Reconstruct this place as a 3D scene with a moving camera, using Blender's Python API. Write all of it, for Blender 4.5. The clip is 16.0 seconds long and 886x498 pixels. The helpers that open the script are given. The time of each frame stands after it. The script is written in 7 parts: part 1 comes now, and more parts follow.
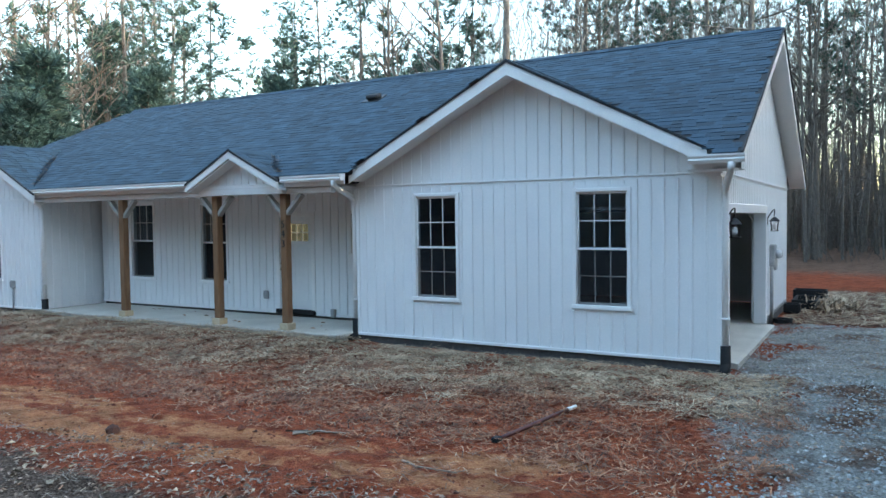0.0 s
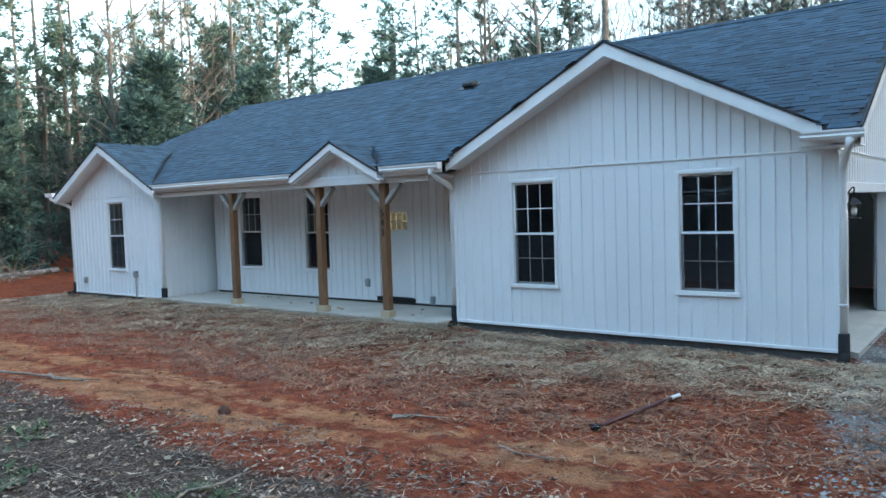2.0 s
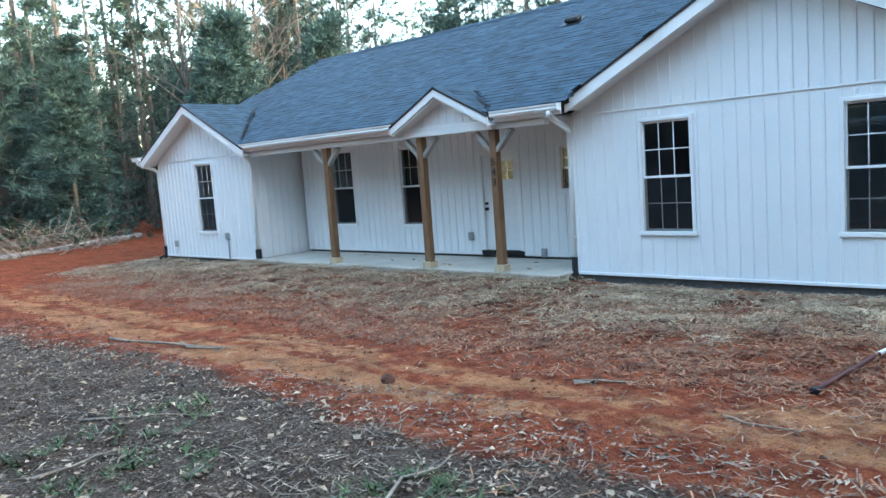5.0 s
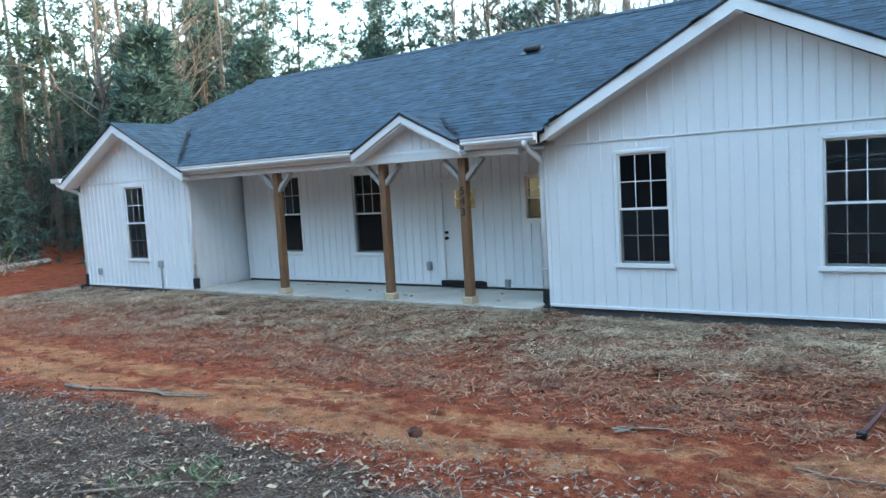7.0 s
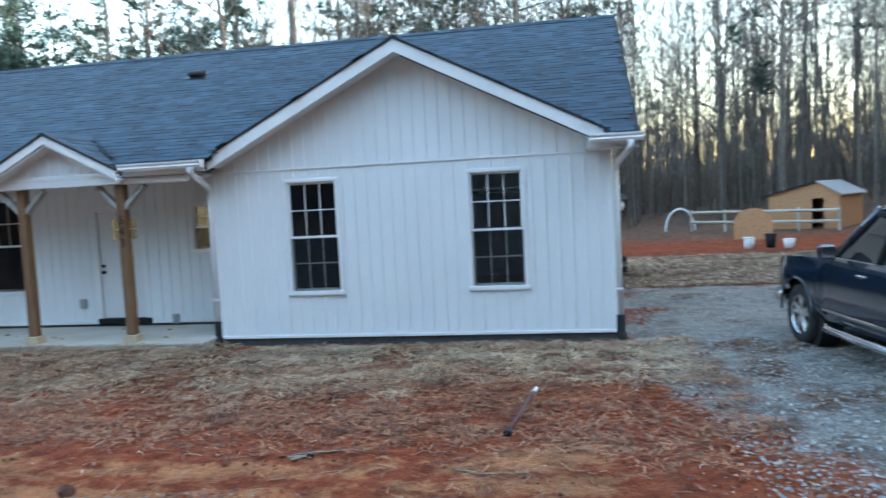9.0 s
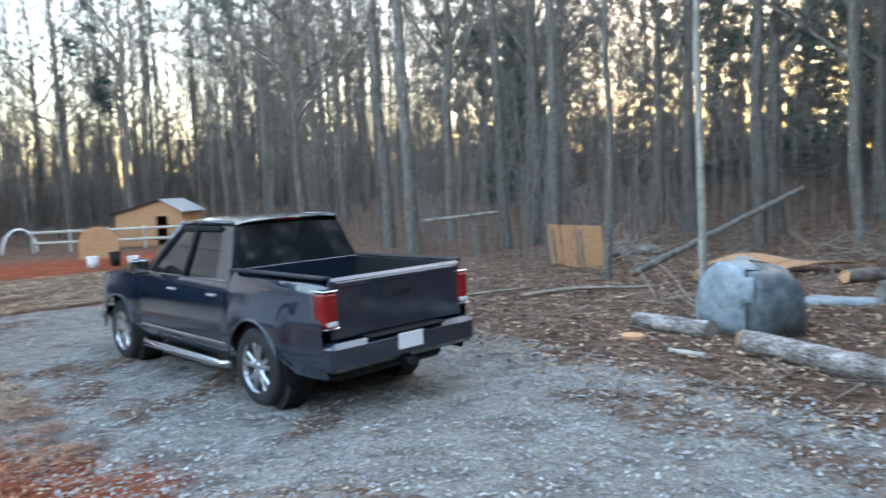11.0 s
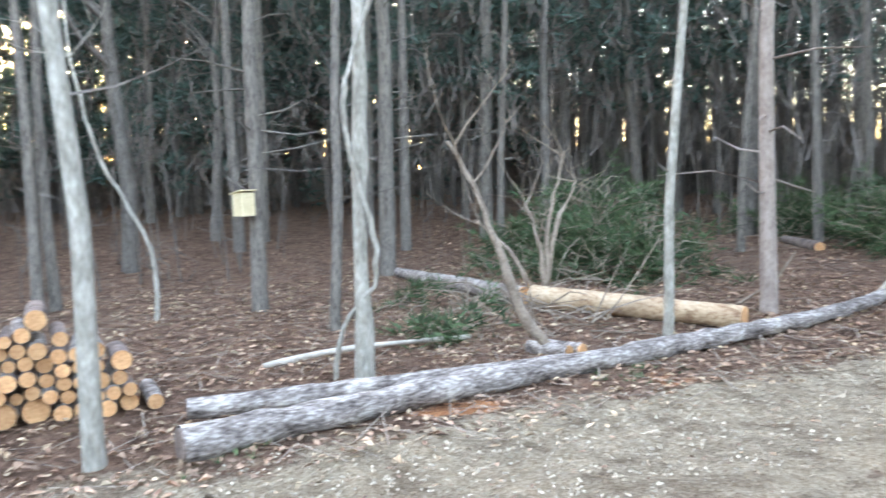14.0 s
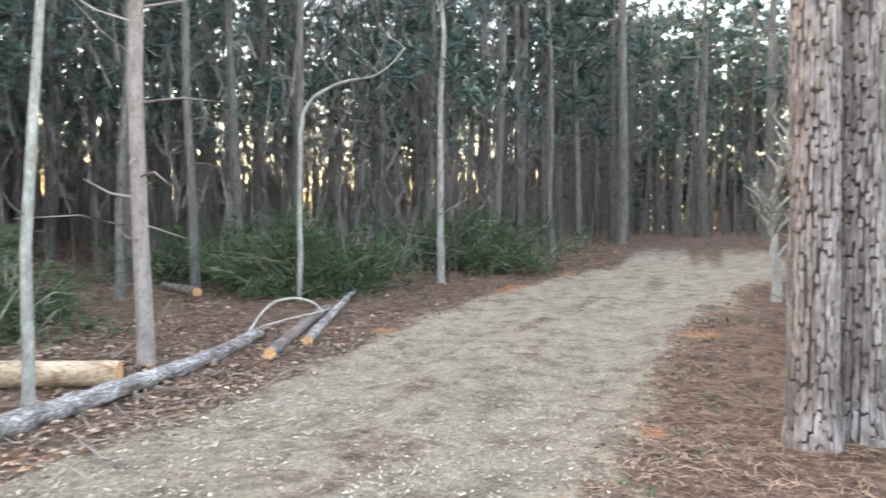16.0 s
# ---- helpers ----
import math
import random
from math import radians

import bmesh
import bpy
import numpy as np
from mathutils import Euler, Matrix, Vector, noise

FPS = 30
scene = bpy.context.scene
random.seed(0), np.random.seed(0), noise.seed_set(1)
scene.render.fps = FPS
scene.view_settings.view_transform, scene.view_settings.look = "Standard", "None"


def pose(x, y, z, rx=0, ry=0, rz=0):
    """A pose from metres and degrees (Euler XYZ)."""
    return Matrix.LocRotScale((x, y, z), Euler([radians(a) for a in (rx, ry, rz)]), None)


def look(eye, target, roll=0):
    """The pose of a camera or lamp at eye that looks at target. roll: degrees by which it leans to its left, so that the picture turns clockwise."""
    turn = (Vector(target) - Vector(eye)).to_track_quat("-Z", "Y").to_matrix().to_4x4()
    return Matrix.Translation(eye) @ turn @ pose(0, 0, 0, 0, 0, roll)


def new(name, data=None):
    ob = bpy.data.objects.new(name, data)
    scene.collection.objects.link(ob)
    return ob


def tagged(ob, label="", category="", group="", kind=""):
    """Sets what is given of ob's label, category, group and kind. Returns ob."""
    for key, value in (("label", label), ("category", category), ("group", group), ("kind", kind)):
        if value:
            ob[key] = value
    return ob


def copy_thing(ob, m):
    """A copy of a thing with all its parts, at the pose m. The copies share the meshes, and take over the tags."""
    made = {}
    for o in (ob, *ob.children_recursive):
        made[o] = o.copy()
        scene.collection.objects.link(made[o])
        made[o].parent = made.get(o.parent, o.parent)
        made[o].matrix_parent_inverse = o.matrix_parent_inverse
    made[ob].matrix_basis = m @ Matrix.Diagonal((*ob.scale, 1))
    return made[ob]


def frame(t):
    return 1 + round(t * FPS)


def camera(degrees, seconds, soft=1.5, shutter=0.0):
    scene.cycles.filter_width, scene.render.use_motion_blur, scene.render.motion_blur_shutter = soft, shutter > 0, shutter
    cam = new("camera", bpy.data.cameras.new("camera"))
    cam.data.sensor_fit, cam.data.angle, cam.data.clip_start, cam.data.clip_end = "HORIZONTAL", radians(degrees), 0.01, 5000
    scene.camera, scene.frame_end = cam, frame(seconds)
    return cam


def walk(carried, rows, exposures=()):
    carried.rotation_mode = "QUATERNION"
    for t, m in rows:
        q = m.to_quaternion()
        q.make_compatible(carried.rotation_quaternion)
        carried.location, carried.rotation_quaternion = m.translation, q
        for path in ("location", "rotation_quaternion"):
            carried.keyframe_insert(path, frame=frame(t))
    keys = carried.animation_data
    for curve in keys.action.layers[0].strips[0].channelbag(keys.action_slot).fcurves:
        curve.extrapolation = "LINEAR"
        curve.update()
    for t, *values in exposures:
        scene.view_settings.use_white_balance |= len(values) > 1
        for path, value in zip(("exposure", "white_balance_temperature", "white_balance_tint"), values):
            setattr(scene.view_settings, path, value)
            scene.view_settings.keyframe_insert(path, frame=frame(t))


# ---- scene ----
cam = camera(61.4, 16.0, soft=1.5, shutter=0.3)
# seconds, x, y, z, yaw, pitch, roll
PATH = [
    (0.0, 1.933, -11.126, 2.103, 30.29, -2.29, -0.73),
    (0.5, 1.926, -11.124, 2.114, 31.58, -2.51, -1.20),
    (1.0, 1.928, -11.146, 2.106, 33.23, -2.63, -1.61),
    (1.5, 1.949, -11.108, 2.100, 35.39, -2.75, -1.85),
    (2.0, 1.964, -11.093, 2.082, 37.99, -3.03, -1.82),
    (2.5, 1.950, -11.111, 2.061, 40.62, -3.59, -1.69),
    (3.0, 1.907, -11.081, 2.064, 43.85, -4.70, -1.68),
    (3.5, 1.684, -11.134, 2.037, 44.57, -5.91, -2.05),
    (4.0, 1.366, -11.157, 2.020, 44.84, -6.03, -2.76),
    (4.2, 1.206, -11.160, 2.021, 44.57, -5.96, -3.32),
    (6.3, -0.216, -11.311, 2.128, 37.59, -6.61, -3.87),
    (6.5, -0.327, -11.377, 2.143, 36.69, -6.03, -3.79),
    (7.0, -0.530, -11.441, 2.203, 35.23, -5.05, -3.37),
    (7.5, -0.632, -11.420, 2.239, 32.34, -4.26, -2.95),
    (8.0, -0.682, -11.423, 2.243, 26.85, -3.86, -2.66),
    (8.2, -0.680, -11.417, 2.235, 24.21, -3.85, -2.65),
    (10.3, -0.024, -11.473, 2.120, -18.46, -4.89, -3.12),
    (10.5, 0.016, -11.463, 2.121, -23.07, -4.94, -2.99),
    (11.0, 0.087, -11.364, 2.108, -35.96, -5.05, -2.61),
    (11.5, 0.155, -11.327, 2.106, -49.48, -5.23, -2.62),
    (12.0, 0.213, -11.322, 2.098, -63.12, -5.48, -2.69),
    (12.5, 0.351, -11.356, 2.069, -77.27, -5.77, -2.55),
    (13.0, 0.511, -11.416, 2.057, -90.78, -5.88, -2.43),
    (13.5, 0.684, -11.467, 2.038, -104.93, -5.98, -1.87),
    (14.0, 0.859, -11.522, 2.022, -117.38, -5.11, -1.50),
    (14.5, 1.003, -11.600, 2.025, -130.04, -4.09, -0.92),
    (15.0, 1.023, -11.665, 2.027, -141.48, -3.22, -0.40),
    (15.5, 1.067, -11.870, 2.022, -152.35, -2.53, -0.15),
    (16.0, 1.107, -12.093, 2.012, -162.16, -2.21, -0.08),
]


def heading(x, y, z, yaw, pitch, roll):
    eye = Vector((x, y, z))
    a, b = radians(yaw), radians(pitch)
    way = Vector((-math.sin(a) * math.cos(b), math.cos(a) * math.cos(b), math.sin(b)))
    return look(eye, eye + way, roll)


walk(cam, [(r[0], heading(*r[1:])) for r in PATH],
     [(0.0, 3.45, 6250, 5), (3.0, 3.58, 6200, 4), (4.2, 3.92, 6250, 5), (6.5, 3.85, 6250, 4), (8.2, 3.65, 6250, 5), (10.3, 3.88, 6900, 13), (11.5, 4.25, 7100, 15), (13.0, 4.58, 7450, 20), (14.5, 5.06, 7750, 21), (16.0, 4.88, 8000, 22)])

# ---------------------------------------------------------------- light
world = bpy.data.worlds.new("dusk")
scene.world = world
world.use_nodes = True
wn = world.node_tree.nodes
wn.clear()
sky = wn.new("ShaderNodeTexSky")
sky.sky_type = "NISHITA"
sky.sun_disc = False
sky.sun_elevation = radians(9.0)
sky.sun_rotation = radians(80)
sky.air_density, sky.dust_density, sky.ozone_density = 1.0, 2.0, 1.0
bgn = wn.new("ShaderNodeBackground")
bgn.inputs["Strength"].default_value = 0.15
won = wn.new("ShaderNodeOutputWorld")
world.node_tree.links.new(sky.outputs[0], bgn.inputs[0])
world.node_tree.links.new(bgn.outputs[0], won.inputs[0])
sun_data = bpy.data.lights.new("sun", "SUN")
sun_data.energy, sun_data.angle, sun_data.color = 0.5, radians(15), (1.0, 0.82, 0.62)
sun = new("sun", sun_data)
sun.matrix_world = look((0, 0, 0), (-math.sin(radians(80)), -math.cos(radians(80)), -math.tan(radians(9))))


# ---------------------------------------------------------------- materials
def mat(name, c1, c2=None, scale=6.0, rough=0.8, bump=0.0, metal=0.0, c3=None, stretch=(1, 1, 1), fine=6.0,
        rand=0.0, island=False, spec=0.5, detail=6.0):
    """Two scales of noise between two or three colours, with relief and a random shade for each piece."""
    m = bpy.data.materials.new(name)
    m.use_nodes = True
    n, l = m.node_tree.nodes, m.node_tree.links
    p = n["Principled BSDF"]
    p.inputs["Roughness"].default_value, p.inputs["Metallic"].default_value = rough, metal
    p.inputs["Specular IOR Level"].default_value = spec
    tc, mp = n.new("ShaderNodeTexCoord"), n.new("ShaderNodeMapping")
    mp.inputs["Scale"].default_value = stretch
    l.new(tc.outputs["Object"], mp.inputs[0])
    t1, t2 = n.new("ShaderNodeTexNoise"), n.new("ShaderNodeTexNoise")
    for t, s in ((t1, scale), (t2, scale * fine)):
        t.inputs["Scale"].default_value, t.inputs["Detail"].default_value = s, detail
        l.new(mp.outputs[0], t.inputs["Vector"])
    mx = n.new("ShaderNodeMath")
    mx.operation = "MULTIPLY_ADD"
    mx.inputs[1].default_value, mx.inputs[2].default_value = 0.5, 0.0
    l.new(t2.outputs[0], mx.inputs[0])
    ad = n.new("ShaderNodeMath")
    ad.operation = "MULTIPLY_ADD"
    ad.inputs[1].default_value = 0.5
    l.new(t1.outputs[0], ad.inputs[0])
    l.new(mx.outputs[0], ad.inputs[2])
    ramp = n.new("ShaderNodeValToRGB")
    e = ramp.color_ramp.elements
    e[0].position, e[1].position = 0.36, 0.64
    e[0].color, e[1].color = (*c1, 1), (*(c2 or c1), 1)
    if c3:
        k = ramp.color_ramp.elements.new(0.5)
        k.color = (*c3, 1)
    l.new(ad.outputs[0], ramp.inputs[0])
    col = ramp.outputs[0]
    if rand:
        src = n.new("ShaderNodeNewGeometry").outputs["Random Per Island"] if island else n.new("ShaderNodeObjectInfo").outputs["Random"]
        mr = n.new("ShaderNodeMapRange")
        mr.inputs["To Min"].default_value, mr.inputs["To Max"].default_value = 1 - rand, 1 + rand
        l.new(src, mr.inputs["Value"])
        hs = n.new("ShaderNodeHueSaturation")
        l.new(mr.outputs[0], hs.inputs["Value"])
        l.new(col, hs.inputs["Color"])
        col = hs.outputs[0]
    l.new(col, p.inputs["Base Color"])
    if bump:
        b = n.new("ShaderNodeBump")
        b.inputs["Strength"].default_value, b.inputs["Distance"].default_value = 1.0, bump
        l.new(ad.outputs[0], b.inputs["Height"])
        l.new(b.outputs[0], p.inputs["Normal"])
    return m


M = {}
M["siding"] = mat("white siding", (0.74, 0.76, 0.78), (0.80, 0.81, 0.82), 1.5, 0.55, 0.0008, fine=20)
M["trim"] = mat("white trim", (0.77, 0.78, 0.79), (0.83, 0.83, 0.83), 3, 0.45, 0.0005, fine=12)
M["soffit"] = mat("white soffit", (0.72, 0.73, 0.74), (0.78, 0.78, 0.78), 3, 0.6, 0.0005)
M["gutter"] = mat("white aluminium gutter", (0.76, 0.77, 0.78), (0.82, 0.82, 0.82), 4, 0.35, 0.0004)
M["shingle"] = mat("charcoal shingle", (0.012, 0.031, 0.051), (0.031, 0.064, 0.096), 3, 0.9, 0.003, fine=30, rand=0.32, island=True)
M["shingle1"] = mat("charcoal shingle piece", (0.012, 0.031, 0.051), (0.031, 0.064, 0.096), 3, 0.9, 0.003, fine=30, rand=0.32)
M["deck"] = mat("roof underlay", (0.02, 0.022, 0.026), (0.03, 0.032, 0.036), 3, 0.9)
M["black"] = mat("black plastic", (0.012, 0.012, 0.013), (0.018, 0.018, 0.02), 8, 0.75, 0.0005, spec=0.25)
M["iron"] = mat("black iron", (0.012, 0.012, 0.013), (0.025, 0.025, 0.026), 12, 0.45, 0.0005, metal=0.6)
M["concrete"] = mat("pale concrete", (0.40, 0.375, 0.325), (0.54, 0.51, 0.45), 1.4, 0.85, 0.002, fine=25)
M["found"] = mat("dark foundation", (0.05, 0.05, 0.052), (0.10, 0.098, 0.095), 2, 0.9, 0.004, fine=12)
M["post"] = mat("stained cedar post", (0.13, 0.065, 0.03), (0.24, 0.13, 0.065), 2.2, 0.65, 0.002, stretch=(6, 6, 0.5), fine=4)
M["postbase"] = mat("raw pine block", (0.42, 0.33, 0.21), (0.55, 0.45, 0.31), 3, 0.7, 0.001, stretch=(4, 4, 1))
M["brace"] = mat("weathered bracket wood", (0.28, 0.27, 0.25), (0.42, 0.41, 0.39), 3, 0.75, 0.002)
M["inside"] = mat("painted interior wall", (0.42, 0.41, 0.39), (0.5, 0.49, 0.46), 1, 0.8)
# the shade of the unlit rooms is put into this dark colour
M["garage"] = mat("plasterboard darkened for dim rooms", (0.07, 0.08, 0.1), (0.1, 0.112, 0.135), 1, 0.8)
M["door"] = mat("white door", (0.72, 0.74, 0.76), (0.78, 0.79, 0.8), 2, 0.4)
M["steel"] = mat("grey utility metal", (0.30, 0.31, 0.32), (0.42, 0.43, 0.44), 6, 0.5, 0.0006, metal=0.4)
M["bark"] = mat("grey bark", (0.062, 0.051, 0.042), (0.215, 0.19, 0.162), 5, 0.95, 0.012, c3=(0.15, 0.132, 0.115), stretch=(2.2, 2.2, 0.55), fine=4)
M["barkdark"] = mat("dark bark", (0.06, 0.052, 0.046), (0.18, 0.16, 0.14), 5, 0.95, 0.012, stretch=(2, 2, 0.6), fine=4, rand=0.25)
M["barkpale"] = mat("pale mottled bark", (0.19, 0.175, 0.145), (0.46, 0.43, 0.38), 4, 0.9, 0.006, c3=(0.3, 0.28, 0.24), stretch=(1.5, 1.5, 0.6), fine=5)
M["barkpink"] = mat("pinkish bark", (0.2, 0.15, 0.125), (0.4, 0.33, 0.29), 4, 0.9, 0.008, stretch=(1.5, 1.5, 0.7), fine=5)
M["plate"] = mat("plated pine bark", (0.12, 0.095, 0.08), (0.36, 0.32, 0.29), 4, 0.95, 0.01, c3=(0.23, 0.185, 0.16), stretch=(1, 1, 0.5), fine=5, rand=0.16, island=True)
M["furrow"] = mat("dark bark furrow", (0.05, 0.038, 0.031), (0.11, 0.085, 0.07), 8, 0.95, 0.008)
M["twig"] = mat("bare twigs", (0.09, 0.075, 0.065), (0.19, 0.165, 0.145), 3, 0.95, rand=0.2)
M["needle"] = mat("pine needles", (0.036, 0.066, 0.056), (0.08, 0.125, 0.1), 0.7, 0.75, rand=0.35, island=True, spec=0.2)
M["needle2"] = mat("cedar foliage", (0.038, 0.078, 0.072), (0.09, 0.145, 0.128), 0.7, 0.75, rand=0.35, island=True, spec=0.2)
M["cutneedle"] = mat("felled pine needles", (0.03, 0.06, 0.03), (0.085, 0.13, 0.06), 1.2, 0.75, rand=0.35, island=True, spec=0.2)


def glass_mat():
    m = bpy.data.materials.new("window glass")
    m.use_nodes = True
    p = m.node_tree.nodes["Principled BSDF"]
    p.inputs["Base Color"].default_value = (0.55, 0.68, 0.78, 1)
    p.inputs["Roughness"].default_value = 0.03
    p.inputs["Transmission Weight"].default_value = 1.0
    p.inputs["IOR"].default_value = 1.45
    return m


def emit_mat(name, colour, power):
    m = bpy.data.materials.new(name)
    m.use_nodes = True
    p = m.node_tree.nodes["Principled BSDF"]
    p.inputs["Base Color"].default_value = (*colour, 1)
    p.inputs["Emission Color"].default_value = (*colour, 1)
    p.inputs["Emission Strength"].default_value = power
    return m


M["glass"] = glass_mat()


def screen_mat():
    """Fine dark mesh, half open."""
    m = bpy.data.materials.new("insect mesh")
    m.use_nodes = True
    n, l = m.node_tree.nodes, m.node_tree.links
    p = n["Principled BSDF"]
    p.inputs["Base Color"].default_value, p.inputs["Roughness"].default_value = (0.010, 0.011, 0.014, 1), 0.9
    mix, tr = n.new("ShaderNodeMixShader"), n.new("ShaderNodeBsdfTransparent")
    mix.inputs[0].default_value = 0.3
    l.new(tr.outputs[0], mix.inputs[1])
    l.new(p.outputs[0], mix.inputs[2])
    l.new(mix.outputs[0], n["Material Output"].inputs[0])
    return m


M["screen"] = screen_mat()


# ---------------------------------------------------------------- mesh tools
class B:
    """Collects vertices and faces of one mesh."""

    def __init__(self):
        self.v, self.f, self.smooth = [], [], False

    def add(self, verts, faces):
        k = len(self.v)
        self.v.extend(verts)
        self.f.extend([tuple(i + k for i in q) for q in faces])
        return self

    def box(self, x0, x1, y0, y1, z0, z1):
        return self.add([(x, y, z) for x in (x0, x1) for y in (y0, y1) for z in (z0, z1)],
                        [(0, 1, 3, 2), (4, 6, 7, 5), (0, 4, 5, 1), (2, 3, 7, 6), (0, 2, 6, 4), (1, 5, 7, 3)])

    def cbox(self, x0, x1, y0, y1, z0, z1, c=0.006, m=None):
        """A box with chamfered edges, by the pose m."""
        lo, hi = Vector((x0, y0, z0)), Vector((x1, y1, z1))
        mid = (lo + hi) / 2
        c = min(c, *(0.45 * (hi[i] - lo[i]) for i in range(3)))
        verts, index = [], {}
        for s in range(8):
            sg = [(s >> i) & 1 for i in range(3)]
            for ax in range(3):
                p = [hi[i] if sg[i] else lo[i] for i in range(3)]
                for i in range(3):
                    if i != ax:
                        p[i] += -c if sg[i] else c
                index[s, ax] = len(verts)
                verts.append(Vector(p))
        faces = []
        for ax in range(3):
            a, b = [i for i in range(3) if i != ax]
            for side in (0, 1):
                base = side << ax
                faces.append([index[base | (i << a) | (j << b), ax] for i, j in ((0, 0), (1, 0), (1, 1), (0, 1))])
            for i in (0, 1):
                for j in (0, 1):
                    s0 = (i << a) | (j << b)
                    s1 = s0 | (1 << ax)
                    faces.append([index[s0, a], index[s1, a], index[s1, b], index[s0, b]])
        for s in range(8):
            faces.append([index[s, 0], index[s, 1], index[s, 2]])
        done = []
        for q in faces:
            n = (verts[q[1]] - verts[q[0]]).cross(verts[q[2]] - verts[q[0]])
            if n.dot(sum((verts[i] for i in q), Vector()) / len(q) - mid) < 0:
                q = q[::-1]
            done.append(tuple(q))
        return self.add([tuple(m @ p if m else p) for p in verts], done)

    def tube(self, pts, radii, sides=6, cap=True, flat=1.0):
        """A tapering tube along pts."""
        k, n = len(self.v), len(pts)
        pts = [Vector(p) for p in pts]
        for i, p in enumerate(pts):
            d = (pts[min(i + 1, n - 1)] - pts[max(i - 1, 0)])
            d = d.normalized() if d.length > 1e-9 else Vector((0, 0, 1))
            u = d.cross(Vector((0.31, 0.95, 0.05)) if abs(d.y) < 0.9 else Vector((1, 0, 0))).normalized()
            w = d.cross(u)
            r = radii[i] if hasattr(radii, "__len__") else radii
            for s in range(sides):
                a = 2 * math.pi * s / sides
                q = p + (u * math.cos(a) + w * math.sin(a) * flat) * r
                self.v.append((q.x, q.y, q.z))
        for i in range(n - 1):
            for s in range(sides):
                t = (s + 1) % sides
                self.f.append((k + i * sides + s, k + i * sides + t, k + (i + 1) * sides + t, k + (i + 1) * sides + s))
        if cap:
            self.f.append(tuple(k + s for s in reversed(range(sides))))
            self.f.append(tuple(k + (n - 1) * sides + s for s in range(sides)))
        return self

    def prism(self, poly, axis, a, b):
        """A flat outline of 2D points, drawn out along an axis from a to b."""
        def at(p, h):
            q = list(p)
            q.insert(axis, h)
            return tuple(q)
        n = len(poly)
        area = sum(poly[i][0] * poly[(i + 1) % n][1] - poly[(i + 1) % n][0] * poly[i][1] for i in range(n))
        if (area < 0) != (axis == 1):
            poly = poly[::-1]
        vs = [at(p, a) for p in poly] + [at(p, b) for p in poly]
        lo, hi = (a, b) if a < b else (b, a)
        fs = [tuple(reversed(range(n))), tuple(range(n, 2 * n))] + [(i, (i + 1) % n, n + (i + 1) % n, n + i) for i in range(n)]
        if b < a:
            fs = [tuple(reversed(q)) for q in fs]
        return self.add(vs, fs)

    def mesh(self, name, smooth=False):
        me = bpy.data.meshes.new(name)
        me.from_pydata(self.v, [], self.f)
        if smooth:
            me.polygons.foreach_set("use_smooth", [True] * len(me.polygons))
        me.update()
        return me


def part(name, b, material, parent=None, label="", smooth=False):
    """One mesh object under a thing or a part."""
    me = b if isinstance(b, bpy.types.Mesh) else b.mesh(name, smooth)
    if not me.materials:
        me.materials.append(M[material] if isinstance(material, str) else material)
    ob = new(name, me)
    if parent:
        ob.parent = parent
    return tagged(ob, label)


def thing(name, label, category, at=(0, 0, 0), group="", kind=""):
    ob = new(name)
    ob.empty_display_size = 0.1
    ob.location = at
    return tagged(ob, label, category, group, kind)


def smoothstep(v, a, b):
    v = min(max((v - a) / (b - a), 0.0), 1.0)
    return v * v * (3 - 2 * v)


def ground_z(x, y):
    """The height of the land: level round the house, a low bank where the walk begins, rising into the woods."""
    z = -0.12 + 0.32 * smoothstep(y, -3.5, -8) * smoothstep(x, 4.5, -1) * smoothstep(y, -14.5, -11)
    z += 0.11 * smoothstep(y, -3.2, -1.2) * smoothstep(x, -5.6, -7.2) * smoothstep(x, -17, -15.5)
    z += 0.055 * max(0.0, min(-y, 46) - 20) * smoothstep(y, -20, -24)
    z += 1.7 * smoothstep(x + 0.5 * y, 17, 48) * smoothstep(y, -8, 6)
    z += 1.2 * smoothstep(x, 15, 36) * smoothstep(y, -4, -10) * smoothstep(y, -42, -26)
    return z


def road_mid(y):
    """The middle of the road, which bends away westward as it goes south."""
    d = max(0.0, -14 - y)
    return 4.2 - 0.0048 * d * d - 0.0002 * min(d, 40.0) ** 3


def wobble(x, y, s, seed=0.0):
    return noise.noise(Vector((x * s, y * s, seed)))


def relief(x, y):
    """The small unevenness of the soil over the lie of the land."""
    z = 0.035 * wobble(x, y, 0.45, 3) + 0.02 * wobble(x, y, 1.7, 9)
    if -22 < x < 14 and -24 < y < 1:
        z += 0.036 * wobble(x, y, 3.4, 21) + 0.022 * wobble(x, y, 8.0, 27)
    return z


def track_line(x):
    """The middle of the bare track across the yard."""
    return -6.35 + 0.015 * max(0.0, -x - 8) ** 1.6 + 0.22 * max(0.0, x + 3.2)


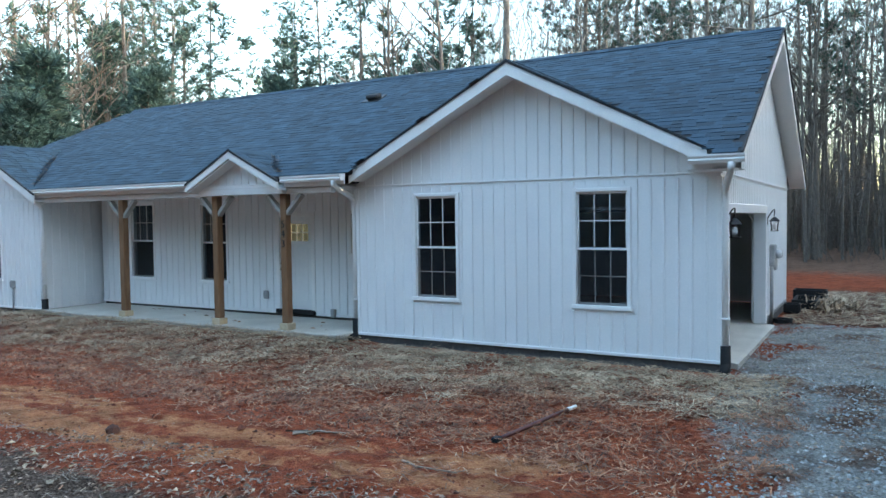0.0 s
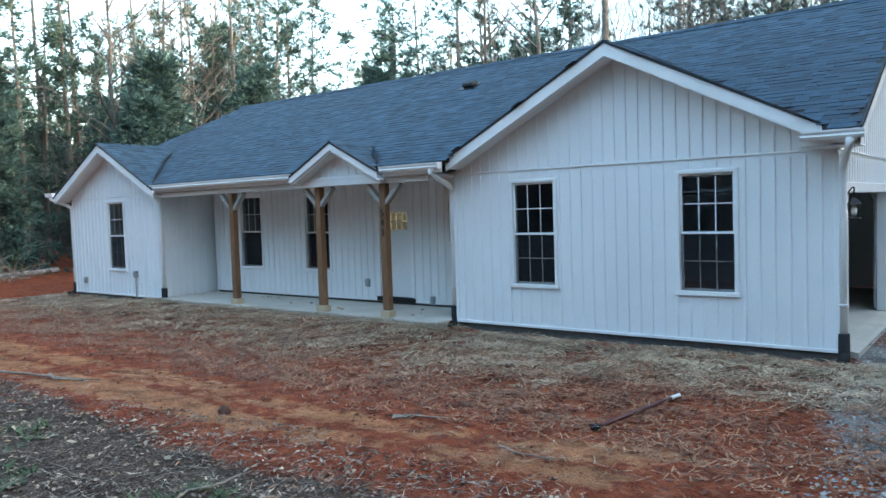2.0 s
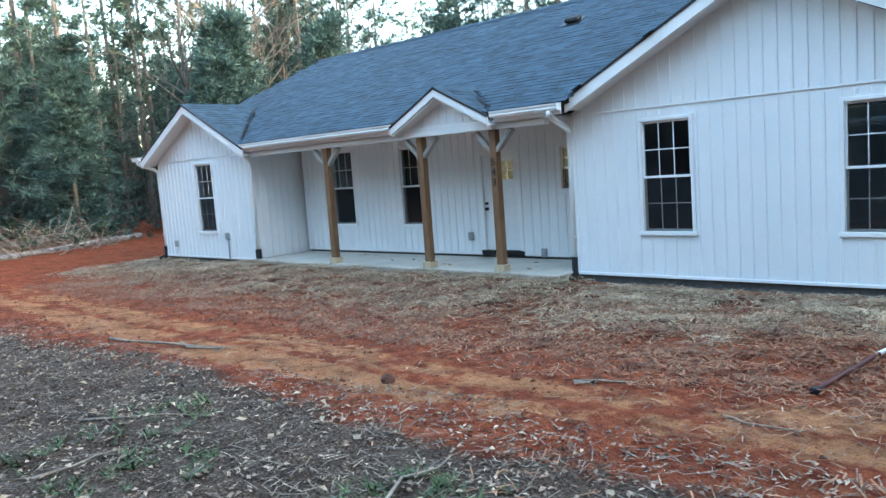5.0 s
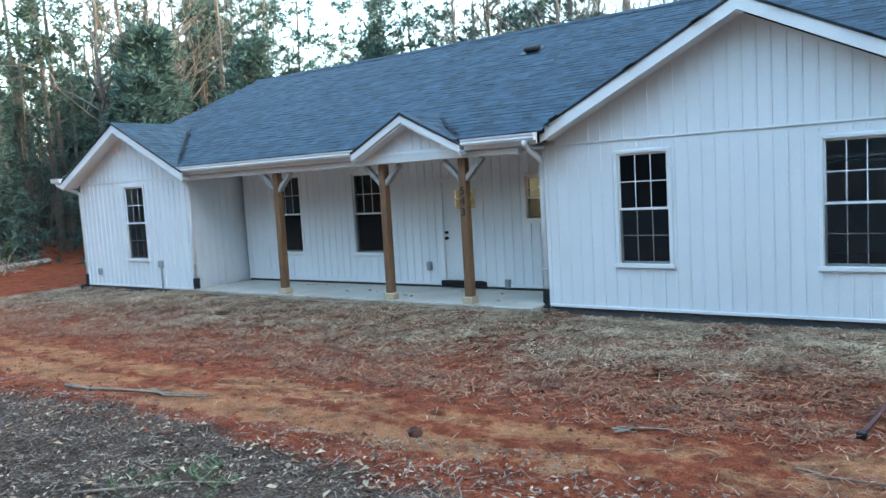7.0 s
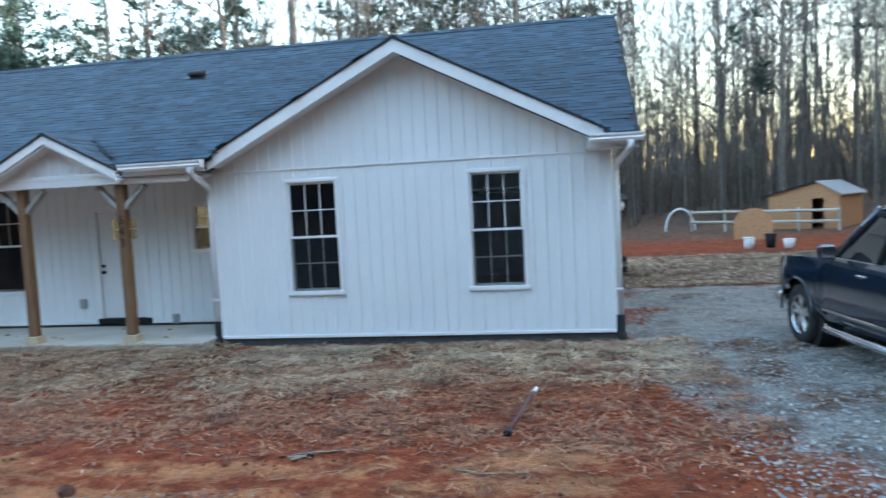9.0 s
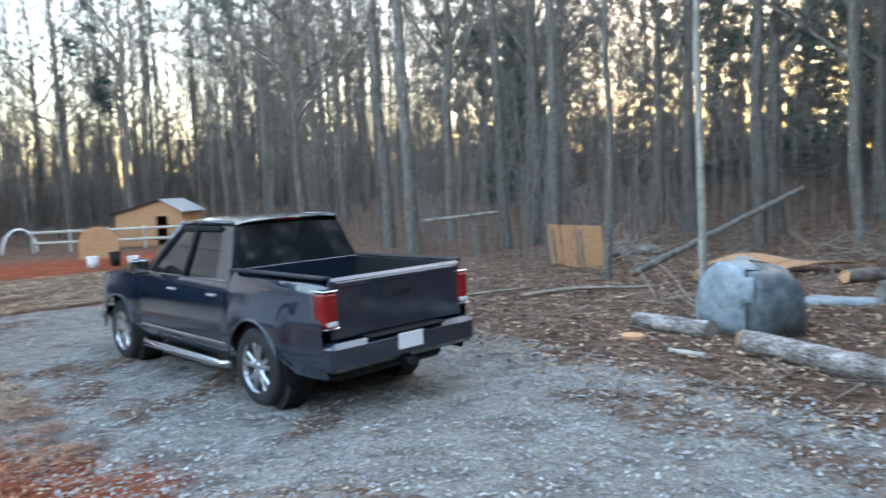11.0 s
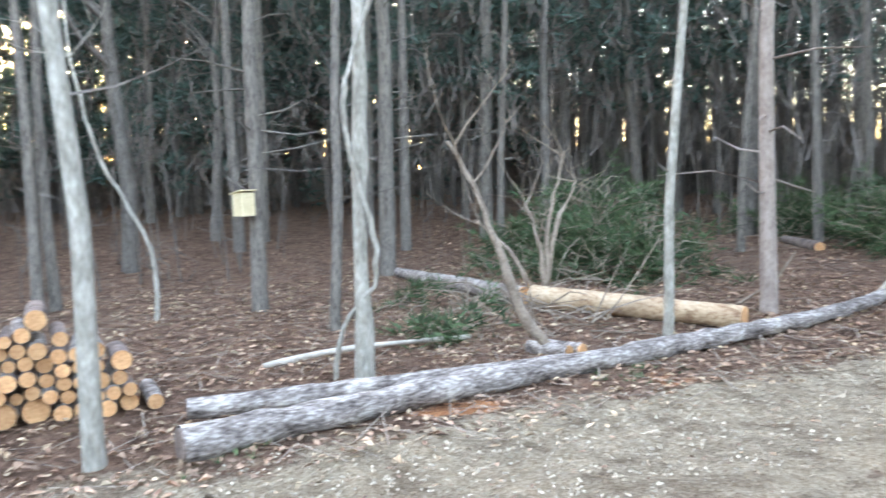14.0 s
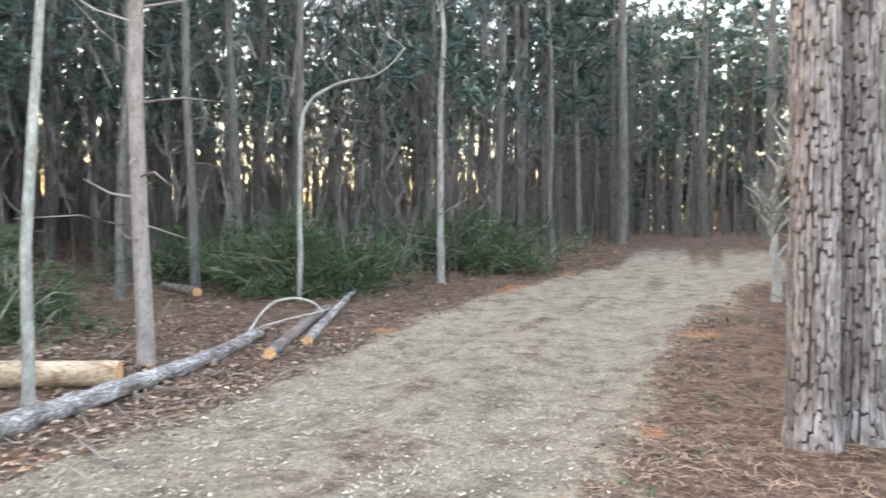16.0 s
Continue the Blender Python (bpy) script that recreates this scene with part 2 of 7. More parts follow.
# ---------------------------------------------------------------- the ground
def ground():
    """One sheet to the horizon, with the cover of each spot kept as weights."""
    def axis(lo, hi, step, far):
        mid = list(np.arange(lo, hi + 1e-6, step))
        out = [hi + (far - hi) * (i / 14) ** 2.2 for i in range(1, 15)]
        low = [lo - (far + lo) * (i / 14) ** 2.2 for i in range(14, 0, -1)]
        return low + mid + out
    xs, ys = axis(-24, 19, 0.115, 900), axis(-32, 13, 0.115, 900)
    nx, ny = len(xs), len(ys)
    verts, weights = [], {k: [] for k in ("clay", "straw", "gravel", "road", "mulch", "bright")}
    for y in ys:
        for x in xs:
            near = -30 < x < 24 and -45 < y < 25
            w1 = wobble(x, y, 0.45, 3) if near else 0
            w2 = wobble(x, y, 1.7, 9) if near else 0
            z = ground_z(x, y) + (-0.04 if -20.6 < x < 0.5 and -0.9 < y < 9 else relief(x, y) if near else 0)
            e = 0.9 * w1 + 0.5 * w2
            # red clay yard round the house
            clay = smoothstep(y + 0.4 * e - 0.06 * (x + 4), -9.6, -8.4) * smoothstep(x + e, 2.2, 0.6) * smoothstep(x, -40, -26) * smoothstep(y + e, 18.5, 17.3)
            clay = max(clay, 0.85 * smoothstep(y + e, 4.5, 6) * smoothstep(y + e, 18.5, 17.3) * smoothstep(x + e, 14, 10))
            straw = smoothstep(y + 0.9 * e, -5.4, -2.2) * smoothstep(x + e, 1.2, 0.2) * smoothstep(x + e, -22, -20) * smoothstep(y, 12, 9) * (1 if x < -6 else smoothstep(y, 0.8, -0.6)) * (1 if x < -3 else smoothstep(y + 0.7 * e, -3.4, -2.2))
            straw = max(straw, 1.3 * smoothstep(y + 0.6 * e, 5.3, 5.9) * smoothstep(y + e, 13.9, 12.6) * smoothstep(x, 0.0, 0.2) * smoothstep(x + e, 12, 9))
            mulch = smoothstep(-y + 0.5 * e + 0.06 * (x + 4), 7.0, 8.0) * smoothstep(x + e, 2.0, 0.4) * smoothstep(-y, 16, 13)
            edge = smoothstep(y, -5, -1)
            gravel = smoothstep(x + 0.6 * e, 0.1 - 0.4 * edge, 2.2 - 1.5 * edge) * smoothstep(-x + 0.5 * e, -7.0, -6.2) * smoothstep(y + e, -11.5, -9.0) * smoothstep(y + 0.6 * e, 6.0, 5.4) * (1 - 0.45 * smoothstep(w2, -0.1, 0.3) * smoothstep(x, 3.5, 1.0)) * (1 - 0.6 * smoothstep(wobble(x, y, 0.8, 61), 0.05, 0.4))
            mid = road_mid(y)
            half = 2.45
            road = smoothstep(abs(x - mid) + 0.5 * e, half + 0.8, half - 0.6) * smoothstep(y + e, -9.0, -11.5) * smoothstep(y, -62, -56)
            if near:
                road *= 1 - 0.5 * smoothstep(wobble(x, 0.45 * y, 1.5, 51) + 0.3 * math.cos((x - mid) * 2.6), 0.12, 0.5)
            far_field = smoothstep(y, -60, -66) * smoothstep(abs(x), 90, 60)
            off = y - track_line(x) + 0.35 * e
            bright = max(smoothstep(abs(off + 0.45), 0.5, 0.1), 0.72 * smoothstep(abs(off - 0.35), 0.75, 0.1)) * smoothstep(x + e, 0.6, -0.6) * smoothstep(x, -26, -14) if near else 0.0
            if y < -10 and near:
                bright = max(bright, 0.75 * smoothstep(abs(abs(x - mid) - half - 0.1), 0.7, 0.1) * smoothstep(wobble(x, y, 0.9, 41), 0.1, 0.35))
            if abs(x - mid) < half and road > 0.5:
                z -= 0.022 - 0.038 * math.cos((x - mid) * 2.6)
            verts.append((x, y, z))
            for k, v in (("clay", clay), ("straw", 0.5 * straw), ("gravel", gravel), ("road", max(road, far_field)), ("mulch", mulch), ("bright", bright * min(1.0, max(0.0, 0.82 + 0.9 * wobble(x, y, 0.8, 31) + 0.5 * wobble(x, y, 2.6, 33))))):
                weights[k].append(v)
    faces = [(j * nx + i, j * nx + i + 1, (j + 1) * nx + i + 1, (j + 1) * nx + i) for j in range(ny - 1) for i in range(nx - 1)]
    me = bpy.data.meshes.new("ground")
    me.from_pydata(verts, [], faces)
    me.polygons.foreach_set("use_smooth", [True] * len(me.polygons))
    for k, v in weights.items():
        at = me.attributes.new(k, "FLOAT", "POINT")
        at.data.foreach_set("value", np.array(v, dtype=np.float32))
    m = bpy.data.materials.new("yard soil")
    m.use_nodes = True
    n, l = m.node_tree.nodes, m.node_tree.links
    p = n["Principled BSDF"]
    p.inputs["Roughness"].default_value = 0.95
    p.inputs["Specular IOR Level"].default_value = 0.2
    tc = n.new("ShaderNodeTexCoord")

    def tex(kind, scale, detail=6.0):
        t = n.new(kind)
        t.inputs["Scale"].default_value = scale
        if kind == "ShaderNodeTexNoise":
            t.inputs["Detail"].default_value = detail
            t.inputs["Roughness"].default_value = 0.65
        l.new(tc.outputs["Object"], t.inputs["Vector"])
        return t

    def ramp(src, stops):
        r = n.new("ShaderNodeValToRGB")
        e = r.color_ramp.elements
        e[0].position, e[0].color = stops[0][0], (*stops[0][1], 1)
        e[1].position, e[1].color = stops[-1][0], (*stops[-1][1], 1)
        for pos, c in stops[1:-1]:
            k = e.new(pos)
            k.color = (*c, 1)
        l.new(src, r.inputs[0])
        return r.outputs[0]

    big, mid_, fine, stones = tex("ShaderNodeTexNoise", 0.8), tex("ShaderNodeTexNoise", 7), tex("ShaderNodeTexNoise", 45), tex("ShaderNodeTexVoronoi", 38)
    leafy = tex("ShaderNodeTexVoronoi", 13)

    def mixed(a, b, f):
        x = n.new("ShaderNodeMix")
        x.data_type = "RGBA"
        l.new(f, x.inputs["Factor"])
        l.new(a, x.inputs[6])
        l.new(b, x.inputs[7])
        return x.outputs[2]

    def weight(name):
        """The cover's weight, with a ragged edge."""
        a = n.new("ShaderNodeAttribute")
        a.attribute_name = name
        s = n.new("ShaderNodeMath")
        s.operation = "MULTIPLY_ADD"
        s.inputs[1].default_value = 1.1
        l.new(mid_.outputs[0], s.inputs[0])
        l.new(a.outputs["Fac"], s.inputs[2])
        r = n.new("ShaderNodeMapRange")
        r.inputs["From Min"].default_value, r.inputs["From Max"].default_value = 0.9, 1.2
        l.new(s.outputs[0], r.inputs["Value"])
        return r.outputs[0]

    litter = mixed(ramp(fine.outputs[0], [(0.36, (0.06, 0.034, 0.024)), (0.5, (0.18, 0.105, 0.072)), (0.66, (0.36, 0.25, 0.185))]),
                   ramp(leafy.outputs["Color"], [(0.2, (0.10, 0.053, 0.036)), (0.8, (0.32, 0.19, 0.13))]), mid_.outputs[0])
    clay_c = mixed(ramp(fine.outputs[0], [(0.38, (0.12, 0.021, 0.009)), (0.62, (0.46, 0.105, 0.04))]),
                   ramp(mid_.outputs[0], [(0.36, (0.19, 0.034, 0.014)), (0.64, (0.54, 0.155, 0.062))]), big.outputs[0])
    bright_c = mixed(ramp(mid_.outputs[0], [(0.36, (0.38, 0.115, 0.045)), (0.64, (0.60, 0.27, 0.12))]), ramp(fine.outputs[0], [(0.38, (0.30, 0.095, 0.04)), (0.62, (0.64, 0.33, 0.16))]), big.outputs[0])
    # the dark stops put the shaded gaps between straws into the colour
    straw_c = ramp(fine.outputs[0], [(0.38, (0.035, 0.013, 0.008)), (0.52, (0.12, 0.05, 0.028)), (0.66, (0.34, 0.2, 0.115))])
    gravel_c = mixed(ramp(stones.outputs["Color"], [(0.1, (0.14, 0.135, 0.125)), (0.9, (0.62, 0.60, 0.56))]),
                     ramp(fine.outputs[0], [(0.36, (0.17, 0.14, 0.11)), (0.64, (0.50, 0.475, 0.43))]), big.outputs[0])
    road_c = mixed(ramp(stones.outputs["Color"], [(0.1, (0.20, 0.15, 0.10)), (0.9, (0.66, 0.56, 0.43))]),
                   ramp(fine.outputs[0], [(0.36, (0.20, 0.135, 0.08)), (0.64, (0.56, 0.455, 0.32))]), big.outputs[0])
    mulch_c = ramp(fine.outputs[0], [(0.36, (0.045, 0.027, 0.02)), (0.5, (0.12, 0.078, 0.056)), (0.66, (0.28, 0.205, 0.155))])
    col = litter
    for c, k in ((clay_c, "clay"), (bright_c, "bright"), (mulch_c, "mulch"), (straw_c, "straw"), (gravel_c, "gravel"), (road_c, "road")):
        col = mixed(col, c, weight(k))
    # soil mottling whose dark end also puts crevice shade into the colour
    mottle_shade = tex("ShaderNodeTexNoise", 2.6, 8.0)
    shade_mix = n.new("ShaderNodeMix")
    shade_mix.data_type, shade_mix.blend_type = "RGBA", "MULTIPLY"
    shade_mix.inputs["Factor"].default_value = 0.8
    l.new(col, shade_mix.inputs[6])
    l.new(ramp(mottle_shade.outputs[0], [(0.36, (0.5, 0.46, 0.44)), (0.52, (1.0, 1.0, 1.0)), (0.66, (1.18, 1.16, 1.14))]), shade_mix.inputs[7])
    l.new(shade_mix.outputs[2], p.inputs["Base Color"])
    hsum = n.new("ShaderNodeMath")
    hsum.operation = "ADD"
    l.new(fine.outputs[0], hsum.inputs[0])
    l.new(mid_.outputs[0], hsum.inputs[1])
    b = n.new("ShaderNodeBump")
    b.inputs["Strength"].default_value, b.inputs["Distance"].default_value = 1.0, 0.085
    l.new(hsum.outputs[0], b.inputs["Height"])
    l.new(b.outputs[0], p.inputs["Normal"])
    me.materials.append(m)
    tagged(new("ground", me), "red clay yard with straw, grey gravel drive and leaf litter", "ground", kind="structure")


ground()

# ---------------------------------------------------------------- the house
RY, RZ, SLOPE, EAVE = 4.4, 5.62, 0.535, -0.6       # ridge line, roof pitch, front eave
WING = 0.508                                       # pitch of the three front gables
house = thing("house", "single-storey white board-and-batten house with charcoal shingle roof", "house")
BAT = 0.203


def wall_solid(us, zs, holes, place, thick):
    """A wall in cells between the lines us and zs, open where holes are. place(u, d, z) gives the point at depth d."""
    us = sorted({*us, *(h[0] for h in holes), *(h[1] for h in holes)})
    zs = sorted({*zs, *(h[2] for h in holes), *(h[3] for h in holes)})

    def filled(i, j):
        if not (0 <= i < len(us) - 1 and 0 <= j < len(zs) - 1):
            return False
        u, z = (us[i] + us[i + 1]) / 2, (zs[j] + zs[j + 1]) / 2
        return not any(h[0] < u < h[1] and h[2] < z < h[3] for h in holes)
    b = B()
    for i in range(len(us) - 1):
        for j in range(len(zs) - 1):
            if not filled(i, j):
                continue
            a, c, d, e = us[i], us[i + 1], zs[j], zs[j + 1]
            for dep in (0, thick):
                q = [place(a, dep, d), place(c, dep, d), place(c, dep, e), place(a, dep, e)]
                b.add(q, [(0, 1, 2, 3) if dep == 0 else (3, 2, 1, 0)])
            for (di, dj), (p0, p1) in {(-1, 0): ((a, d), (a, e)), (1, 0): ((c, e), (c, d)), (0, -1): ((c, d), (a, d)), (0, 1): ((a, e), (c, e))}.items():
                if not filled(i + di, j + dj):
                    b.add([place(p0[0], 0, p0[1]), place(p1[0], 0, p1[1]), place(p1[0], thick, p1[1]), place(p0[0], thick, p0[1])], [(0, 1, 2, 3)])
    return b


BATTEN = {}


def battens(wall, u0, u1, top, holes, place, z0=0.0, step=BAT):
    """Upright battens on a wall, broken at openings. top(u) is where a batten ends."""
    n = int(round((u1 - u0) / step))
    for i in range(1, n):
        u = u0 + (u1 - u0) * i / n
        cuts = [(z0, top(u))]
        for h in holes:
            if h[0] - 0.085 < u < h[1] + 0.085:
                nxt = []
                for a, c in cuts:
                    lo, hi = h[2] - 0.09, h[3] + 0.09
                    if hi <= a or lo >= c:
                        nxt.append((a, c))
                    else:
                        nxt += [(a, lo)] if lo > a else []
                        nxt += [(hi, c)] if c > hi else []
                cuts = nxt
        for a, c in cuts:
            if c - a < 0.05:
                continue
            key = round(c - a, 2)
            o, du = Vector(place(u, 0, a)), Vector(place(u + 1, 0, a)) - Vector(place(u, 0, a))
            dd = Vector(place(u, -1, a)) - o
            mk = (key, round(du.x), round(du.y))
            if mk not in BATTEN:
                b = B()
                prof = [(-0.022, -0.001), (-0.014, 0.016), (0.014, 0.016), (0.022, -0.001)]
                vs = [du * s + dd * d + Vector((0, 0, z)) for z in (0, key) for s, d in prof]
                fs = [(0, 1, 5, 4), (1, 2, 6, 5), (2, 3, 7, 6), (0, 3, 2, 1), (4, 5, 6, 7)]
                if du.cross(Vector((0, 0, 1))).dot(dd) < 0:
                    fs = [f[::-1] for f in fs]
                b.add([tuple(v) for v in vs], fs)
                BATTEN[mk] = b.mesh("batten")
                BATTEN[mk].materials.append(M["siding"])
            ob = new("batten", BATTEN[mk])
            ob.parent, ob.location = wall, o


def front(y):
    return lambda u, d, z: (u, y + d, z)


def side_r(x):
    return lambda u, d, z: (x - d, u, z)


def side_l(x):
    return lambda u, d, z: (x + d, u, z)


W = 0.15
WIN_Z = (0.73, 2.50)
WINS_R = [(-5.115, -4.295, *WIN_Z), (-2.15, -1.335, *WIN_Z)]
WINS_L = [(-18.37, -17.52, 0.71, 2.56)]
DOOR = (-9.42, -8.46, 0.16, 2.22)
WINS_P = [(-14.33, -13.50, 0.75, 2.57), (-11.83, -11.0, 0.74, 2.51), (-7.42, -6.72, 1.42, 2.24)]
GAR = (0.55, 4.75, -0.05, 2.16)

wall = part("wall", wall_solid([-6.40, 0], [0.0, 2.72], WINS_R, front(0), W), "siding", house)
battens(wall, -6.40, 0, lambda u: 2.66, WINS_R, front(0))
wall = part("wall", wall_solid([-20.4, -15.65], [0.0, 2.72], WINS_L, front(-0.31), W), "siding", house)
battens(wall, -20.4, -15.65, lambda u: 2.66, WINS_L, front(-0.31))
wall = part("wall", wall_solid([-15.50, -6.55], [0.10, 2.85], WINS_P + [DOOR], front(1.17), W), "siding", house)
battens(wall, -15.50, -6.55, lambda u: 2.80, WINS_P + [DOOR], front(1.17), 0.10)
wall = part("wall", wall_solid([-0.159, 1.32], [0.0, 2.85], [], side_r(-15.65), W), "siding", house)
battens(wall, -0.31, 1.17, lambda u: 2.80, [], side_r(-15.65), 0.05)
wall = part("wall", wall_solid([W, 1.32], [0.0, 2.85], [], side_l(-6.40), W), "siding", house)
battens(wall, 0.0, 1.17, lambda u: 2.80, [], side_l(-6.40), 0.05)
# the garage side, with its gable
wall = part("wall", wall_solid([W, 8.8], [-0.05, 2.72], [GAR], side_r(0), W), "siding", house)
battens(wall, 0.0, 8.8, lambda u: 2.66, [GAR], side_r(0), 0.0)
wall = part("wall", wall_solid([W - 0.31, 8.65], [0.0, 2.72], [], side_l(-20.4), W), "siding", house)
wall = part("wall", wall_solid([-20.4, 0], [-0.05, 2.72], [], lambda u, d, z: (u, 8.8 - d, z), W), "siding", house)


def gable(cx, half, z0, apex, y, place_axis, step=BAT, pitch=WING):
    """The boarded triangle over a wall, with a ledge board at its foot."""
    if place_axis == "y":
        b = B().prism([(cx - half, z0), (cx + half, z0), (cx + half, max(z0 + 0.001, apex - pitch * half)), (cx, apex), (cx - half, max(z0 + 0.001, apex - pitch * half))], 1, y, y + W)
        pl = front(y)
        ledge = B().cbox(cx - half, cx + half, y - 0.024, y, z0 - 0.012, z0 + 0.014, 0.004)
    else:
        b = B().prism([(cx - half, z0), (cx + half, z0), (cx + half, apex - pitch * half), (cx, apex), (cx - half, apex - pitch * half)], 0, y - W, y)
        pl = side_r(y)
        ledge = B().cbox(y, y + 0.024, cx - half, cx + half, z0 - 0.012, z0 + 0.014, 0.004)
    w = part("gable_wall", b, "siding", house)
    battens(w, cx - half, cx + half, lambda u: apex - pitch * abs(u - cx) - 0.05, [], pl, z0 + 0.02, step)
    part("trim_board", ledge, "trim", house)


gable(-3.2, 3.2, 2.72, 4.39, 0.0, "y")
gable(-18.0, 2.35, 2.72, 3.98, -0.31, "y")
gable(4.4, 4.4, 2.72, 5.40, 0.0, "x", pitch=SLOPE)
gable(-8.80, 0.98, 2.80, 3.31, -0.52, "y")

# corner boards and starter strips
for x, y in ((-0.05, -0.02), (-6.41, -0.02), (-20.41, -0.33), (-15.71, -0.33)):
    part("corner_board", B().cbox(x, x + 0.07, y, y + 0.07, 0.0, 2.66, 0.006), "trim", house)
for x0, x1, y in ((-6.40, 0.0, 0.0), (-20.4, -15.65, -0.31)):
    part("starter_strip", B().cbox(x0, x1, y - 0.03, y, -0.02, 0.03, 0.006), "trim", house)
    part("foundation", B().box(x0, x1, y + 0.02, y + 0.14, -0.6, 0.0), "found", house)
part("foundation", B().box(-0.14, -0.02, 0.16, GAR[0], -0.6, -0.05), "found", house)
part("foundation", B().box(-0.14, 0.012, GAR[1] + 0.14, 8.7, -0.6, 0.06), "found", house)
part("foundation", B().box(-15.47, -6.58, 1.2, 1.3, -0.3, 0.10), "found", house)
part("starter_strip", B().cbox(-15.50, DOOR[0] - 0.08, 1.14, 1.17, 0.085, 0.125, 0.006), "trim", house)
part("starter_strip", B().cbox(DOOR[1] + 0.08, -6.55, 1.14, 1.17, 0.085, 0.125, 0.006), "trim", house)
part("porch_slab", B().cbox(-15.57, -6.48, -0.56, 1.2, -0.35, 0.035, 0.02), "concrete", house, "pale concrete porch floor")
part("apron_slab", B().box(-6.25, -0.15, 0.16, 8.6, -0.4, -0.055).prism([(-0.15, -0.4), (0.17, -0.4), (0.17, -0.085), (0.1, -0.07), (-0.15, -0.055)], 1, GAR[0] - 0.1, GAR[1] + 0.13), "concrete", house, "pale concrete garage floor")


# ---- roof
def main_z(y):
    return RZ - SLOPE * abs(RY - y)


def shingle_plane(rest, origin, along, up, inside, ulen, slen, pick=None, seed=1):
    rnd = random.Random(seed)
    along, up, origin = Vector(along).normalized(), Vector(up).normalized(), Vector(origin)
    nrm = along.cross(up).normalized()
    if nrm.z < 0:
        nrm = -nrm
    ex, row, picked = 0.142, 0, []
    s = 0.0
    while s < slen:
        u = -rnd.random() * 0.3
        while u < ulen:
            w = rnd.choice((0.16, 0.2, 0.26, 0.33))
            um = u + w / 2
            if inside(um, s + ex * 0.5):
                lift = 0.006 if rnd.random() < 0.5 else 0.011
                a, c = max(u, 0) + 0.003, min(u + w, ulen) - 0.003
                top = s + ex * 1.25
                lo = origin + up * (s - 0.004 * rnd.random())
                vs = [lo + along * a, lo + along * c, origin + up * top + along * c, origin + up * top + along * a]
                hs = [vs[0] + nrm * lift, vs[1] + nrm * lift, vs[2] + nrm * 0.003, vs[3] + nrm * 0.003]
                fs = [(4, 5, 6, 7), (0, 1, 5, 4), (1, 2, 6, 5), (3, 0, 4, 7)]
                if along.cross(up).z < 0:
                    fs = [f[::-1] for f in fs]
                q = [tuple(v) for v in vs + hs]
                if pick and pick(um, s) and len(picked) < 300:
                    picked.append((q, fs))
                else:
                    rest.add(q, fs)
            u += w
        s += ex
        row += 1
    return picked


sl, wl = math.sqrt(1 + SLOPE * SLOPE), math.sqrt(1 + WING * WING)
XL, XR, HIPX = -20.85, 0.36, -18.3
WAX, WAZ, WY = -3.13, 4.57, -0.42          # right wing ridge
LAX, LAZ, LY = -17.96, 4.15, -0.72         # left wing ridge
PAX, PAZ, PY = -8.80, 3.475, -0.82          # porch gable ridge


def valley(ax, az, y):
    """Half width at which a wing roof meets the main roof."""
    return (az - main_z(y)) / WING


def in_main(u, s):
    x, y = XL + u, EAVE + s / sl
    z = main_z(y)
    if y > RY or x > XR or x < XL + (y - EAVE) * (HIPX - XL) / (RY - EAVE):
        return False
    for ax, az, hw in ((WAX, WAZ, 9), (LAX, LAZ, 9), (PAX, PAZ, 9)):
        if z < az - WING * abs(x - ax) - 0.02 and y < 3:
            return False
    return True


rest = B()
near_set = shingle_plane(rest, (XL, EAVE, main_z(EAVE)), (1, 0, 0), (0, 1, SLOPE), in_main, XR - XL, (RY - EAVE) * sl,
                         pick=lambda u, s: -4.2 < XL + u < 0.4 and s < 3.2)
for ax, az, y0, yb, hw in ((WAX, WAZ, WY, 2.56, 3.2), (LAX, LAZ, LY, 1.95, 2.9), (PAX, PAZ, PY, 0.6, 1.3)):
    for side in (-1, 1):
        ext = (az - main_z(max(y0, EAVE))) / WING + 0.02
        if side == -1 and ax == LAX:
            ext += 0.05
        ulen = yb - y0
        x_low = ax + side * ext

        def inside(u, s, ax=ax, az=az, y0=y0, side=side, ext=ext):
            y, d = y0 + u, ext - s / wl
            z = az - WING * d
            return d > 0 and (z > main_z(y) - 0.02 or y < EAVE or (ax == LAX and side < 0 and y < 0.5))
        shingle_plane(rest, (x_low, y0, az - WING * ext), (0, 1, 0), (-side, 0, WING), inside, ulen, ext * wl, seed=7)
# the back slope and the hip end, out of the walk's view but closing the roof
deck = B()
T = 0.03


def slab_poly(b, pts, t=0.10):
    """A flat roof panel with thickness."""
    n = len(pts)
    low = [(p[0], p[1], p[2] - t) for p in pts]
    b.add(list(pts) + low, [tuple(range(n)), tuple(reversed(range(n, 2 * n)))] + [(i, n + i, n + (i + 1) % n, (i + 1) % n) for i in range(n)])


def P(x, y, z, d=0.012):
    return (x, y, z - d)


wv = valley(WAX, WAZ, EAVE)
lv = valley(LAX, LAZ, EAVE)
slab_poly(deck, [P(XL, 9.4, main_z(9.4)), P(HIPX, RY, RZ), P(XR, RY, RZ), P(XR, 9.4, main_z(9.4))][::-1])
slab_poly(deck, [P(XL, EAVE, main_z(EAVE)), P(XL, 9.4, main_z(9.4)), P(HIPX, RY, RZ)][::-1])
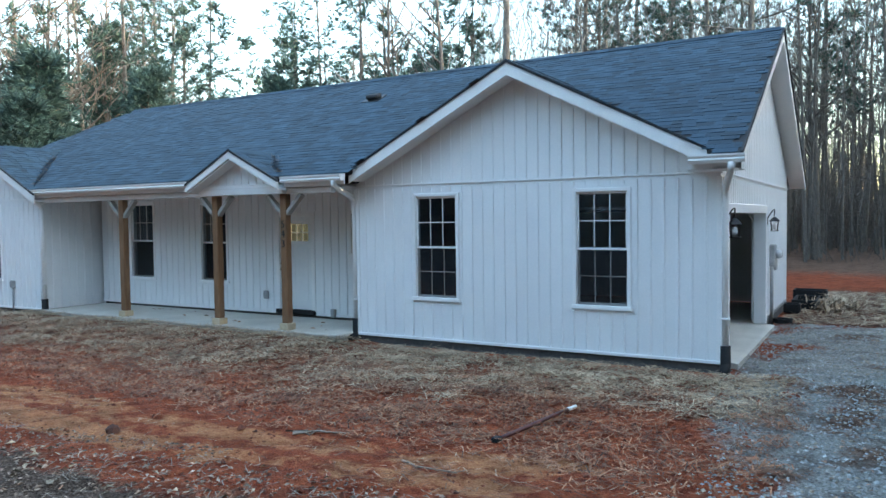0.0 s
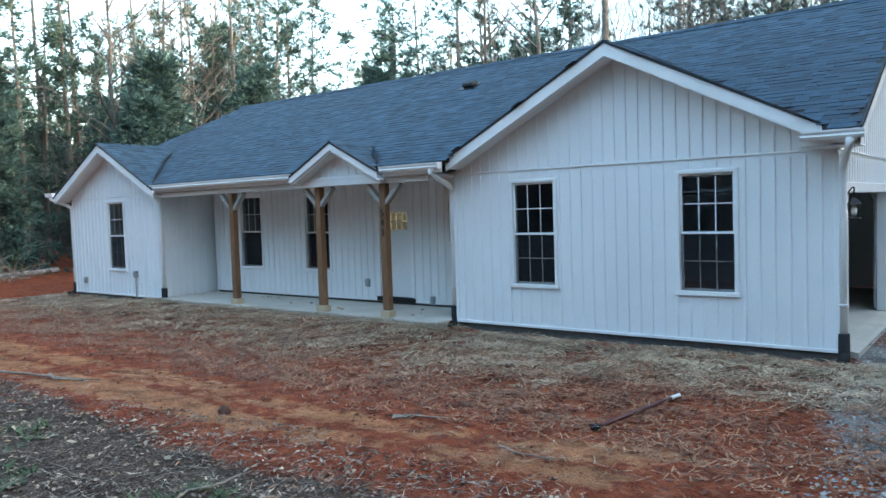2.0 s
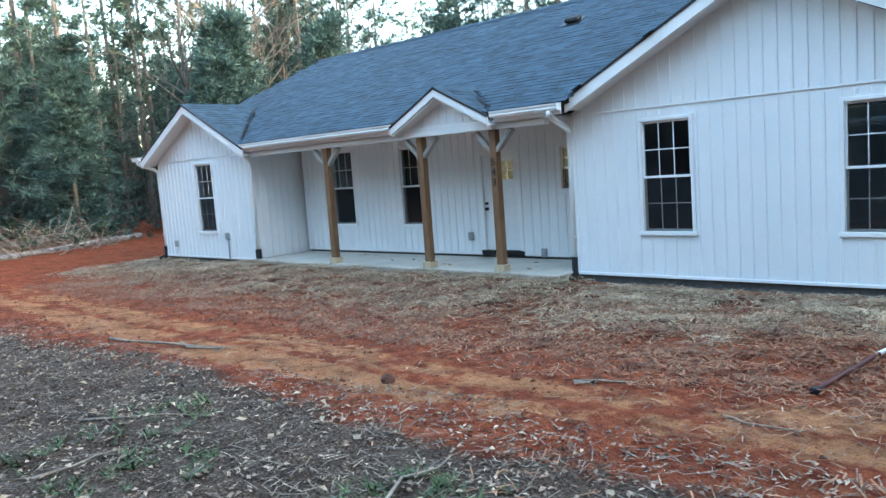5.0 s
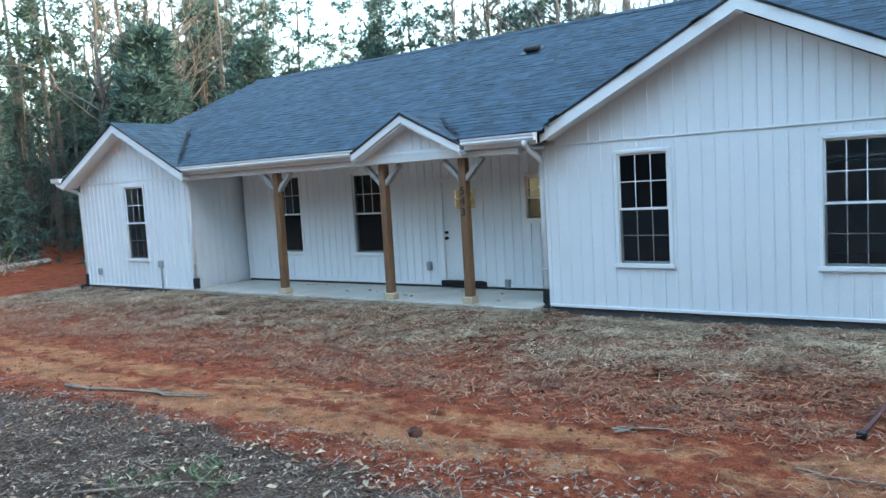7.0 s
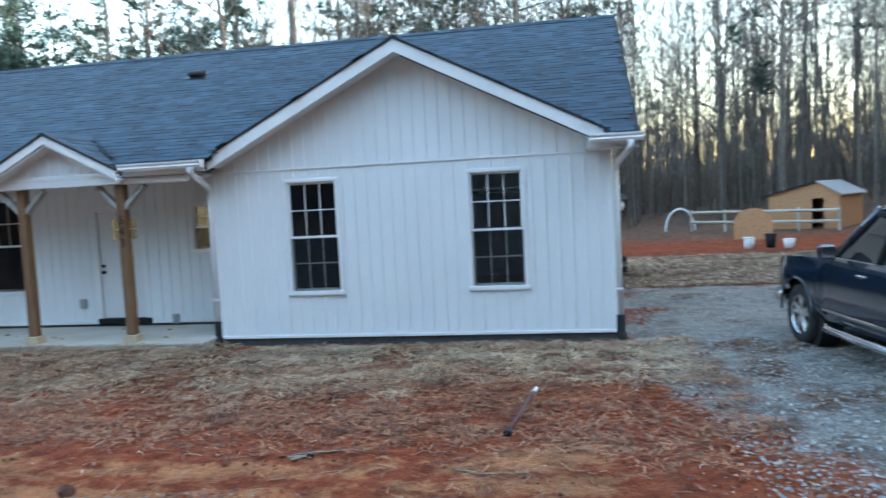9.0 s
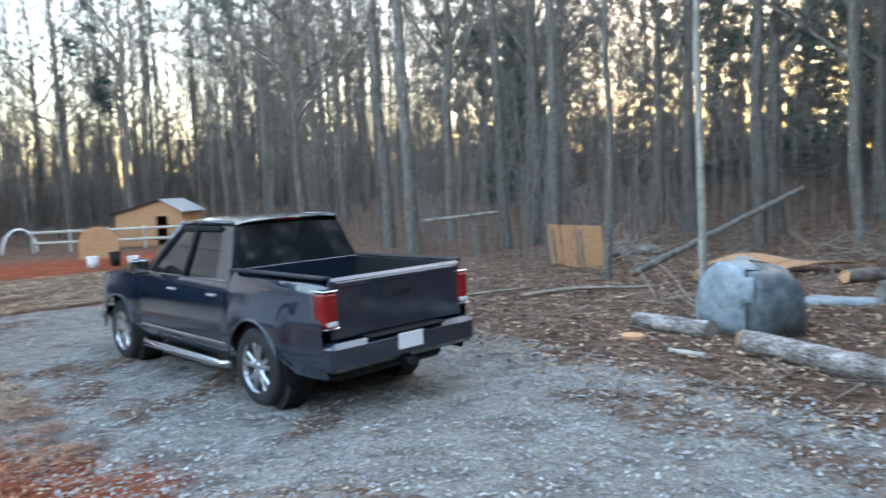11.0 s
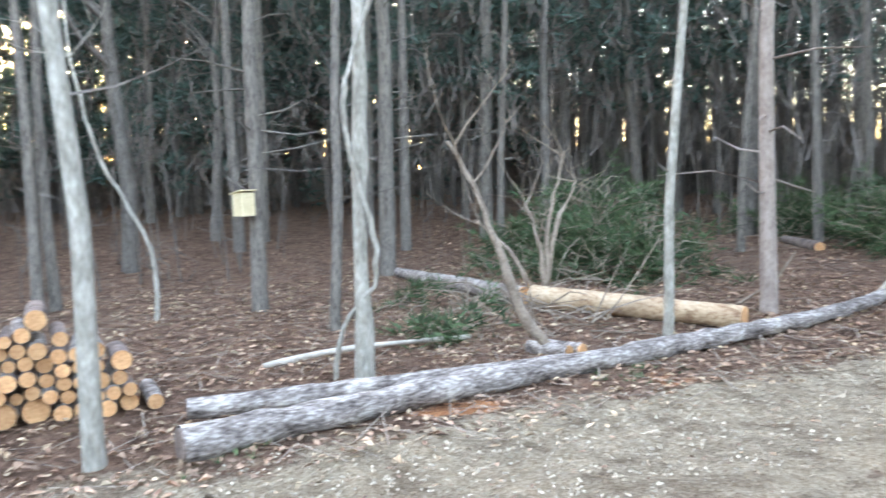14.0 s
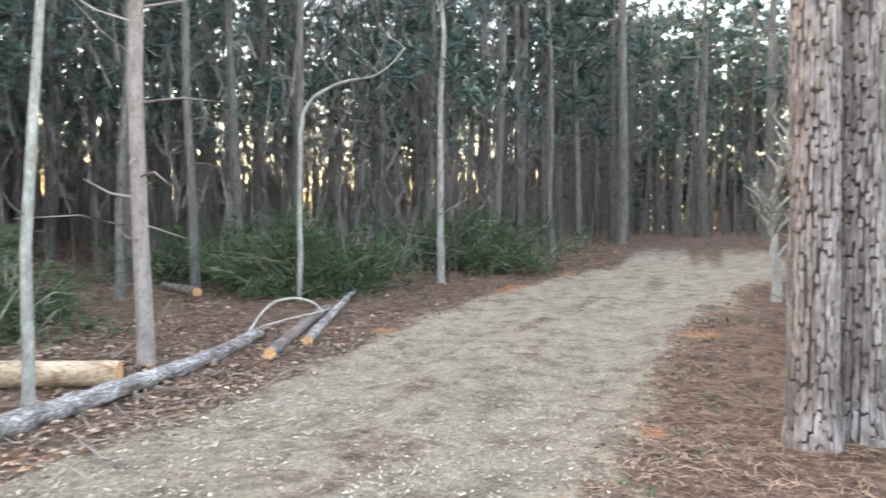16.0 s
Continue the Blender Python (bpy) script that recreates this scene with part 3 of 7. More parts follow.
# front slope in pieces that leave the wings free
yr = RY - (RZ - WAZ) / SLOPE
yl = RY - (RZ - LAZ) / SLOPE
yp = RY - (RZ - PAZ) / SLOPE
slab_poly(deck, [P(WAX + wv, EAVE, main_z(EAVE)), P(XR, EAVE, main_z(EAVE)), P(XR, RY, RZ), P(WAX, RY, RZ), P(WAX, yr, WAZ)])
pv = valley(PAX, PAZ, EAVE)
slab_poly(deck, [P(PAX + pv, EAVE, main_z(EAVE)), P(WAX - wv, EAVE, main_z(EAVE)), P(WAX, yr, WAZ), P(WAX, RY, RZ), P(PAX, RY, RZ), P(PAX, yp, PAZ)])
slab_poly(deck, [P(LAX + lv, EAVE, main_z(EAVE)), P(PAX - pv, EAVE, main_z(EAVE)), P(PAX, yp, PAZ), P(PAX, RY, RZ), P(HIPX, RY, RZ), P(LAX, yl, LAZ)])
slab_poly(deck, [P(XL, EAVE, main_z(EAVE)), P(LAX - lv, EAVE, main_z(EAVE)), P(LAX, yl, LAZ), P(HIPX, RY, RZ)])
for ax, az, y0, yb in ((WAX, WAZ, WY, yr), (LAX, LAZ, LY, yl), (PAX, PAZ, PY, yp)):
    for side in (-1, 1):
        d = (az - main_z(EAVE)) / WING
        q = [P(ax, y0, az), P(ax, yb, az), P(ax + side * d, EAVE, az - WING * d), P(ax + side * d, y0 if y0 < EAVE else EAVE, az - WING * d)]
        if y0 > EAVE:
            d0 = (az - main_z(y0)) / WING
            q = [P(ax, y0, az), P(ax, yb, az), P(ax + side * d0, y0, az - WING * d0)]
        slab_poly(deck, q if side < 0 else q[::-1])
roof = part("roof", deck, "deck", house, "charcoal architectural shingle roof")
tagged(part("shingles", rest, "shingle", roof), kind="stuff")
shared = {}
for q, fs in near_set:
    o = Vector(q[0])
    key = tuple(round(c, 2) for c in Vector(q[1]) - o) + (round((Vector(q[4]) - o).length, 3),)
    if key not in shared:
        shared[key] = B().add([tuple(Vector(v) - o) for v in q], fs).mesh("shingle")
        shared[key].materials.append(M["shingle1"])
    ob = new("shingle", shared[key])
    ob.parent, ob.location = roof, o
cap = B()
for i in range(int((XR - HIPX) / 0.3)):
    x = HIPX + 0.3 * i
    cap.prism([(RY - 0.14, RZ - 0.052), (RY, RZ + 0.032 + 0.004 * (i % 2)), (RY + 0.14, RZ - 0.052), (RY, RZ - 0.01)], 0, x, x + 0.31)
tagged(part("ridge_cap", cap, "shingle", roof), kind="stuff")
for ax, az, y0, yb in ((WAX, WAZ, WY, yr), (LAX, LAZ, LY, yl), (PAX, PAZ, PY, yp)):
    wc = B()
    for i in range(int((yb - y0) / 0.3) + 1):
        y = y0 - 0.02 + 0.3 * i
        wc.prism([(ax - 0.13, az - 0.05), (ax, az + 0.03 + 0.004 * (i % 2)), (ax + 0.13, az - 0.05), (ax, az - 0.01)], 1, y, y + 0.31)
    tagged(part("ridge_cap", wc, "shingle", roof), kind="stuff")
vent = thing("roof_vent", "small dark metal roof vent on the shingles", "roof vent", (-8.1, 3.0, main_z(3.0)))
part("hood", B().cbox(-0.16, 0.16, -0.12, 0.12, 0.0, 0.1, 0.03, pose(0, 0, 0.02, 20, 0, 0)), "deck", vent)
part("flashing", B().cbox(-0.24, 0.24, -0.2, 0.2, -0.005, 0.01, 0.004, pose(0, 0, 0.015, 28.8, 0, 0)), "iron", vent)


# ---- fascia, rakes, soffits, gutters
def rake(ax, az, y, d, low=0.0, h=0.19):
    """The two sloping face boards of a gable, and the soffit behind them."""
    for side in (-1, 1):
        b = B()
        x1, z1 = ax + side * d, az - WING * d
        b.prism([(ax, az - 0.03), (x1, z1 - 0.03), (x1, z1 - 0.03 - h), (ax, az - 0.03 - h)], 1, y - 0.012, y + 0.02)
        part("rake_board", b, "trim", house)
        part("drip_edge", B().prism([(ax, az + 0.012), (x1, z1 + 0.012), (x1, z1 - 0.03), (ax, az - 0.03)], 1, y - 0.03, y + 0.012), "deck", house)


rake(WAX, WAZ, WY, 3.12)
rake(LAX, LAZ, LY, 2.62)
rake(PAX, PAZ, PY, 1.22, h=0.13)
for ax, az, y0, y1, d in ((WAX, WAZ, WY + 0.02, 0.0, 3.1), (LAX, LAZ, LY + 0.02, -0.31, 2.6), (PAX, PAZ, PY + 0.02, -0.52, 1.2)):
    for side in (-1, 1):
        x1, z1 = ax + side * d, az - WING * d
        b = B().prism([(ax, az - 0.17), (x1, z1 - 0.17), (x1, z1 - 0.195), (ax, az - 0.195)], 1, y0, y1)
        part("soffit", b, "soffit", house)
# the garage gable's rake over the side wall
for y1 in (EAVE, 9.4):
    b = B().prism([(RY, RZ - 0.03), (y1, main_z(y1) - 0.03), (y1, main_z(y1) - 0.24), (RY, RZ - 0.24)], 0, XR - 0.03, XR)
    part("rake_board", b, "trim", house)
    b = B().prism([(RY, RZ - 0.18), (y1, main_z(y1) - 0.18), (y1, main_z(y1) - 0.205), (RY, RZ - 0.205)], 0, 0.0, XR - 0.03)
    part("soffit", b, "soffit", house)
    part("drip_edge", B().prism([(RY, RZ + 0.012), (y1, main_z(y1) + 0.012), (y1, main_z(y1) - 0.03), (RY, RZ - 0.03)], 0, XR - 0.012, XR + 0.018), "deck", house)
ez = main_z(EAVE)
part("porch_ceiling", B().box(-15.50, -6.55, EAVE + 0.03, 1.17, ez - 0.215, ez - 0.19), "soffit", house)
part("eave_soffit", B().box(-0.35, XR - 0.03, EAVE + 0.03, 0.0, ez - 0.215, ez - 0.19), "soffit", house)


def gutter_run(x0, x1, y, z):
    """An open trough with a rolled front lip."""
    prof = [(0.0, 0.0), (-0.085, -0.012), (-0.115, 0.03), (-0.10, 0.055), (-0.125, 0.085), (-0.125, 0.105), (-0.112, 0.105), (-0.112, 0.09), (-0.088, 0.06), (-0.1, 0.035), (-0.075, 0.004), (-0.01, 0.012), (-0.01, 0.105), (0.0, 0.105)]
    g = part("gutter", B().prism([(y + a, z + c) for a, c in prof], 0, x0, x1), "gutter", house, "white aluminium gutter")
    for x in (x0, x1):
        part("end_cap", B().prism([(y, z), (y - 0.085, z - 0.012), (y - 0.115, z + 0.03), (y - 0.1, z + 0.055), (y - 0.125, z + 0.105), (y, z + 0.105)], 0, x - 0.003, x + 0.003), "gutter", g)
    return g


gz = ez - 0.13
gutter_run(-15.49, -10.12, EAVE - 0.01, gz)
gutter_run(-7.62, -6.22, EAVE - 0.01, gz)
gutter_run(-0.3, 0.42, EAVE - 0.01, gz)
gutter_run(-20.95, -20.55, EAVE - 0.12, gz)
for x0, x1 in ((-15.49, -10.12), (-7.62, -6.22), (-0.32, 0.36), (-20.9, -20.5)):
    part("fascia", B().box(x0, x1, EAVE, EAVE + 0.03, ez - 0.2, ez - 0.012), "trim", house)


def downspout(x, y, ztop, zbot, x_eave, y_eave):
    """A square pipe that swings in from the gutter to the wall and down to a black boot."""
    d = thing("downspout", "white square aluminium downspout with a black drain boot", "downspout", group="downspouts on the house corners")
    pts = [(x_eave, y_eave, ztop), (x_eave, y_eave, ztop - 0.07), (x_eave * 0.75 + x * 0.25, y_eave * 0.75 + y * 0.25, ztop - 0.15),
           (x_eave * 0.2 + x * 0.8, y_eave * 0.2 + y * 0.8, ztop - 0.27), (x, y, ztop - 0.36), (x, y, ztop - 0.5), (x, y, zbot + 0.18)]
    part("pipe", B().tube(pts, 0.05, 8), "gutter", d, smooth=True)
    part("strap", B().cbox(x - 0.06, x + 0.06, y - 0.055, y + 0.05, 0.62, 0.65, 0.004), "gutter", d)
    part("drain_boot", B().tube([(x, y, zbot + 0.30), (x, y, zbot + 0.05), (x + 0.01, y - 0.06, zbot - 0.03), (x + 0.02, y - 0.24, zbot - 0.06)], [0.075, 0.078, 0.08, 0.06], 10), "black", d, "black plastic drain boot", smooth=True)


downspout(0.06, 0.02, gz, -0.05, 0.25, EAVE - 0.07)
downspout(-6.47, 0.02, gz, -0.02, -6.4, EAVE - 0.07)
downspout(-15.59, -0.38, gz, -0.02, -15.5, EAVE - 0.07)
downspout(-20.46, -0.3, gz, -0.02, -20.75, EAVE - 0.16)


# ---- windows and the front door
def window(h, y, sashes=True, low_bars=True, cols=3, rows=2, label="white vinyl double-hung window with dark panes"):
    """A double-hung window in the opening h of a wall at y."""
    x0, x1, z0, z1 = h
    w = thing("window", "", "")
    w.parent = house
    tagged(w, label)
    t = 0.055
    c = B()
    c.cbox(x0 - t, x0 + 0.005, y - 0.03, y + 0.04, z0 - t, z1 + t, 0.008)
    c.cbox(x1 - 0.005, x1 + t, y - 0.03, y + 0.04, z0 - t, z1 + t, 0.008)
    c.cbox(x0, x1, y - 0.029, y + 0.04, z1 - 0.005, z1 + t, 0.008)
    part("casing", c, "trim", w)
    part("sill", B().cbox(x0 - 0.07, x1 + 0.07, y - 0.05, y + 0.04, z0 - t, z0 + 0.012, 0.008), "trim", w)
    zm = (z0 + z1) / 2
    for a, e, dy in ((z0 + 0.012, zm + 0.02, 0.05), (zm - 0.02, z1, 0.02)):
        s = B()
        r = 0.036
        s.cbox(x0, x0 + r, y + dy, y + dy + 0.03, a, e, 0.004)
        s.cbox(x1 - r, x1, y + dy, y + dy + 0.03, a, e, 0.004)
        s.cbox(x0 + r, x1 - r, y + dy + 0.001, y + dy + 0.03, a, a + r, 0.004)
        s.cbox(x0 + r, x1 - r, y + dy + 0.001, y + dy + 0.03, e - r, e, 0.004)
        sash = part("sash", s, "trim", w)
        pane = part("pane", B().box(x0 + r - 0.004, x1 - r + 0.004, y + dy + 0.012, y + dy + 0.018, a + r - 0.004, e - r + 0.004), "glass", w)
        pane.visible_shadow = False
        if dy == 0.05:
            part("insect_screen", B().box(x0 + 0.01, x1 - 0.01, y + 0.032, y + 0.034, a, e - 0.02), M["screen"], w)
        if dy == 0.05 and not low_bars:
            continue
        for i in range(1, cols):
            x = x0 + r + (x1 - x0 - 2 * r) * i / cols
            part("glazing_bar", B().cbox(x - 0.008, x + 0.008, y + dy + 0.005, y + dy + 0.011, a + r, e - r, 0.002), "trim", w)
        for j in range(1, rows):
            z = a + r + (e - a - 2 * r) * j / rows
            part("glazing_bar", B().cbox(x0 + r, x1 - r, y + dy + 0.0035, y + dy + 0.0095, z - 0.008, z + 0.008, 0.002), "trim", w)
    return w


for h in WINS_R:
    window(h, 0.0)
for h in WINS_L:
    window(h, -0.31)
for h in WINS_P[:2]:
    window(h, 1.17, low_bars=False, label="white double-hung window on the porch with dark panes")
window(WINS_P[2], 1.17, low_bars=False, cols=2, rows=2, label="small white double-hung window beside the front door")
dr = thing("front_door", "", "")
dr.parent = house
tagged(dr, "white panelled front door with six small glass panes")
x0, x1, z0, z1 = DOOR
c = B()
c.cbox(x0 - 0.07, x0 + 0.03, 1.145, 1.25, z0, z1 + 0.07, 0.006).cbox(x1 - 0.03, x1 + 0.07, 1.145, 1.25, z0, z1 + 0.07, 0.006)
c.cbox(x0 + 0.03, x1 - 0.03, 1.146, 1.25, z1 - 0.03, z1 + 0.07, 0.006)
part("casing", c, "trim", dr)
gl = (-9.10, -8.60, 1.66, 2.05)
leaf = B()
leaf.box(x0 + 0.03, gl[0], 1.21, 1.25, z0 + 0.03, z1 - 0.03).box(gl[1], x1 - 0.03, 1.21, 1.25, z0 + 0.03, z1 - 0.03)
leaf.box(gl[0], gl[1], 1.21, 1.25, z0 + 0.03, gl[2]).box(gl[0], gl[1], 1.21, 1.25, gl[3], z1 - 0.03)
part("leaf", leaf, "door", dr)
for a, c in ((-9.26, -8.98), (-8.90, -8.62)):
    part("raised_panel", B().cbox(a, c, 1.202, 1.212, 0.38, 1.52, 0.008), "door", dr)
pane = part("pane", B().box(gl[0], gl[1], 1.226, 1.232, gl[2], gl[3]), "glass", dr)
pane.visible_shadow = False
for i in range(4):
    x = gl[0] + (gl[1] - gl[0]) * i / 3
    part("glazing_bar", B().cbox(x - 0.012, x + 0.012, 1.203, 1.222, gl[2] - 0.012, gl[3] + 0.012, 0.003), "door", dr)
for z in (gl[2], (gl[2] + gl[3]) / 2, gl[3]):
    part("glazing_bar", B().cbox(gl[0], gl[1], 1.2045, 1.2215, z - 0.012, z + 0.012, 0.003), "door", dr)
part("threshold", B().cbox(x0 - 0.06, x1 + 0.06, 1.10, 1.25, 0.10, z0 + 0.03, 0.01), "black", dr, "black door threshold")
for z, r in ((1.18, 0.03), (1.06, 0.036)):
    part("lock" if r < 0.035 else "knob", B().tube([(-9.33, 1.212, z), (-9.33, 1.18, z), (-9.33, 1.15, z)], [r, r * 0.6, r * 0.95], 12), "black", dr, "black knob" if r > 0.035 else "black deadbolt", smooth=True)
# rooms behind the walls: partitions and ceilings added to keep the interior dark
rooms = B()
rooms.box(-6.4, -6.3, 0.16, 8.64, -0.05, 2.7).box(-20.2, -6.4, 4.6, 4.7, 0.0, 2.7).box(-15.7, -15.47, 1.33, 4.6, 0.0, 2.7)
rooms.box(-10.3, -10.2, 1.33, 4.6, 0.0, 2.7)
part("blackout_partition", rooms, "garage", house)
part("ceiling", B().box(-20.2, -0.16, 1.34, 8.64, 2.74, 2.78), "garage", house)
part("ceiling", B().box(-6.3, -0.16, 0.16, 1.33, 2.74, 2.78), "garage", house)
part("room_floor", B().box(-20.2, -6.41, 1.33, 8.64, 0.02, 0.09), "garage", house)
lamp = thing("hall_lamp", "lit warm ceiling lamp inside the front hall", "ceiling lamp", (-8.6, 3.2, 2.74))
part("canopy", B().tube([(0, 0, 0), (0, 0, -0.04)], 0.09, 16), "iron", lamp)
part("globe", B().tube([(0, 0, -0.04), (0, 0, -0.1), (0, 0, -0.18), (0, 0, -0.24)], [0.06, 0.13, 0.13, 0.05], 16), emit_mat("warm globe", (1.0, 0.62, 0.25), 40.0), lamp, "glowing globe", smooth=True)


# ---- porch posts, beam and house number
def porch_post(x):
    p = thing("porch_post", "brown-stained square wooden porch post on a pale block", "porch post", group="posts along the porch")
    y = -0.38
    part("shaft", B().cbox(x - 0.075, x + 0.075, y - 0.075, y + 0.075, 0.16, 2.62, 0.012), "post", p)
    part("block", B().cbox(x - 0.11, x + 0.11, y - 0.11, y + 0.11, 0.03, 0.16, 0.01), "postbase", p, "raw pale wood base block")
    for s in (-1, 1):
        m = pose(x + s * 0.235, y, 2.42, 0, s * 45, 0)
        part("brace", B().cbox(-0.04, 0.04, -0.06, 0.06, -0.26, 0.26, 0.008, m), "brace", p, "weathered diagonal brace")
    return p


for x in (-7.80, -9.62, -12.55):
    post_thing = porch_post(x)
    if x == -7.80:
        numbers = post_thing
part("porch_beam", B().cbox(-9.95, -7.7, -0.56, -0.44, 2.62, 2.80, 0.01), "trim", house)
part("porch_beam", B().cbox(-15.62, -9.96, -0.46, -0.3, 2.615, 2.72, 0.01), "soffit", house)
part("porch_beam", B().cbox(-7.69, -6.64, -0.46, -0.3, 2.615, 2.72, 0.01), "soffit", house)
for i, ch in enumerate("543"):
    cu = bpy.data.curves.new("digit", "FONT")
    cu.body, cu.size, cu.extrude, cu.align_x = ch, 0.2, 0.006, "CENTER"
    tmp = bpy.data.objects.new("digit", cu)
    me = bpy.data.meshes.new_from_object(tmp)
    bpy.data.objects.remove(tmp)
    me.materials.clear()
    ob = part("digit", me, "black", None, "")
    ob.parent = numbers
    ob.matrix_basis = pose(-7.80, -0.462, 1.98 - 0.185 * i, 90, 0, 0)


# ---------------------------------------------------------------- trees
def limb(b, rnd, p, d, length, r, depth, twigs, sides=4, droop=0.0):
    """A branch that bends and forks."""
    pts, q, n = [Vector(p)], Vector(p), 4 if depth else 3
    d = Vector(d).normalized()
    for i in range(n):
        d = (d + Vector((rnd.uniform(-1, 1), rnd.uniform(-1, 1), rnd.uniform(-0.6, 1) - droop)) * 0.22).normalized()
        q = q + d * length / n
        pts.append(q.copy())
    (b if depth else twigs).tube(pts, [r * (1 - 0.8 * i / n) for i in range(n + 1)], sides if depth else 3, cap=False)
    if depth:
        for k in range(rnd.randint(3, 4)):
            i = rnd.randint(1, n)
            side = Vector((rnd.uniform(-1, 1), rnd.uniform(-1, 1), rnd.uniform(-0.1, 0.7))).normalized()
            limb(b, rnd, pts[i], d * 0.7 + side * 0.8, length * rnd.uniform(0.4, 0.65), r * 0.45, depth - 1, twigs, 3, droop)


def trunk_line(rnd, h, bend, n=9):
    """A trunk's centre line from the ground up."""
    x = y = 0.0
    pts = [(0, 0, -0.3), (0, 0, 0.25)]
    for i in range(1, n + 1):
        x += rnd.uniform(-1, 1) * bend
        y += rnd.uniform(-1, 1) * bend
        pts.append((x, y, 0.25 + (h - 0.25) * i / n))
    return pts


def along(pts, z):
    for a, c in zip(pts, pts[1:]):
        if a[2] <= z <= c[2]:
            k = (z - a[2]) / (c[2] - a[2])
            return Vector(a) * (1 - k) + Vector(c) * k
    return Vector(pts[-1])


def tufts(b, rnd, p, d, n, size, wide=0.05):
    """A spray of needle clumps round p."""
    for _ in range(n):
        v = (d + Vector((rnd.uniform(-1, 1), rnd.uniform(-1, 1), rnd.uniform(-0.7, 1))) * 0.9).normalized()
        s = v.cross(Vector((rnd.uniform(-1, 1), rnd.uniform(-1, 1), rnd.uniform(-1, 1)))).normalized() * wide
        q = p + v * size * rnd.uniform(0.1, 0.4)
        e = q + v * size * rnd.uniform(0.6, 1.1)
        b.add([tuple(q - s), tuple(q + s), tuple(e)], [(0, 1, 2)])


def bare_tree(seed, h, r, low=0.28, thick=0.42):
    """A leafless tree: trunk, limbs and fine twigs."""
    rnd = random.Random(seed)
    t, tw = B(), B()
    pts = trunk_line(rnd, h, 0.12)
    t.tube(pts, [r * 1.25, r * 1.05] + [r * (1 - 0.88 * i / 9) for i in range(1, 10)], 7, cap=False)
    for i in range(22):
        z = h * (low + (0.96 - low) * (i / 22)) + rnd.uniform(-0.3, 0.3)
        a = rnd.uniform(0, 6.28)
        k = 1 - (z / h) * 0.75
        limb(t, rnd, along(pts, z), (math.cos(a), math.sin(a), 0.9), (1.2 + 4.2 * k) * h / 16 * rnd.uniform(0.7, 1.2), r * thick * k + 0.012, 2 if i % 3 else 1, tw)
    if low > 0.4:
        for i in range(9):
            a, p = rnd.uniform(0, 6.28), along(pts, h * rnd.uniform(0.12, 0.45))
            limb(tw, rnd, p, (math.cos(a), math.sin(a), rnd.uniform(-0.2, 0.5)), rnd.uniform(0.4, 1.6), 0.014, 0, tw)
    return t, tw


def pine_tree(seed, h, r, low=0.45, reach=2.6):
    """A tall pine: bare stem with dead stubs, open crown of needle sprays."""
    rnd = random.Random(seed)
    t, cr = B(), B()
    pts = trunk_line(rnd, h, 0.08)
    t.tube(pts, [r * 1.25, r * 1.05] + [r * (1 - 0.85 * i / 9) for i in range(1, 10)], 8, cap=False)
    for i in range(16):
        z, a = h * rnd.uniform(0.1, low), rnd.uniform(0, 6.28)
        d = Vector((math.cos(a), math.sin(a), rnd.uniform(-0.2, 0.4)))
        p = along(pts, z)
        ln = rnd.uniform(0.4, 1.8)
        t.tube([p, p + d * ln * 0.5, p + d * ln + Vector((0, 0, rnd.uniform(-0.3, 0.2)))], [0.025, 0.017, 0.006], 3, cap=False)
    n = 40
    for i in range(n):
        f = i / n
        z = h * (low + (1 - low) * f)
        a = i * 2.4 + rnd.uniform(-0.5, 0.5)
        ln = reach * (1 - 0.78 * f) * rnd.uniform(0.55, 1.15)
        d = Vector((math.cos(a), math.sin(a), 0.15 + 0.5 * f))
        p = along(pts, z)
        mid = p + d * ln * 0.5 + Vector((0, 0, -0.1))
        end = p + d * ln + Vector((0, 0, 0.15))
        t.tube([p, mid, end], [0.05 * (1 - 0.6 * f), 0.03 * (1 - 0.5 * f), 0.008], 3, cap=False)
        for k in range(9):
            q = mid.lerp(end, k / 8) + Vector((rnd.uniform(-1, 1), rnd.uniform(-1, 1), rnd.uniform(-0.4, 0.5))) * 0.5 * (0.4 + k / 8)
            tufts(cr, rnd, q, d * 0.5 + Vector((0, 0, 0.5)), 19, 0.27, 0.02)
    return t, cr


def cedar_tree(seed, h, r, low=0.06):
    """A dense young conifer with foliage to near the ground."""
    rnd = random.Random(seed)
    t, cr = B(), B()
    pts = trunk_line(rnd, h, 0.05)
    t.tube(pts, [r * 1.2, r] + [r * (1 - 0.9 * i / 9) for i in range(1, 10)], 6, cap=False)
    n = 64
    for i in range(n):
        f = i / n
        z = h * (low + (1 - low) * f)
        a = i * 2.4 + rnd.uniform(-0.6, 0.6)
        ln = (0.35 + 0.27 * h * (1 - f)) * rnd.uniform(0.6, 1.1)
        d = Vector((math.cos(a), math.sin(a), 0.1 + 0.5 * f))
        p = along(pts, z)
        end = p + d * ln + Vector((0, 0, -0.15 * ln))
        t.tube([p, end], [0.025, 0.006], 3, cap=False)
        for k in range(10):
            q = p.lerp(end, 0.25 + 0.75 * k / 9) + Vector((rnd.uniform(-1, 1), rnd.uniform(-1, 1), rnd.uniform(-0.6, 0.3))) * 0.3
            tufts(cr, rnd, q, d * 0.6 + Vector((0, 0, -0.1)), 20, 0.32, 0.026)
    return t, cr


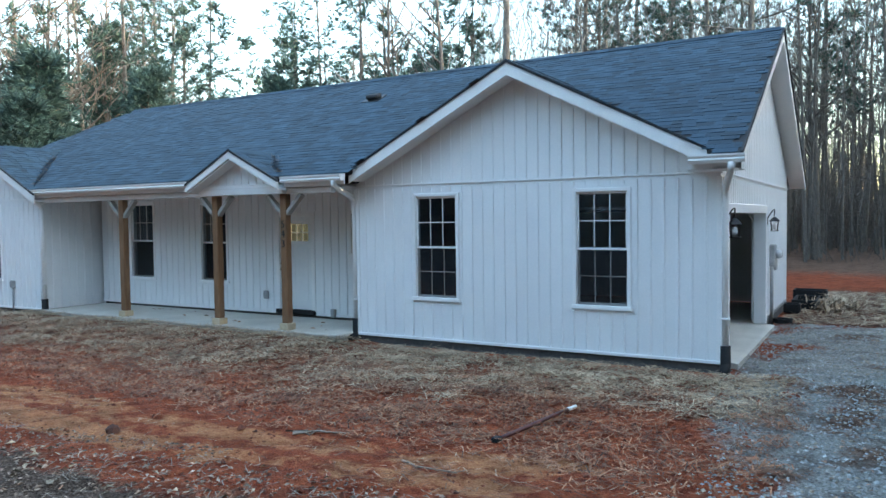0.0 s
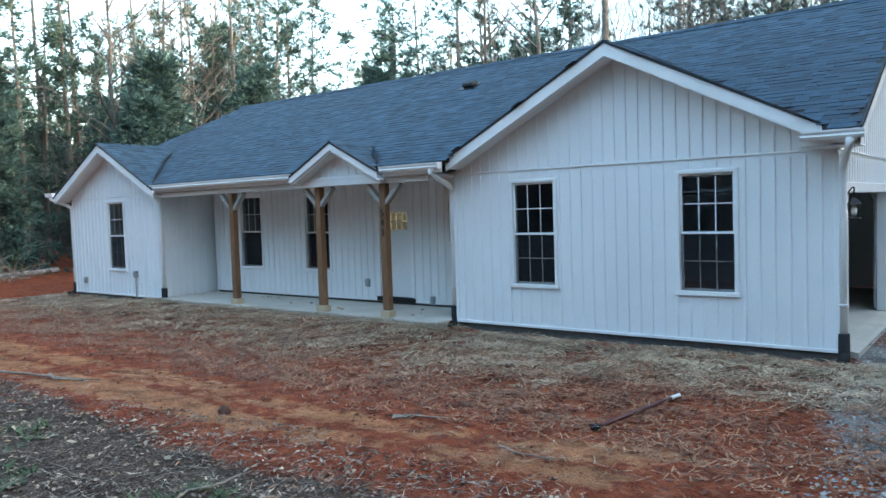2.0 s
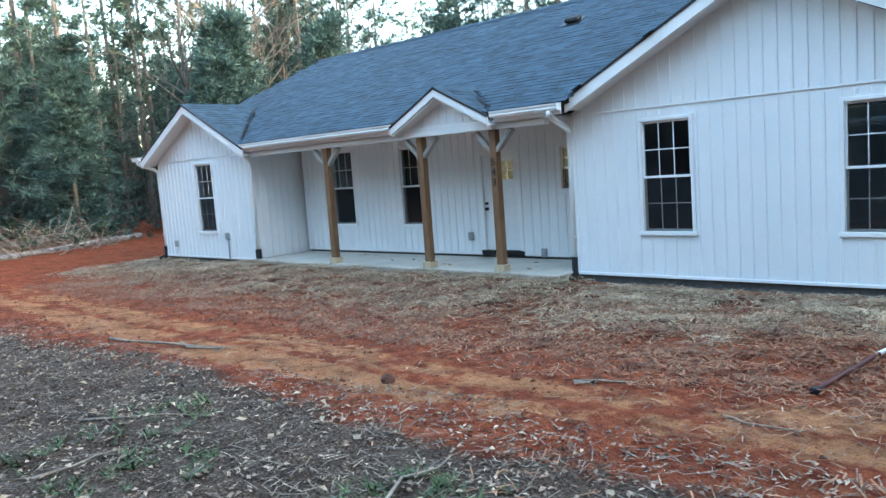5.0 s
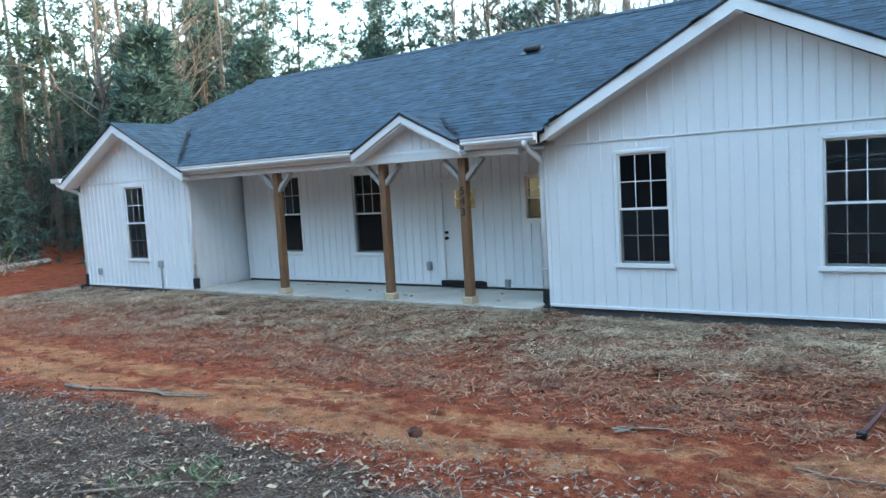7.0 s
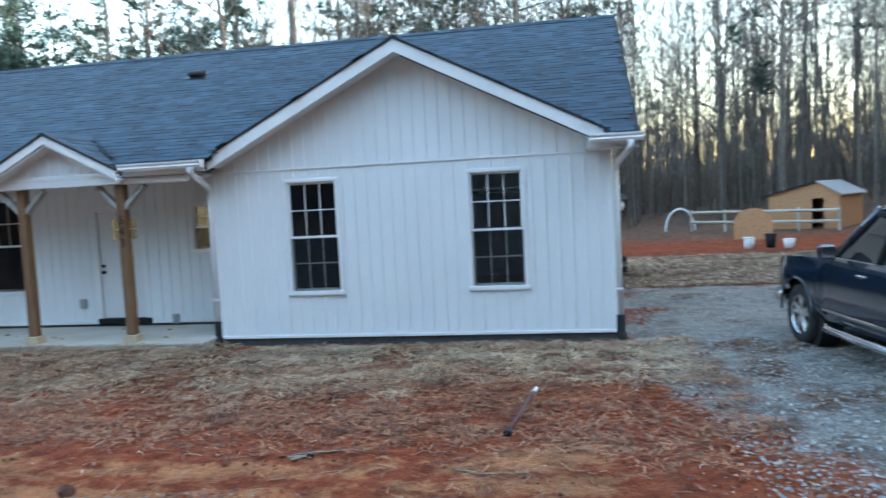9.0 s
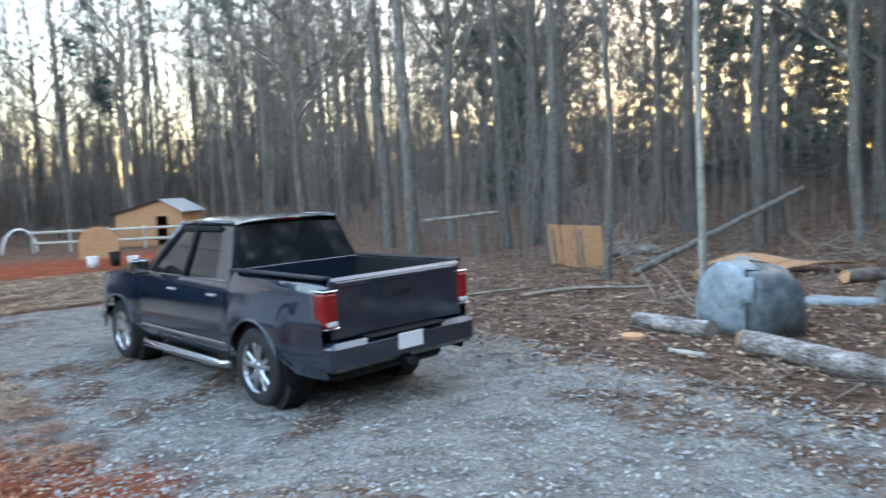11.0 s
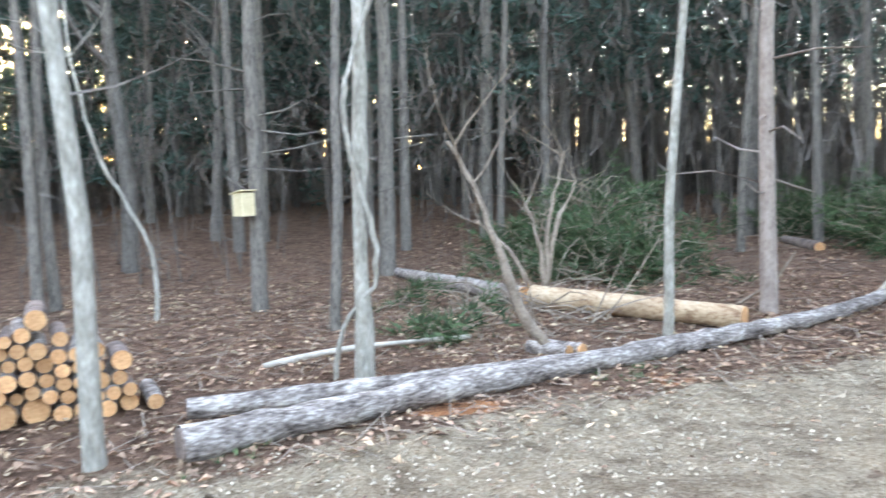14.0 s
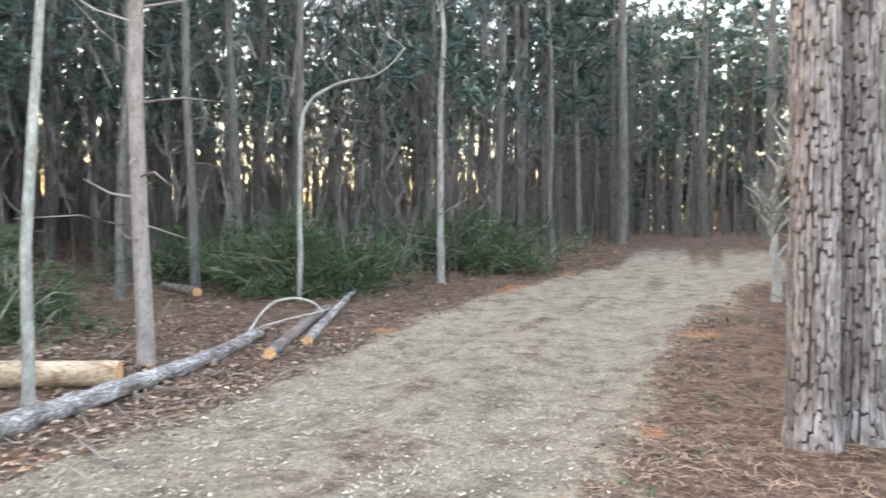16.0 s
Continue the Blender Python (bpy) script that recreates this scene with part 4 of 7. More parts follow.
def tree_thing(name, stem, crown, bark, leaf, crown_name, label):
    t = thing(name, label, "tree", group="trees of the wood")
    part("trunk", stem, bark, t, smooth=True)
    if crown.v:
        tagged(part(crown_name, crown, leaf, t), kind="stuff")
    return t


protos = {"bare": [], "pine": [], "cedar": []}
for i in range(5):
    protos["bare"].append(tree_thing("bare_tree", *bare_tree(20 + i, 15 + i, 0.16 + 0.02 * (i % 3)), ("barkdark", "bark")[i % 2], "twig", "twig_crown", "leafless grey-barked tree at the edge of the wood"))
for i in range(5):
    protos["pine"].append(tree_thing("pine_tree", *pine_tree(40 + i, 18 + i, 0.2, 0.42 + 0.05 * (i % 3), 2.9 + 0.2 * i), ("barkdark", "bark")[i % 2], "needle", "crown", "tall pine with bare lower trunk and open green crown"))
for i in range(3):
    protos["cedar"].append(tree_thing("cedar_tree", *cedar_tree(60 + i, 6.5 + 1.5 * i, 0.1), "barkdark", "needle2", "crown", "dense dark green young conifer at the wood's edge"))

# measured trees beside the drive: name of bark, x, y, stem diameter, top offset per metre, kind
NEAR = [("bark", 9.81, -8.09, 0.17, 0.0, 0.03, "b"), ("bark", 8.55, -9.63, 0.20, 0.0, 0.03, "b"), ("barkpale", 19.6, -6.25, 0.28, 0.0, 0.07, "b"),
        ("bark", 17.6, -9.63, 0.38, 0.0, 0.0, "p"), ("bark", 15.63, -11.17, 0.22, 0.0, 0.05, "b"), ("bark", 15.92, -11.42, 0.22, 0, 0, "b"),
        ("barkpale", 7.15, -11.67, 0.17, 0.0, 0.02, "b"), ("bark", 13.8, -14.6, 0.28, 0, 0, "p"), ("barkdark", 22.35, -16.13, 0.34, 0, 0, "p"),
        ("bark", 11.29, -15.1, 0.17, 0, 0, "b"), ("bark", 16.69, -18.27, 0.38, 0, 0, "p"), ("bark", 22.0, -7.6, 0.42, 0, 0, "p"),
        ("barkpale", 8.28, -18.75, 0.14, -0.03, -0.03, "b"), ("barkpink", 8.67, -21.21, 0.26, 0, 0, "p"), ("barkpale", 6.95, -30.1, 0.2, 0.02, 0, "b"),
        ("bark", 13.2, -25.84, 0.2, 0, 0, "b"), ("bark", 13.65, -31.1, 0.18, 0, 0, "b"), ("barkdark", 8.7, -44.0, 0.3, 0, 0, "p"), ("bark", 7.3, -46.0, 0.34, 0, 0, "p"),
        ("bark", 3.4, -42.0, 0.5, 0, 0, "p"), ("bark", -2.2, -45.0, 0.5, 0, 0, "p"), ("barkpale", -0.7, -28.5, 0.2, -0.06, 0, "s"),
        ("bark", 12.28, -0.53, 0.17, 0, 0, "b"), ("barkpale", 12.41, -2.81, 0.16, 0, 0, "b"), ("barkdark", 16.83, 5.58, 0.42, 0, 0, "p"),
        ("barkdark", 14.07, 11.1, 0.42, -0.02, 0.02, "p"), ("barkdark", 21.87, 4.28, 0.42, 0, 0, "p"), ("barkdark", 19.48, 0.26, 0.4, 0, 0, "p"),
        ("bark", 5.3, -37.0, 0.24, 0, 0, "b"), ("bark", 8.5, -41.0, 0.26, 0, 0, "b"), ("bark", 0.2, -48.0, 0.4, 0, 0, "p"),
        ("bark", 11.0, -36.0, 0.25, 0, 0, "p"), ("barkdark", 18.5, -24.0, 0.3, 0, 0, "p"), ("barkdark", 20.5, -20.5, 0.32, 0, 0, "p"),
        ("barkdark", 17.0, -31.0, 0.3, 0, 0, "p"), ("bark", 25.0, -12.0, 0.36, 0, 0, "p"), ("barkdark", 26.0, -9.5, 0.3, 0, 0, "b")]
spots = []
for k, (bark, x, y, dia, lx, ly, kind) in enumerate(NEAR):
    rnd = random.Random(100 + k)
    stem, crown = (bare_tree(200 + k, 13 + rnd.random() * 3, dia / 2 / 1.02, 0.48, 0.28) if kind == "b" else
                   pine_tree(300 + k, 18 + rnd.random() * 4, dia / 2 / 1.02, 0.4, 2.6) if kind == "p" else bare_tree(400 + k, 3.5, dia / 2))
    for b in (stem, crown):
        b.v = [(p[0] + lx * p[2], p[1] + ly * p[2], p[2]) for p in b.v]
    words = {"barkpale": "slender tree with pale mottled bark beside the drive", "barkpink": "pine with pinkish grey bark beside the felled log",
             "bark": "grey-barked tree standing in leaf litter", "barkdark": "dark-barked tree standing in the wood"}[bark]
    t = tree_thing("bare_tree" if kind != "p" else "pine_tree", stem, crown, bark, "twig" if kind != "p" else "needle", "twig_crown" if kind != "p" else "crown", words)
    t.location = (x, y, ground_z(x, y))
    spots.append((x, y))


def clear(x, y):
    """True where the wood leaves room: yard, drive, road and back lot."""
    if -25 < x < 7.5 and -16 < y < 15:
        return True
    if x < 12 and 0 <= y < 14 and x > 0:
        return True
    if -3 < x < 13 and 10 < y < 27 + 0.2 * x:
        return True
    if y < -10 and abs(x - (4.2 - 0.0048 * (y + 14) ** 2)) < 3.4:
        return True
    if 7 < x < 17 and -27 < y < 1:
        return True
    if -16 < x < 7 and -20 < y < -10:
        return True
    return False


rnd = random.Random(5)
counts = {"bare": 0, "pine": 0, "cedar": 0}
tries = 0
while sum(counts.values()) < 360 and tries < 20000:
    tries += 1
    a = rnd.uniform(0, 6.283)
    d = 12 + 50 * rnd.random() ** 0.8
    x, y = -4 + d * math.cos(a) * 1.15, -4 + d * math.sin(a)
    if clear(x, y) or any((x - p) ** 2 + (y - q) ** 2 < (2.0 if d < 40 else 1.2) for p, q in spots):
        continue
    ang = math.degrees(math.atan2(y + 11, x))        # as seen from the walk
    if x < -15 and y > -14:
        kind = rnd.choices(("bare", "pine", "cedar"), (1, 2.4, 5))[0]
    elif y > 8 and x > 0:
        kind = rnd.choices(("bare", "pine", "cedar"), (7, 2, 0.3))[0]
    elif y > 8:
        kind = rnd.choices(("bare", "pine", "cedar"), (4, 4, 0.5))[0]
    elif x > 5 and y > -6:
        kind = rnd.choices(("bare", "pine", "cedar"), (6, 3, 0.4))[0]
    else:
        kind = rnd.choices(("bare", "pine", "cedar"), (2.4, 5, 0.5))[0]
    src = rnd.choice(protos[kind])
    s = rnd.uniform(0.75, 1.15) * (1.35 if kind == "cedar" and x < -15 else 1.0)
    stand = pose(x, y, ground_z(x, y) - 0.05, rnd.uniform(-2, 2), rnd.uniform(-2, 2), rnd.uniform(0, 360))
    tall = rnd.uniform(0.9, 1.1)
    spots.append((x, y))
    counts[kind] += 1
    if (y < -10 and abs(x - road_mid(y)) < 3.2) or math.hypot(x + 0.3, y + 19.95) < 2.0:
        continue
    t = copy_thing(src, stand)
    t.scale = (s, s, s * tall)
# slim pines that stand close along the road to the south-east
slim = 0
while slim < 42:
    a, d = radians(rnd.uniform(-82, -28)), rnd.uniform(19, 48)
    x, y = 1 + d * math.cos(a), -12 + d * math.sin(a)
    if clear(x, y) or abs(x - road_mid(y)) < 3.2 or any((x - p) ** 2 + (y - q) ** 2 < 1.0 for p, q in spots):
        continue
    t = copy_thing(rnd.choice(protos["pine"]), pose(x, y, ground_z(x, y) - 0.05, rnd.uniform(-2, 2), rnd.uniform(-2, 2), rnd.uniform(0, 360)))
    w = rnd.uniform(0.5, 0.85)
    t.scale = (w, w, rnd.uniform(1.0, 1.25))
    spots.append((x, y))
    slim += 1
for k, src in enumerate(protos["bare"] + protos["pine"] + protos["cedar"]):
    x, y = -30 - 1.5 * k, 6 + 2.5 * k if k < 10 else -3 - 3 * (k - 10)
    src.location = (x, y, ground_z(x, y))


def far_woods():
    """The depth of the wood behind the single trees: thin stems, twigs and brush past counting."""
    rnd = random.Random(9)
    stems, twigs, green = B(), B(), B()
    n = 0
    while n < 1900:
        a, d = rnd.uniform(0, 6.283), rnd.uniform(34, 95)
        x, y = -2 + d * math.cos(a) * 1.1, -4 + d * math.sin(a)
        if clear(x, y) or (abs(x + 2) < 8 and -75 < y < -52 and rnd.random() < 0.4) or (-60 < y < -10 and abs(x - road_mid(y)) < 3):
            continue
        n += 1
        z, h, r = ground_z(x, y), rnd.uniform(9, 19), rnd.uniform(0.07, 0.2) * (0.6 if y > 5 and x > -5 else 1)
        lx, ly = rnd.uniform(-0.6, 0.6), rnd.uniform(-0.6, 0.6)
        stems.tube([(x, y, z - 0.3), (x + lx, y + ly, z + h)], [r, r * 0.25], 4, cap=False)
        piney = rnd.random() < (0.65 if (x < -10 or y < -15) else 0.15)
        for k in range(11):
            f = rnd.uniform(0.25, 1.0)
            b = rnd.uniform(0, 6.283)
            p = Vector((x + lx * f, y + ly * f, z + h * f))
            ln = rnd.uniform(0.8, 3.0) * (1.25 - f)
            e = p + Vector((math.cos(b), math.sin(b), rnd.uniform(0.1, 0.9))) * ln
            twigs.tube([p, e], [0.03, 0.008], 3, cap=False)
            for _ in range(2):
                q = p.lerp(e, rnd.uniform(0.4, 1.0))
                twigs.tube([q, q + Vector((rnd.uniform(-1, 1), rnd.uniform(-1, 1), rnd.uniform(0, 1.2))) * ln * 0.45], [0.014, 0.004], 3, cap=False)
            if piney and f > 0.4:
                for _ in range(3):
                    tufts(green, rnd, p.lerp(e, rnd.uniform(0.4, 1.0)), (e - p) * 0.3, 14, 0.58, 0.062)
    curtain = B()
    for _ in range(30000):
        a, d = rnd.uniform(0, 6.283), rnd.uniform(42, 100)
        x, y = -2 + d * math.cos(a) * 1.1, -4 + d * math.sin(a)
        if abs(x + 2) < 8 and -58 < y < -30 and rnd.random() < 0.55:
            continue
        if y < -20 and -25 < x < 6 and rnd.random() < 0.4:
            continue
        z, h, wd = ground_z(x, y), rnd.uniform(2.0, 9.0), rnd.uniform(0.03, 0.11)
        c, s = -math.sin(a) * wd, math.cos(a) * wd
        lx, ly = rnd.uniform(-0.8, 0.8), rnd.uniform(-0.8, 0.8)
        curtain.add([(x - c, y - s, z - 0.2), (x + c, y + s, z - 0.2), (x + lx, y + ly, z + h)], [(0, 1, 2)])
    tagged(part("far_thicket", curtain, "barkdark"), "dense grey-brown far thicket of saplings", "woods", kind="stuff")
    for _ in range(8600):
        a, d = rnd.uniform(-2.6, 0.42) if rnd.random() < 0.66 else rnd.uniform(2.0, 3.8), rnd.uniform(27, 66)
        x, y = -2 + d * math.cos(a) * 1.1, -4 + d * math.sin(a)
        if clear(x, y) or (abs(x + 3) < 9 and -46 < y < -25 and rnd.random() < 0.6):
            continue
        z = ground_z(x, y) + (rnd.uniform(4.2 if y < -16 else 2.2, 12) if a < 1 else rnd.uniform(1, 13))
        for _ in range(4):
            tufts(green, rnd, Vector((x, y, z)) + Vector((rnd.uniform(-1, 1), rnd.uniform(-1, 1), rnd.uniform(-1, 1))) * 1.0, Vector((0, 0, 0.2)), 20, 0.42, 0.035)
    haze = B()
    for _ in range(60000):
        a, d = rnd.uniform(0.05, 2.0), rnd.uniform(24, 62)
        x, y = -2 + d * math.cos(a) * 1.1, -4 + d * math.sin(a)
        if clear(x, y):
            continue
        p = Vector((x, y, ground_z(x, y) + rnd.uniform(2, 16)))
        e = p + Vector((rnd.uniform(-1, 1), rnd.uniform(-1, 1), rnd.uniform(0.2, 2.2))) * rnd.uniform(0.6, 1.6)
        w = rnd.uniform(0.008, 0.022)
        c, s = -math.sin(a) * w, math.cos(a) * w
        haze.add([(p.x - c, p.y - s, p.z), (p.x + c, p.y + s, p.z), tuple(e)], [(0, 1, 2)])
    tagged(part("far_twigs", haze, "twig"), "fine bare twigs of the far deciduous wood", "woods", kind="stuff")
    haze = B()
    for k in range(60000):
        u = k / 60000
        a, d = (rnd.uniform(-1.8, -0.3), rnd.uniform(26, 60)) if u < 0.53 else (rnd.uniform(-0.3, 0.3), rnd.uniform(26, 60)) if u < 0.6 else \
            (rnd.uniform(0.3, 0.7), rnd.uniform(26, 60)) if u < 0.75 else (rnd.uniform(0.68, 1.2), rnd.uniform(40, 66))
        x, y = -2 + d * math.cos(a) * 1.1, -4 + d * math.sin(a)
        if clear(x, y):
            continue
        p = Vector((x, y, ground_z(x, y) + rnd.uniform(1.5, 15)))
        e = p + Vector((rnd.uniform(-1, 1), rnd.uniform(-1, 1), rnd.uniform(0.2, 2.2))) * rnd.uniform(0.6, 1.6)
        w = rnd.uniform(0.012, 0.034)
        c, s = -math.sin(a) * w, math.cos(a) * w
        haze.add([(p.x - c, p.y - s, p.z), (p.x + c, p.y + s, p.z), tuple(e)], [(0, 1, 2)])
    tagged(part("far_thicket_twigs", haze, "twig"), "fine bare twigs deep in the mixed wood", "woods", kind="stuff")
    # a darker stand of pines that closes the road's far end
    for _ in range(1500):
        x, y = rnd.uniform(-16, 10), rnd.uniform(-78, -60)
        z = ground_z(x, y) + rnd.uniform(1.2, 15)
        for _ in range(4):
            tufts(green, rnd, Vector((x + rnd.uniform(-1, 1), y + rnd.uniform(-1, 1), z + rnd.uniform(-1, 1))), Vector((0, 0, 0.2)), 14, 0.6, 0.06)
    for _ in range(420):
        a, d = rnd.uniform(-0.5, -0.16), rnd.uniform(34, 58)
        x, y = -2 + d * math.cos(a) * 1.1, -4 + d * math.sin(a)
        z = ground_z(x, y) + rnd.uniform(3, 13)
        for _ in range(4):
            tufts(green, rnd, Vector((x + rnd.uniform(-1, 1), y + rnd.uniform(-1, 1), z + rnd.uniform(-1, 1))), Vector((0, 0, 0.2)), 14, 0.55, 0.05)
    dark = B()
    for k in range(2000):
        a, d = (rnd.uniform(-0.62, 0.2), rnd.uniform(31, 58)) if k < 1800 else (rnd.uniform(0.2, 0.5), rnd.uniform(36, 60))
        x, y = d * math.cos(a), -11 + d * math.sin(a)
        top = 17 if k < 1800 else 9
        z = ground_z(x, y) + top * rnd.random() + 1.5
        for _ in range(4):
            tufts(dark, rnd, Vector((x + rnd.gauss(0, 0.8), y + rnd.gauss(0, 0.8), z + rnd.gauss(0, 0.7))), Vector((0, 0, 0.2)), 13, 0.6, 0.06)
    tagged(part("pine_stand", dark, "needle"), "dark dense stand of pines on the rise behind the woodpile", "woods", kind="stuff")
    screen = B()
    for _ in range(13000):
        a, d = rnd.uniform(1.12, 1.75), rnd.uniform(40, 66)
        x, y = d * math.cos(a), -11 + d * math.sin(a)
        if clear(x, y):
            continue
        p = Vector((x, y, ground_z(x, y) + rnd.uniform(2, 19)))
        e = p + Vector((rnd.uniform(-1, 1), rnd.uniform(-1, 1), rnd.uniform(0.2, 2.4))) * rnd.uniform(0.5, 1.5)
        w = rnd.uniform(0.008, 0.024)
        c, q = -math.sin(a) * w, math.cos(a) * w
        screen.add([(p.x - c, p.y - q, p.z), (p.x + c, p.y + q, p.z), tuple(e)], [(0, 1, 2)])
    for _ in range(110):
        a, d = rnd.uniform(1.0, 1.6), rnd.uniform(34, 60)
        x, y = d * math.cos(a), -11 + d * math.sin(a)
        if clear(x, y):
            continue
        z, h, w = ground_z(x, y), rnd.uniform(11, 19), rnd.uniform(0.05, 0.13)
        lx, ly = rnd.uniform(-0.8, 0.8), rnd.uniform(-0.8, 0.8)
        stems.tube([(x, y, z - 0.3), (x + lx * 0.4, y + ly * 0.4, z + h * 0.5), (x + lx, y + ly, z + h)], [w, w * 0.75, w * 0.2], 5, cap=False)
    tagged(part("far_crown_twigs", screen, "twig"), "fine bare crowns of the wood beyond the back lot", "woods", kind="stuff")
    under = B()
    for _ in range(3600):
        a, d = rnd.uniform(-1.75, 1.35), rnd.uniform(15, 46)
        x, y = d * math.cos(a), -8 + d * math.sin(a)
        if clear(x, y) or abs(x - road_mid(y)) < 4 and y < -10:
            continue
        if -0.9 < a < 0.35 and rnd.random() < 0.7:
            continue
        p = Vector((x, y, ground_z(x, y) - 0.05))
        h, r = rnd.uniform(0.8, 6.5), rnd.uniform(0.008, 0.03)
        m = p + Vector((rnd.uniform(-0.3, 0.3), rnd.uniform(-0.3, 0.3), h * 0.5))
        e = p + Vector((rnd.uniform(-0.9, 0.9), rnd.uniform(-0.9, 0.9), h))
        under.tube([p, m, e], [r, r * 0.7, r * 0.2], 3, cap=False)
        for _ in range(4):
            q = m.lerp(e, rnd.random())
            under.tube([q, q + Vector((rnd.uniform(-1, 1), rnd.uniform(-1, 1), rnd.uniform(-0.1, 0.8))) * rnd.uniform(0.3, 1.1)], [r * 0.45, 0.003], 3, cap=False)
    tagged(part("undergrowth", under, "twig"), "thin bare saplings and dead twigs under the trees", "undergrowth", kind="stuff")
    for _ in range(9000):
        a, d = rnd.uniform(0, 6.283), rnd.uniform(30, 85)
        x, y = -2 + d * math.cos(a) * 1.1, -4 + d * math.sin(a)
        if clear(x, y):
            continue
        z = ground_z(x, y)
        e = Vector((rnd.uniform(-1, 1), rnd.uniform(-1, 1), rnd.uniform(0.5, 2.0))) * rnd.uniform(0.6, 2.2)
        twigs.tube([(x, y, z), tuple(Vector((x, y, z)) + e)], [0.02, 0.004], 3, cap=False)
    tagged(part("far_trunks", stems, "barkdark"), "dense far woodland trunks", "woods", kind="stuff")
    tagged(part("far_branches", twigs, "twig"), "bare far branches and brush", "woods", kind="stuff")
    tagged(part("far_foliage", green, "needle"), "far pine foliage", "woods", kind="stuff")


far_woods()


# ---------------------------------------------------------------- materials of the loose things
M["paint"] = mat("dark blue-grey car paint", (0.007, 0.014, 0.027), (0.010, 0.019, 0.036), 2, 0.1, spec=0.6)
M["paint"].node_tree.nodes["Principled BSDF"].inputs["Coat Weight"].default_value = 0.9
M["paint"].node_tree.nodes["Principled BSDF"].inputs["Coat Roughness"].default_value = 0.06
M["tint"] = mat("tinted car glass", (0.006, 0.008, 0.01), (0.008, 0.01, 0.012), 2, 0.05, spec=0.4)
M["chrome"] = mat("chrome", (0.62, 0.63, 0.65), (0.7, 0.7, 0.72), 8, 0.14, metal=1.0)
M["alloy"] = mat("polished alloy", (0.6, 0.61, 0.63), (0.72, 0.73, 0.75), 8, 0.2, metal=0.9)
M["tyre"] = mat("tyre rubber", (0.016, 0.016, 0.017), (0.03, 0.03, 0.03), 20, 0.85, 0.003)
M["redlens"] = mat("red lamp lens", (0.2, 0.008, 0.01), (0.3, 0.014, 0.015), 6, 0.12)
M["clearlens"] = mat("clear lamp lens", (0.55, 0.55, 0.55), (0.65, 0.65, 0.65), 6, 0.12)
M["underbody"] = mat("dark underbody", (0.01, 0.01, 0.01), (0.018, 0.017, 0.016), 5, 0.9)
M["logbark"] = mat("weathered log bark", (0.055, 0.042, 0.036), (0.52, 0.475, 0.43), 4.5, 0.95, 0.03, c3=(0.22, 0.185, 0.165), stretch=(1.7, 0.55, 1.7), fine=5)
M["logbrown"] = mat("brown log bark", (0.05, 0.034, 0.028), (0.27, 0.205, 0.175), 4.5, 0.95, 0.02, stretch=(1.6, 0.6, 1.6), fine=5)
M["peeled"] = mat("peeled log wood", (0.2, 0.105, 0.055), (0.56, 0.43, 0.30), 2.2, 0.75, 0.006, c3=(0.42, 0.295, 0.185), stretch=(0.6, 2, 2), fine=6)
M["cutwood"] = mat("fresh cut wood", (0.43, 0.2, 0.085), (0.65, 0.365, 0.18), 9, 0.75, 0.002, fine=4, rand=0.22)
M["osb"] = mat("strand board", (0.34, 0.155, 0.07), (0.55, 0.30, 0.15), 14, 0.75, 0.002, fine=4)
M["tarp"] = mat("pale blue-grey plastic sheet", (0.15, 0.19, 0.205), (0.3, 0.345, 0.36), 2.5, 0.35, 0.03, fine=4)
M["tarpdark"] = mat("dark grey plastic sheet", (0.06, 0.073, 0.078), (0.125, 0.145, 0.15), 2.5, 0.4, 0.03, fine=4)
M["deadwood"] = mat("dead branch wood", (0.16, 0.12, 0.09), (0.36, 0.29, 0.23), 5, 0.9, 0.004)
M["palewood"] = mat("bleached branch wood", (0.34, 0.3, 0.25), (0.55, 0.5, 0.43), 5, 0.9, 0.004)
M["birdwood"] = mat("new pine board", (0.55, 0.45, 0.27), (0.72, 0.61, 0.4), 5, 0.7, 0.001)
M["gravelheap"] = mat("grey gravel heap", (0.09, 0.078, 0.066), (0.22, 0.195, 0.17), 8, 0.95, 0.03, fine=5)
M["white"] = mat("white plastic", (0.7, 0.7, 0.7), (0.78, 0.78, 0.78), 5, 0.5)
M["handle"] = mat("red tool handle", (0.055, 0.012, 0.011), (0.11, 0.024, 0.02), 8, 0.5)
M["lampglass"] = glass_mat()


# ---------------------------------------------------------------- pickup truck
truck = thing("pickup_truck", "dark blue-grey crew-cab pickup truck parked on gravel", "pickup truck")
truck.matrix_basis = pose(3.93, -3.87, ground_z(3.95, -3.5) - 0.01, 0, 0, 8.0)
RAX, FAX, WR, ARCH = 0.0, 3.57, 0.41, 0.50


def side_x(z, y):
    """Half width of the body at a height: fullest at the shoulder, drawn in at nose and sill."""
    w = 0.985 - 0.10 * max(0.0, (0.72 - z) / 0.35) ** 2 - 0.15 * max(0.0, (z - 0.98) / 0.42) ** 2
    w -= 0.16 * smoothstep(y, 3.9, 4.65) ** 2 + 0.03 * smoothstep(y, -0.7, -1.2)
    for c in (RAX, FAX):
        d = abs(y - c)
        w += 0.035 * smoothstep(d, 0.72, 0.5) * smoothstep(z, 0.45, 0.7) * smoothstep(z, 1.15, 0.95)
    return w


def low_z(y):
    for c in (RAX, FAX):
        if abs(y - c) < ARCH:
            return 0.42 + math.sqrt(max(0.0, ARCH ** 2 - (y - c) ** 2)) * 0.99
    return 0.43 if y < 4.2 else 0.43 + 0.1 * (y - 4.2)


